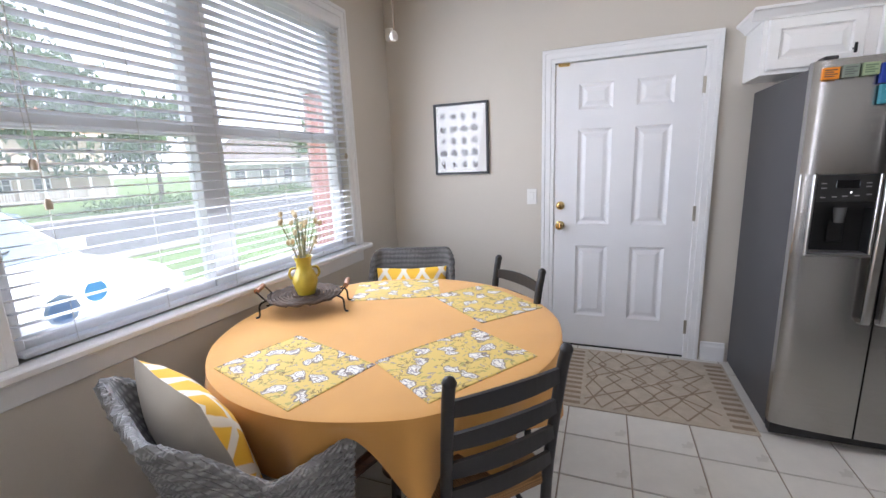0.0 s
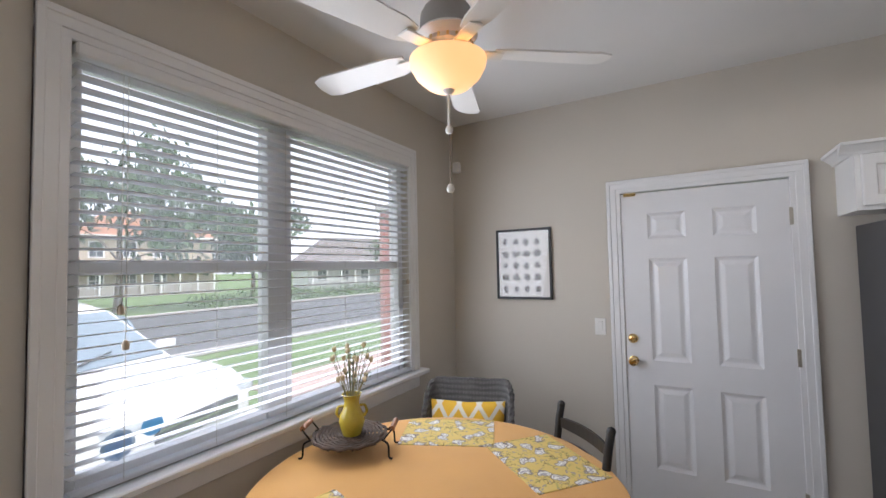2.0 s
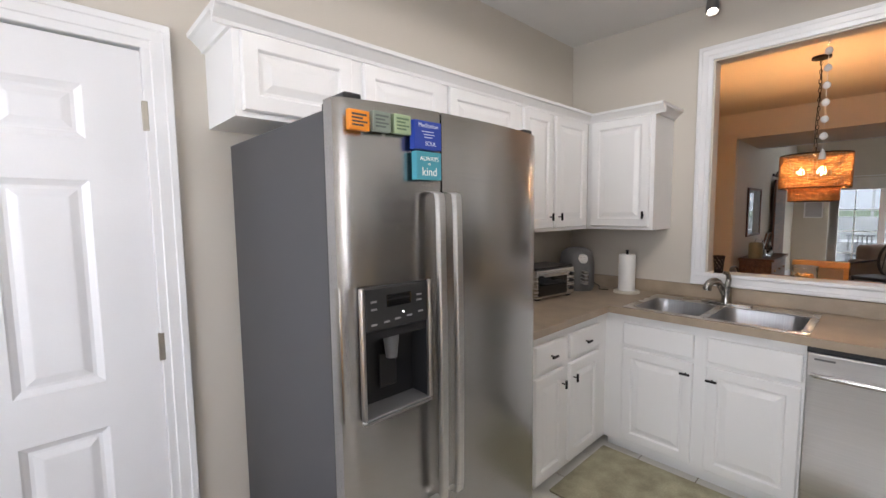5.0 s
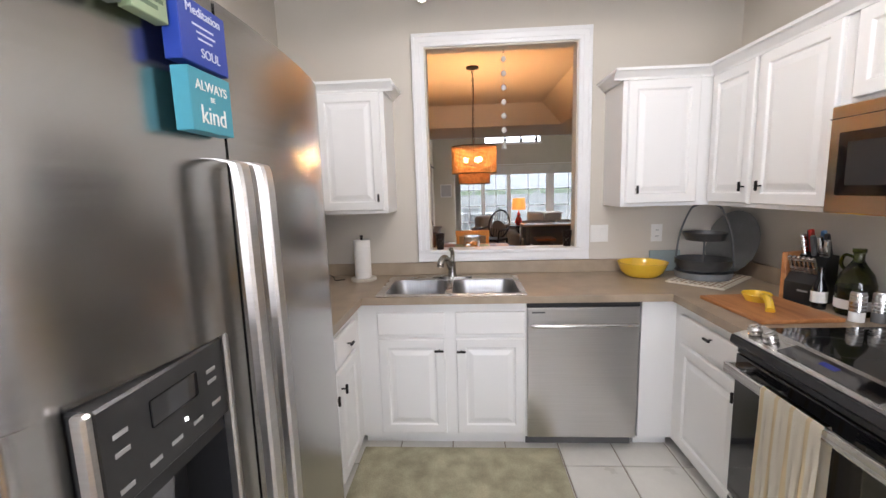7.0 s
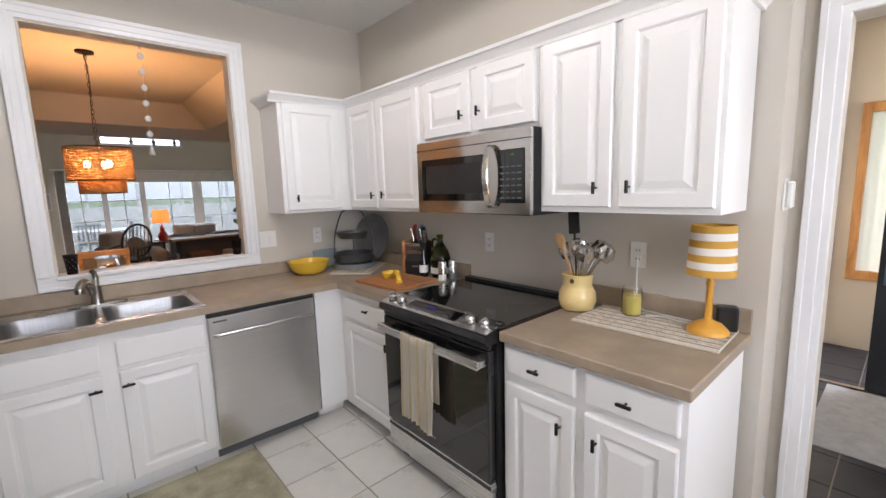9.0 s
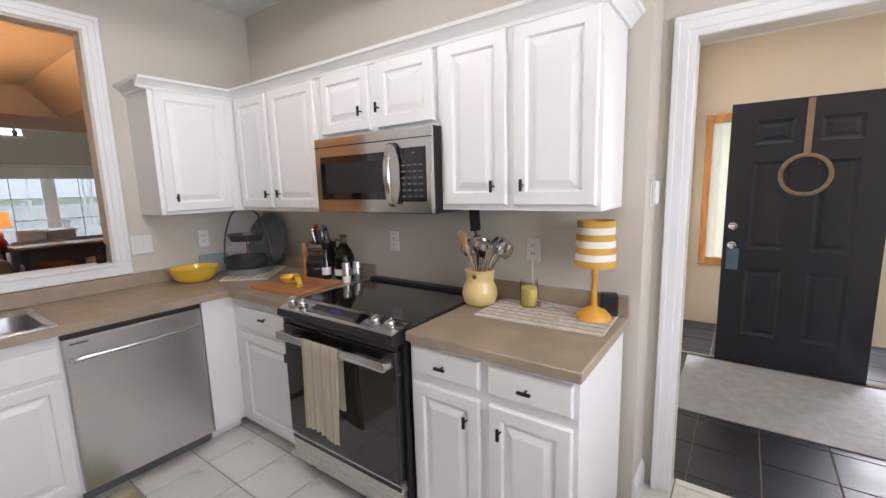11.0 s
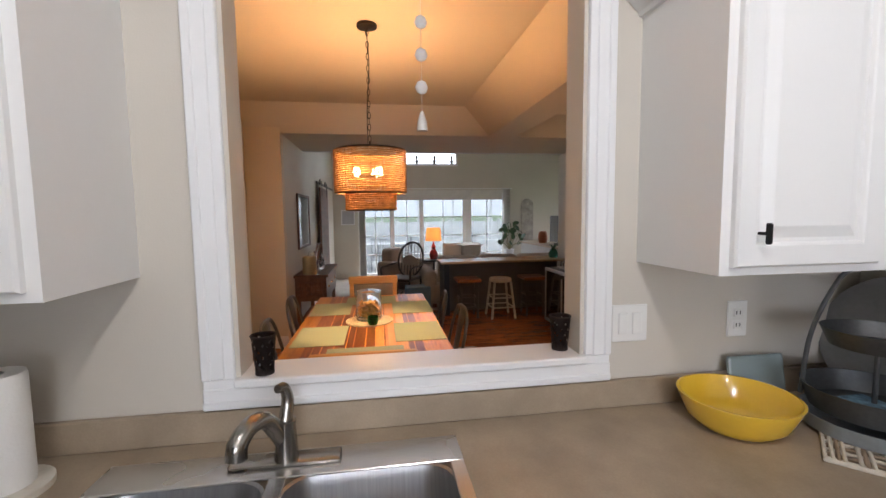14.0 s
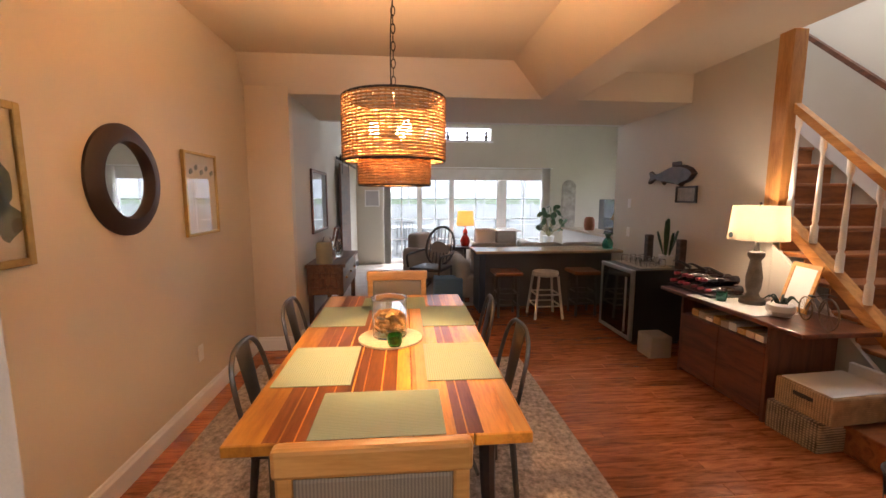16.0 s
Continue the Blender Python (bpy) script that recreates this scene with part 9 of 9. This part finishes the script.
def house(at, turn, w, d, h, wall, roof, label, storeys=1):
    """Front faces -y, x from 0 to w; porch with white posts along the front."""
    o = thing("house", label, "house", at, turn)
    part("wall", boxes((0, w, 0, d, 0, h)), wall, o)
    bm = bmesh.new()
    e, rise = .5, d * .32
    A = [bm.verts.new(p) for p in ((-e, -e, h), (w + e, -e, h), (w + e, d + e, h), (-e, d + e, h))]
    R = [bm.verts.new(p) for p in ((d * .3, d / 2, h + rise), (w - d * .3, d / 2, h + rise))]
    for f in ((A[0], A[1], R[1], R[0]), (A[1], A[2], R[1]), (A[2], A[3], R[0], R[1]), (A[3], A[0], R[0]), (A[3], A[2], A[1], A[0])):
        bm.faces.new(f)
    bmesh.ops.recalc_face_normals(bm, faces=bm.faces)
    part("roof", bm, roof, o)
    part("fascia", boxes((-e, w + e, -e - .04, -e, h - .18, h + .02)), VINYL, o)
    for s in range(storeys):
        for x in [1.0 + 2.4 * k for k in range(int((w - 1.6) / 2.4))]:
            win = part("window", boxes((x - .08, x + 1.08, -.05, .0, .75 + 2.8 * s, 2.25 + 2.8 * s), bevel=.01), VINYL, o)
            for px in (x + .03, x + .53):
                for pz in (.84, 1.52):
                    part("pane", boxes((px, px + .44, -.058, -.048, pz + 2.8 * s, pz + .62 + 2.8 * s)), WINM, win)
    for k in range(int(w / 1.5) + 1):
        part("porch_post", boxes((.1 + 1.5 * k - .07, .1 + 1.5 * k + .07, -1.9, -1.76, 0, 2.5), bevel=.01), VINYL, o)
    part("porch_roof", boxes((-.2, w + .2, -2.1, -.04, 2.5, 2.68)), VINYL, o)
    part("porch_floor", boxes((-.2, w + .2, -2.1, -.01, 0, .18)), CONC, o)
    for k in range(int(w / .18)):
        if k % 8:
            part("baluster", boxes((k * .18, k * .18 + .05, -1.85, -1.81, .2, 1.0)), VINYL, o)
    part("porch_rail", boxes((0, w, -1.87, -1.79, 1.0, 1.06)), VINYL, o)
    return o


house((-34, 32, GZ), 60, 13, 9, 3.0, SIDING, ROOFM, "pale grey house with a white railed porch")
house((-45, 16, GZ), 75, 11, 9, 5.6, TANW, ROOFR, "two-storey tan house with a rust roof", 2)
house((-20, 58, GZ), 30, 12, 9, 3.0, SIDING, ROOFM, "pale single-storey house far down the street")
house((-30, -12, GZ), 90, 12, 9, 3.0, SIDING, ROOFM, "pale house across the street")
cmn = thing("brick_pillar", "red brick pillar beside the house", "pillar", (-3.25, 6.45, GZ))
BRK, nt, p = tree("red_brick")
bt = put(nt, "ShaderNodeTexBrick", Scale=1.0, Color1=(.30, .09, .06, 1), Color2=(.40, .15, .10, 1), Mortar=(.45, .42, .38, 1), Mortar_Size=.008, Brick_Width=.21, Row_Height=.075)
nt.links.new(coords(nt, (1, 1, 1)), bt.inputs["Vector"])
nt.links.new(bt.outputs["Color"], p.inputs["Base Color"])
part("shaft", boxes((-.17, .17, -.17, .17, 0, 2.95), bevel=.004), BRK, cmn)
part("cap", boxes((-.22, .22, -.22, .22, 2.95, 3.05), bevel=.01), CONC, cmn)

# patio behind the sliding doors
fence = thing("garden_fence", "white vinyl fence behind the patio", "fence", (20.6, -9, GZ))
for k in range(9):
    part("post", boxes((-.06, .06, k * 2.2 - .06, k * 2.2 + .06, 0, 1.75), bevel=.01), VINYL, fence)
    if k < 8:
        part("panel", boxes((-.02, .02, k * 2.2 + .06, k * 2.2 + 2.14, .06, 1.65)), VINYL, fence)
for y in (-1.6, 1.2, 4.0):
    part_post = thing("screen_post", "white post of the screened patio", "post", (18.9, y, -.02), group="patio posts")
    part("shaft", boxes((-.05, .05, -.05, .05, 0, 2.5), bevel=.008), VINYL, part_post)
    part("plinth", boxes((-.08, .08, -.08, .08, 0, .12), bevel=.008), VINYL, part_post)
PMET = pmat("patio_metal", (.06, .065, .07), .5, .5, var=.1)
pt2 = thing("patio_table", "round dark metal patio table", "table", (15.3, 2.75, -.02))
part("tabletop", lathe([(0, .69), (.5, .69), (.52, .70), (.5, .715), (0, .715)], n=30), PMET, pt2, smooth=True)
for k in range(4):
    part("leg", tube(curve3([(.1, 0, .69), (.14, 0, .35), (.36, 0, 0)]), .018, 6), PMET, pt2, m=Matrix.Rotation(radians(90 * k), 4, "Z"))


def patio_chair(at, turn):
    c = thing("patio_chair", "dark metal patio chair with a slatted back", "chair", at, turn, group="patio chairs")
    part("seat", boxes((-.23, .23, -.22, .23, .40, .43), bevel=.01), PMET, c)
    for k in range(6):
        part("back_slat", boxes((-.20 + .075 * k, -.175 + .075 * k, -.24, -.22, .43, .86)), PMET, c)
    part("top_rail", boxes((-.24, .24, -.245, -.215, .86, .90), bevel=.008), PMET, c)
    for x in (-.21, .21):
        part("armrest", boxes((x - .02, x + .02, -.22, .22, .62, .645)), PMET, c)
        for y in (-.21, .21):
            part("leg", boxes((x - .012, x + .012, y - .012, y + .012, 0, .62 if y > 0 else .40)), PMET, c)
    return c


pc = patio_chair((14.65, 2.75, -.02), -90)
copy_thing(pc, pose(15.3, 3.45, -.02, 0, 0, 180))
copy_thing(pc, pose(15.3, 2.05, -.02, 0, 0, 0))
copy_thing(pc, pose(15.0, .2, -.02, 0, 0, 60))

# ---- floor pieces: tiles and boards ----


def tiles(parent, x0, x1, y0, y1, ox, oy, size, gap, mat, name="tile", keep=None):
    cache = {}
    i0, i1 = math.floor((x0 - ox) / size), math.ceil((x1 - ox) / size)
    j0, j1 = math.floor((y0 - oy) / size), math.ceil((y1 - oy) / size)
    for i in range(i0, i1):
        for j in range(j0, j1):
            a, b = max(x0, ox + i * size + gap / 2), min(x1, ox + (i + 1) * size - gap / 2)
            c, d = max(y0, oy + j * size + gap / 2), min(y1, oy + (j + 1) * size - gap / 2)
            if b - a < .02 or d - c < .02:
                continue
            key = (round(b - a, 3), round(d - c, 3))
            if key not in cache:
                cache[key] = mesh_of(name, boxes((-(b - a) / 2, (b - a) / 2, -(d - c) / 2, (d - c) / 2, -.008, 0), bevel=.0025), mat)
            o = new(name, cache[key])
            o.location = ((a + b) / 2, (c + d) / 2, .0)
            o.parent = parent


tiles(bpy.data.objects["floor"], WW, EW, .78, NW, .955, 2.98, .3075, .007, TILE)
tiles(bpy.data.objects["floor_foyer"], WW, 1.52, -2.0, .78, .6, .10, .31, .006, SLATE)
# floor boards run across the dining room
rb = random.Random(5)
cache = {}
x = EB
while x < 9.44:
    w = .0925
    y = -1.22 + rb.uniform(-.6, 0)
    while y < DN:
        ln_ = rb.choice((.9, 1.2, 1.5))
        a, b = max(y, -1.22), min(y + ln_, DN)
        if b - a > .05:
            key = round(b - a, 3)
            if key not in cache:
                cache[key] = mesh_of("board", boxes((-w / 2 + .0008, w / 2 - .0008, -(b - a) / 2 + .0008, (b - a) / 2 - .0008, -.006, 0), bevel=.0012), FLOORW)
            o = new("board", cache[key])
            o.location = (x + w / 2, (a + b) / 2, 0)
            o.parent = bpy.data.objects["floor_dining"]
        y += ln_
    x += w
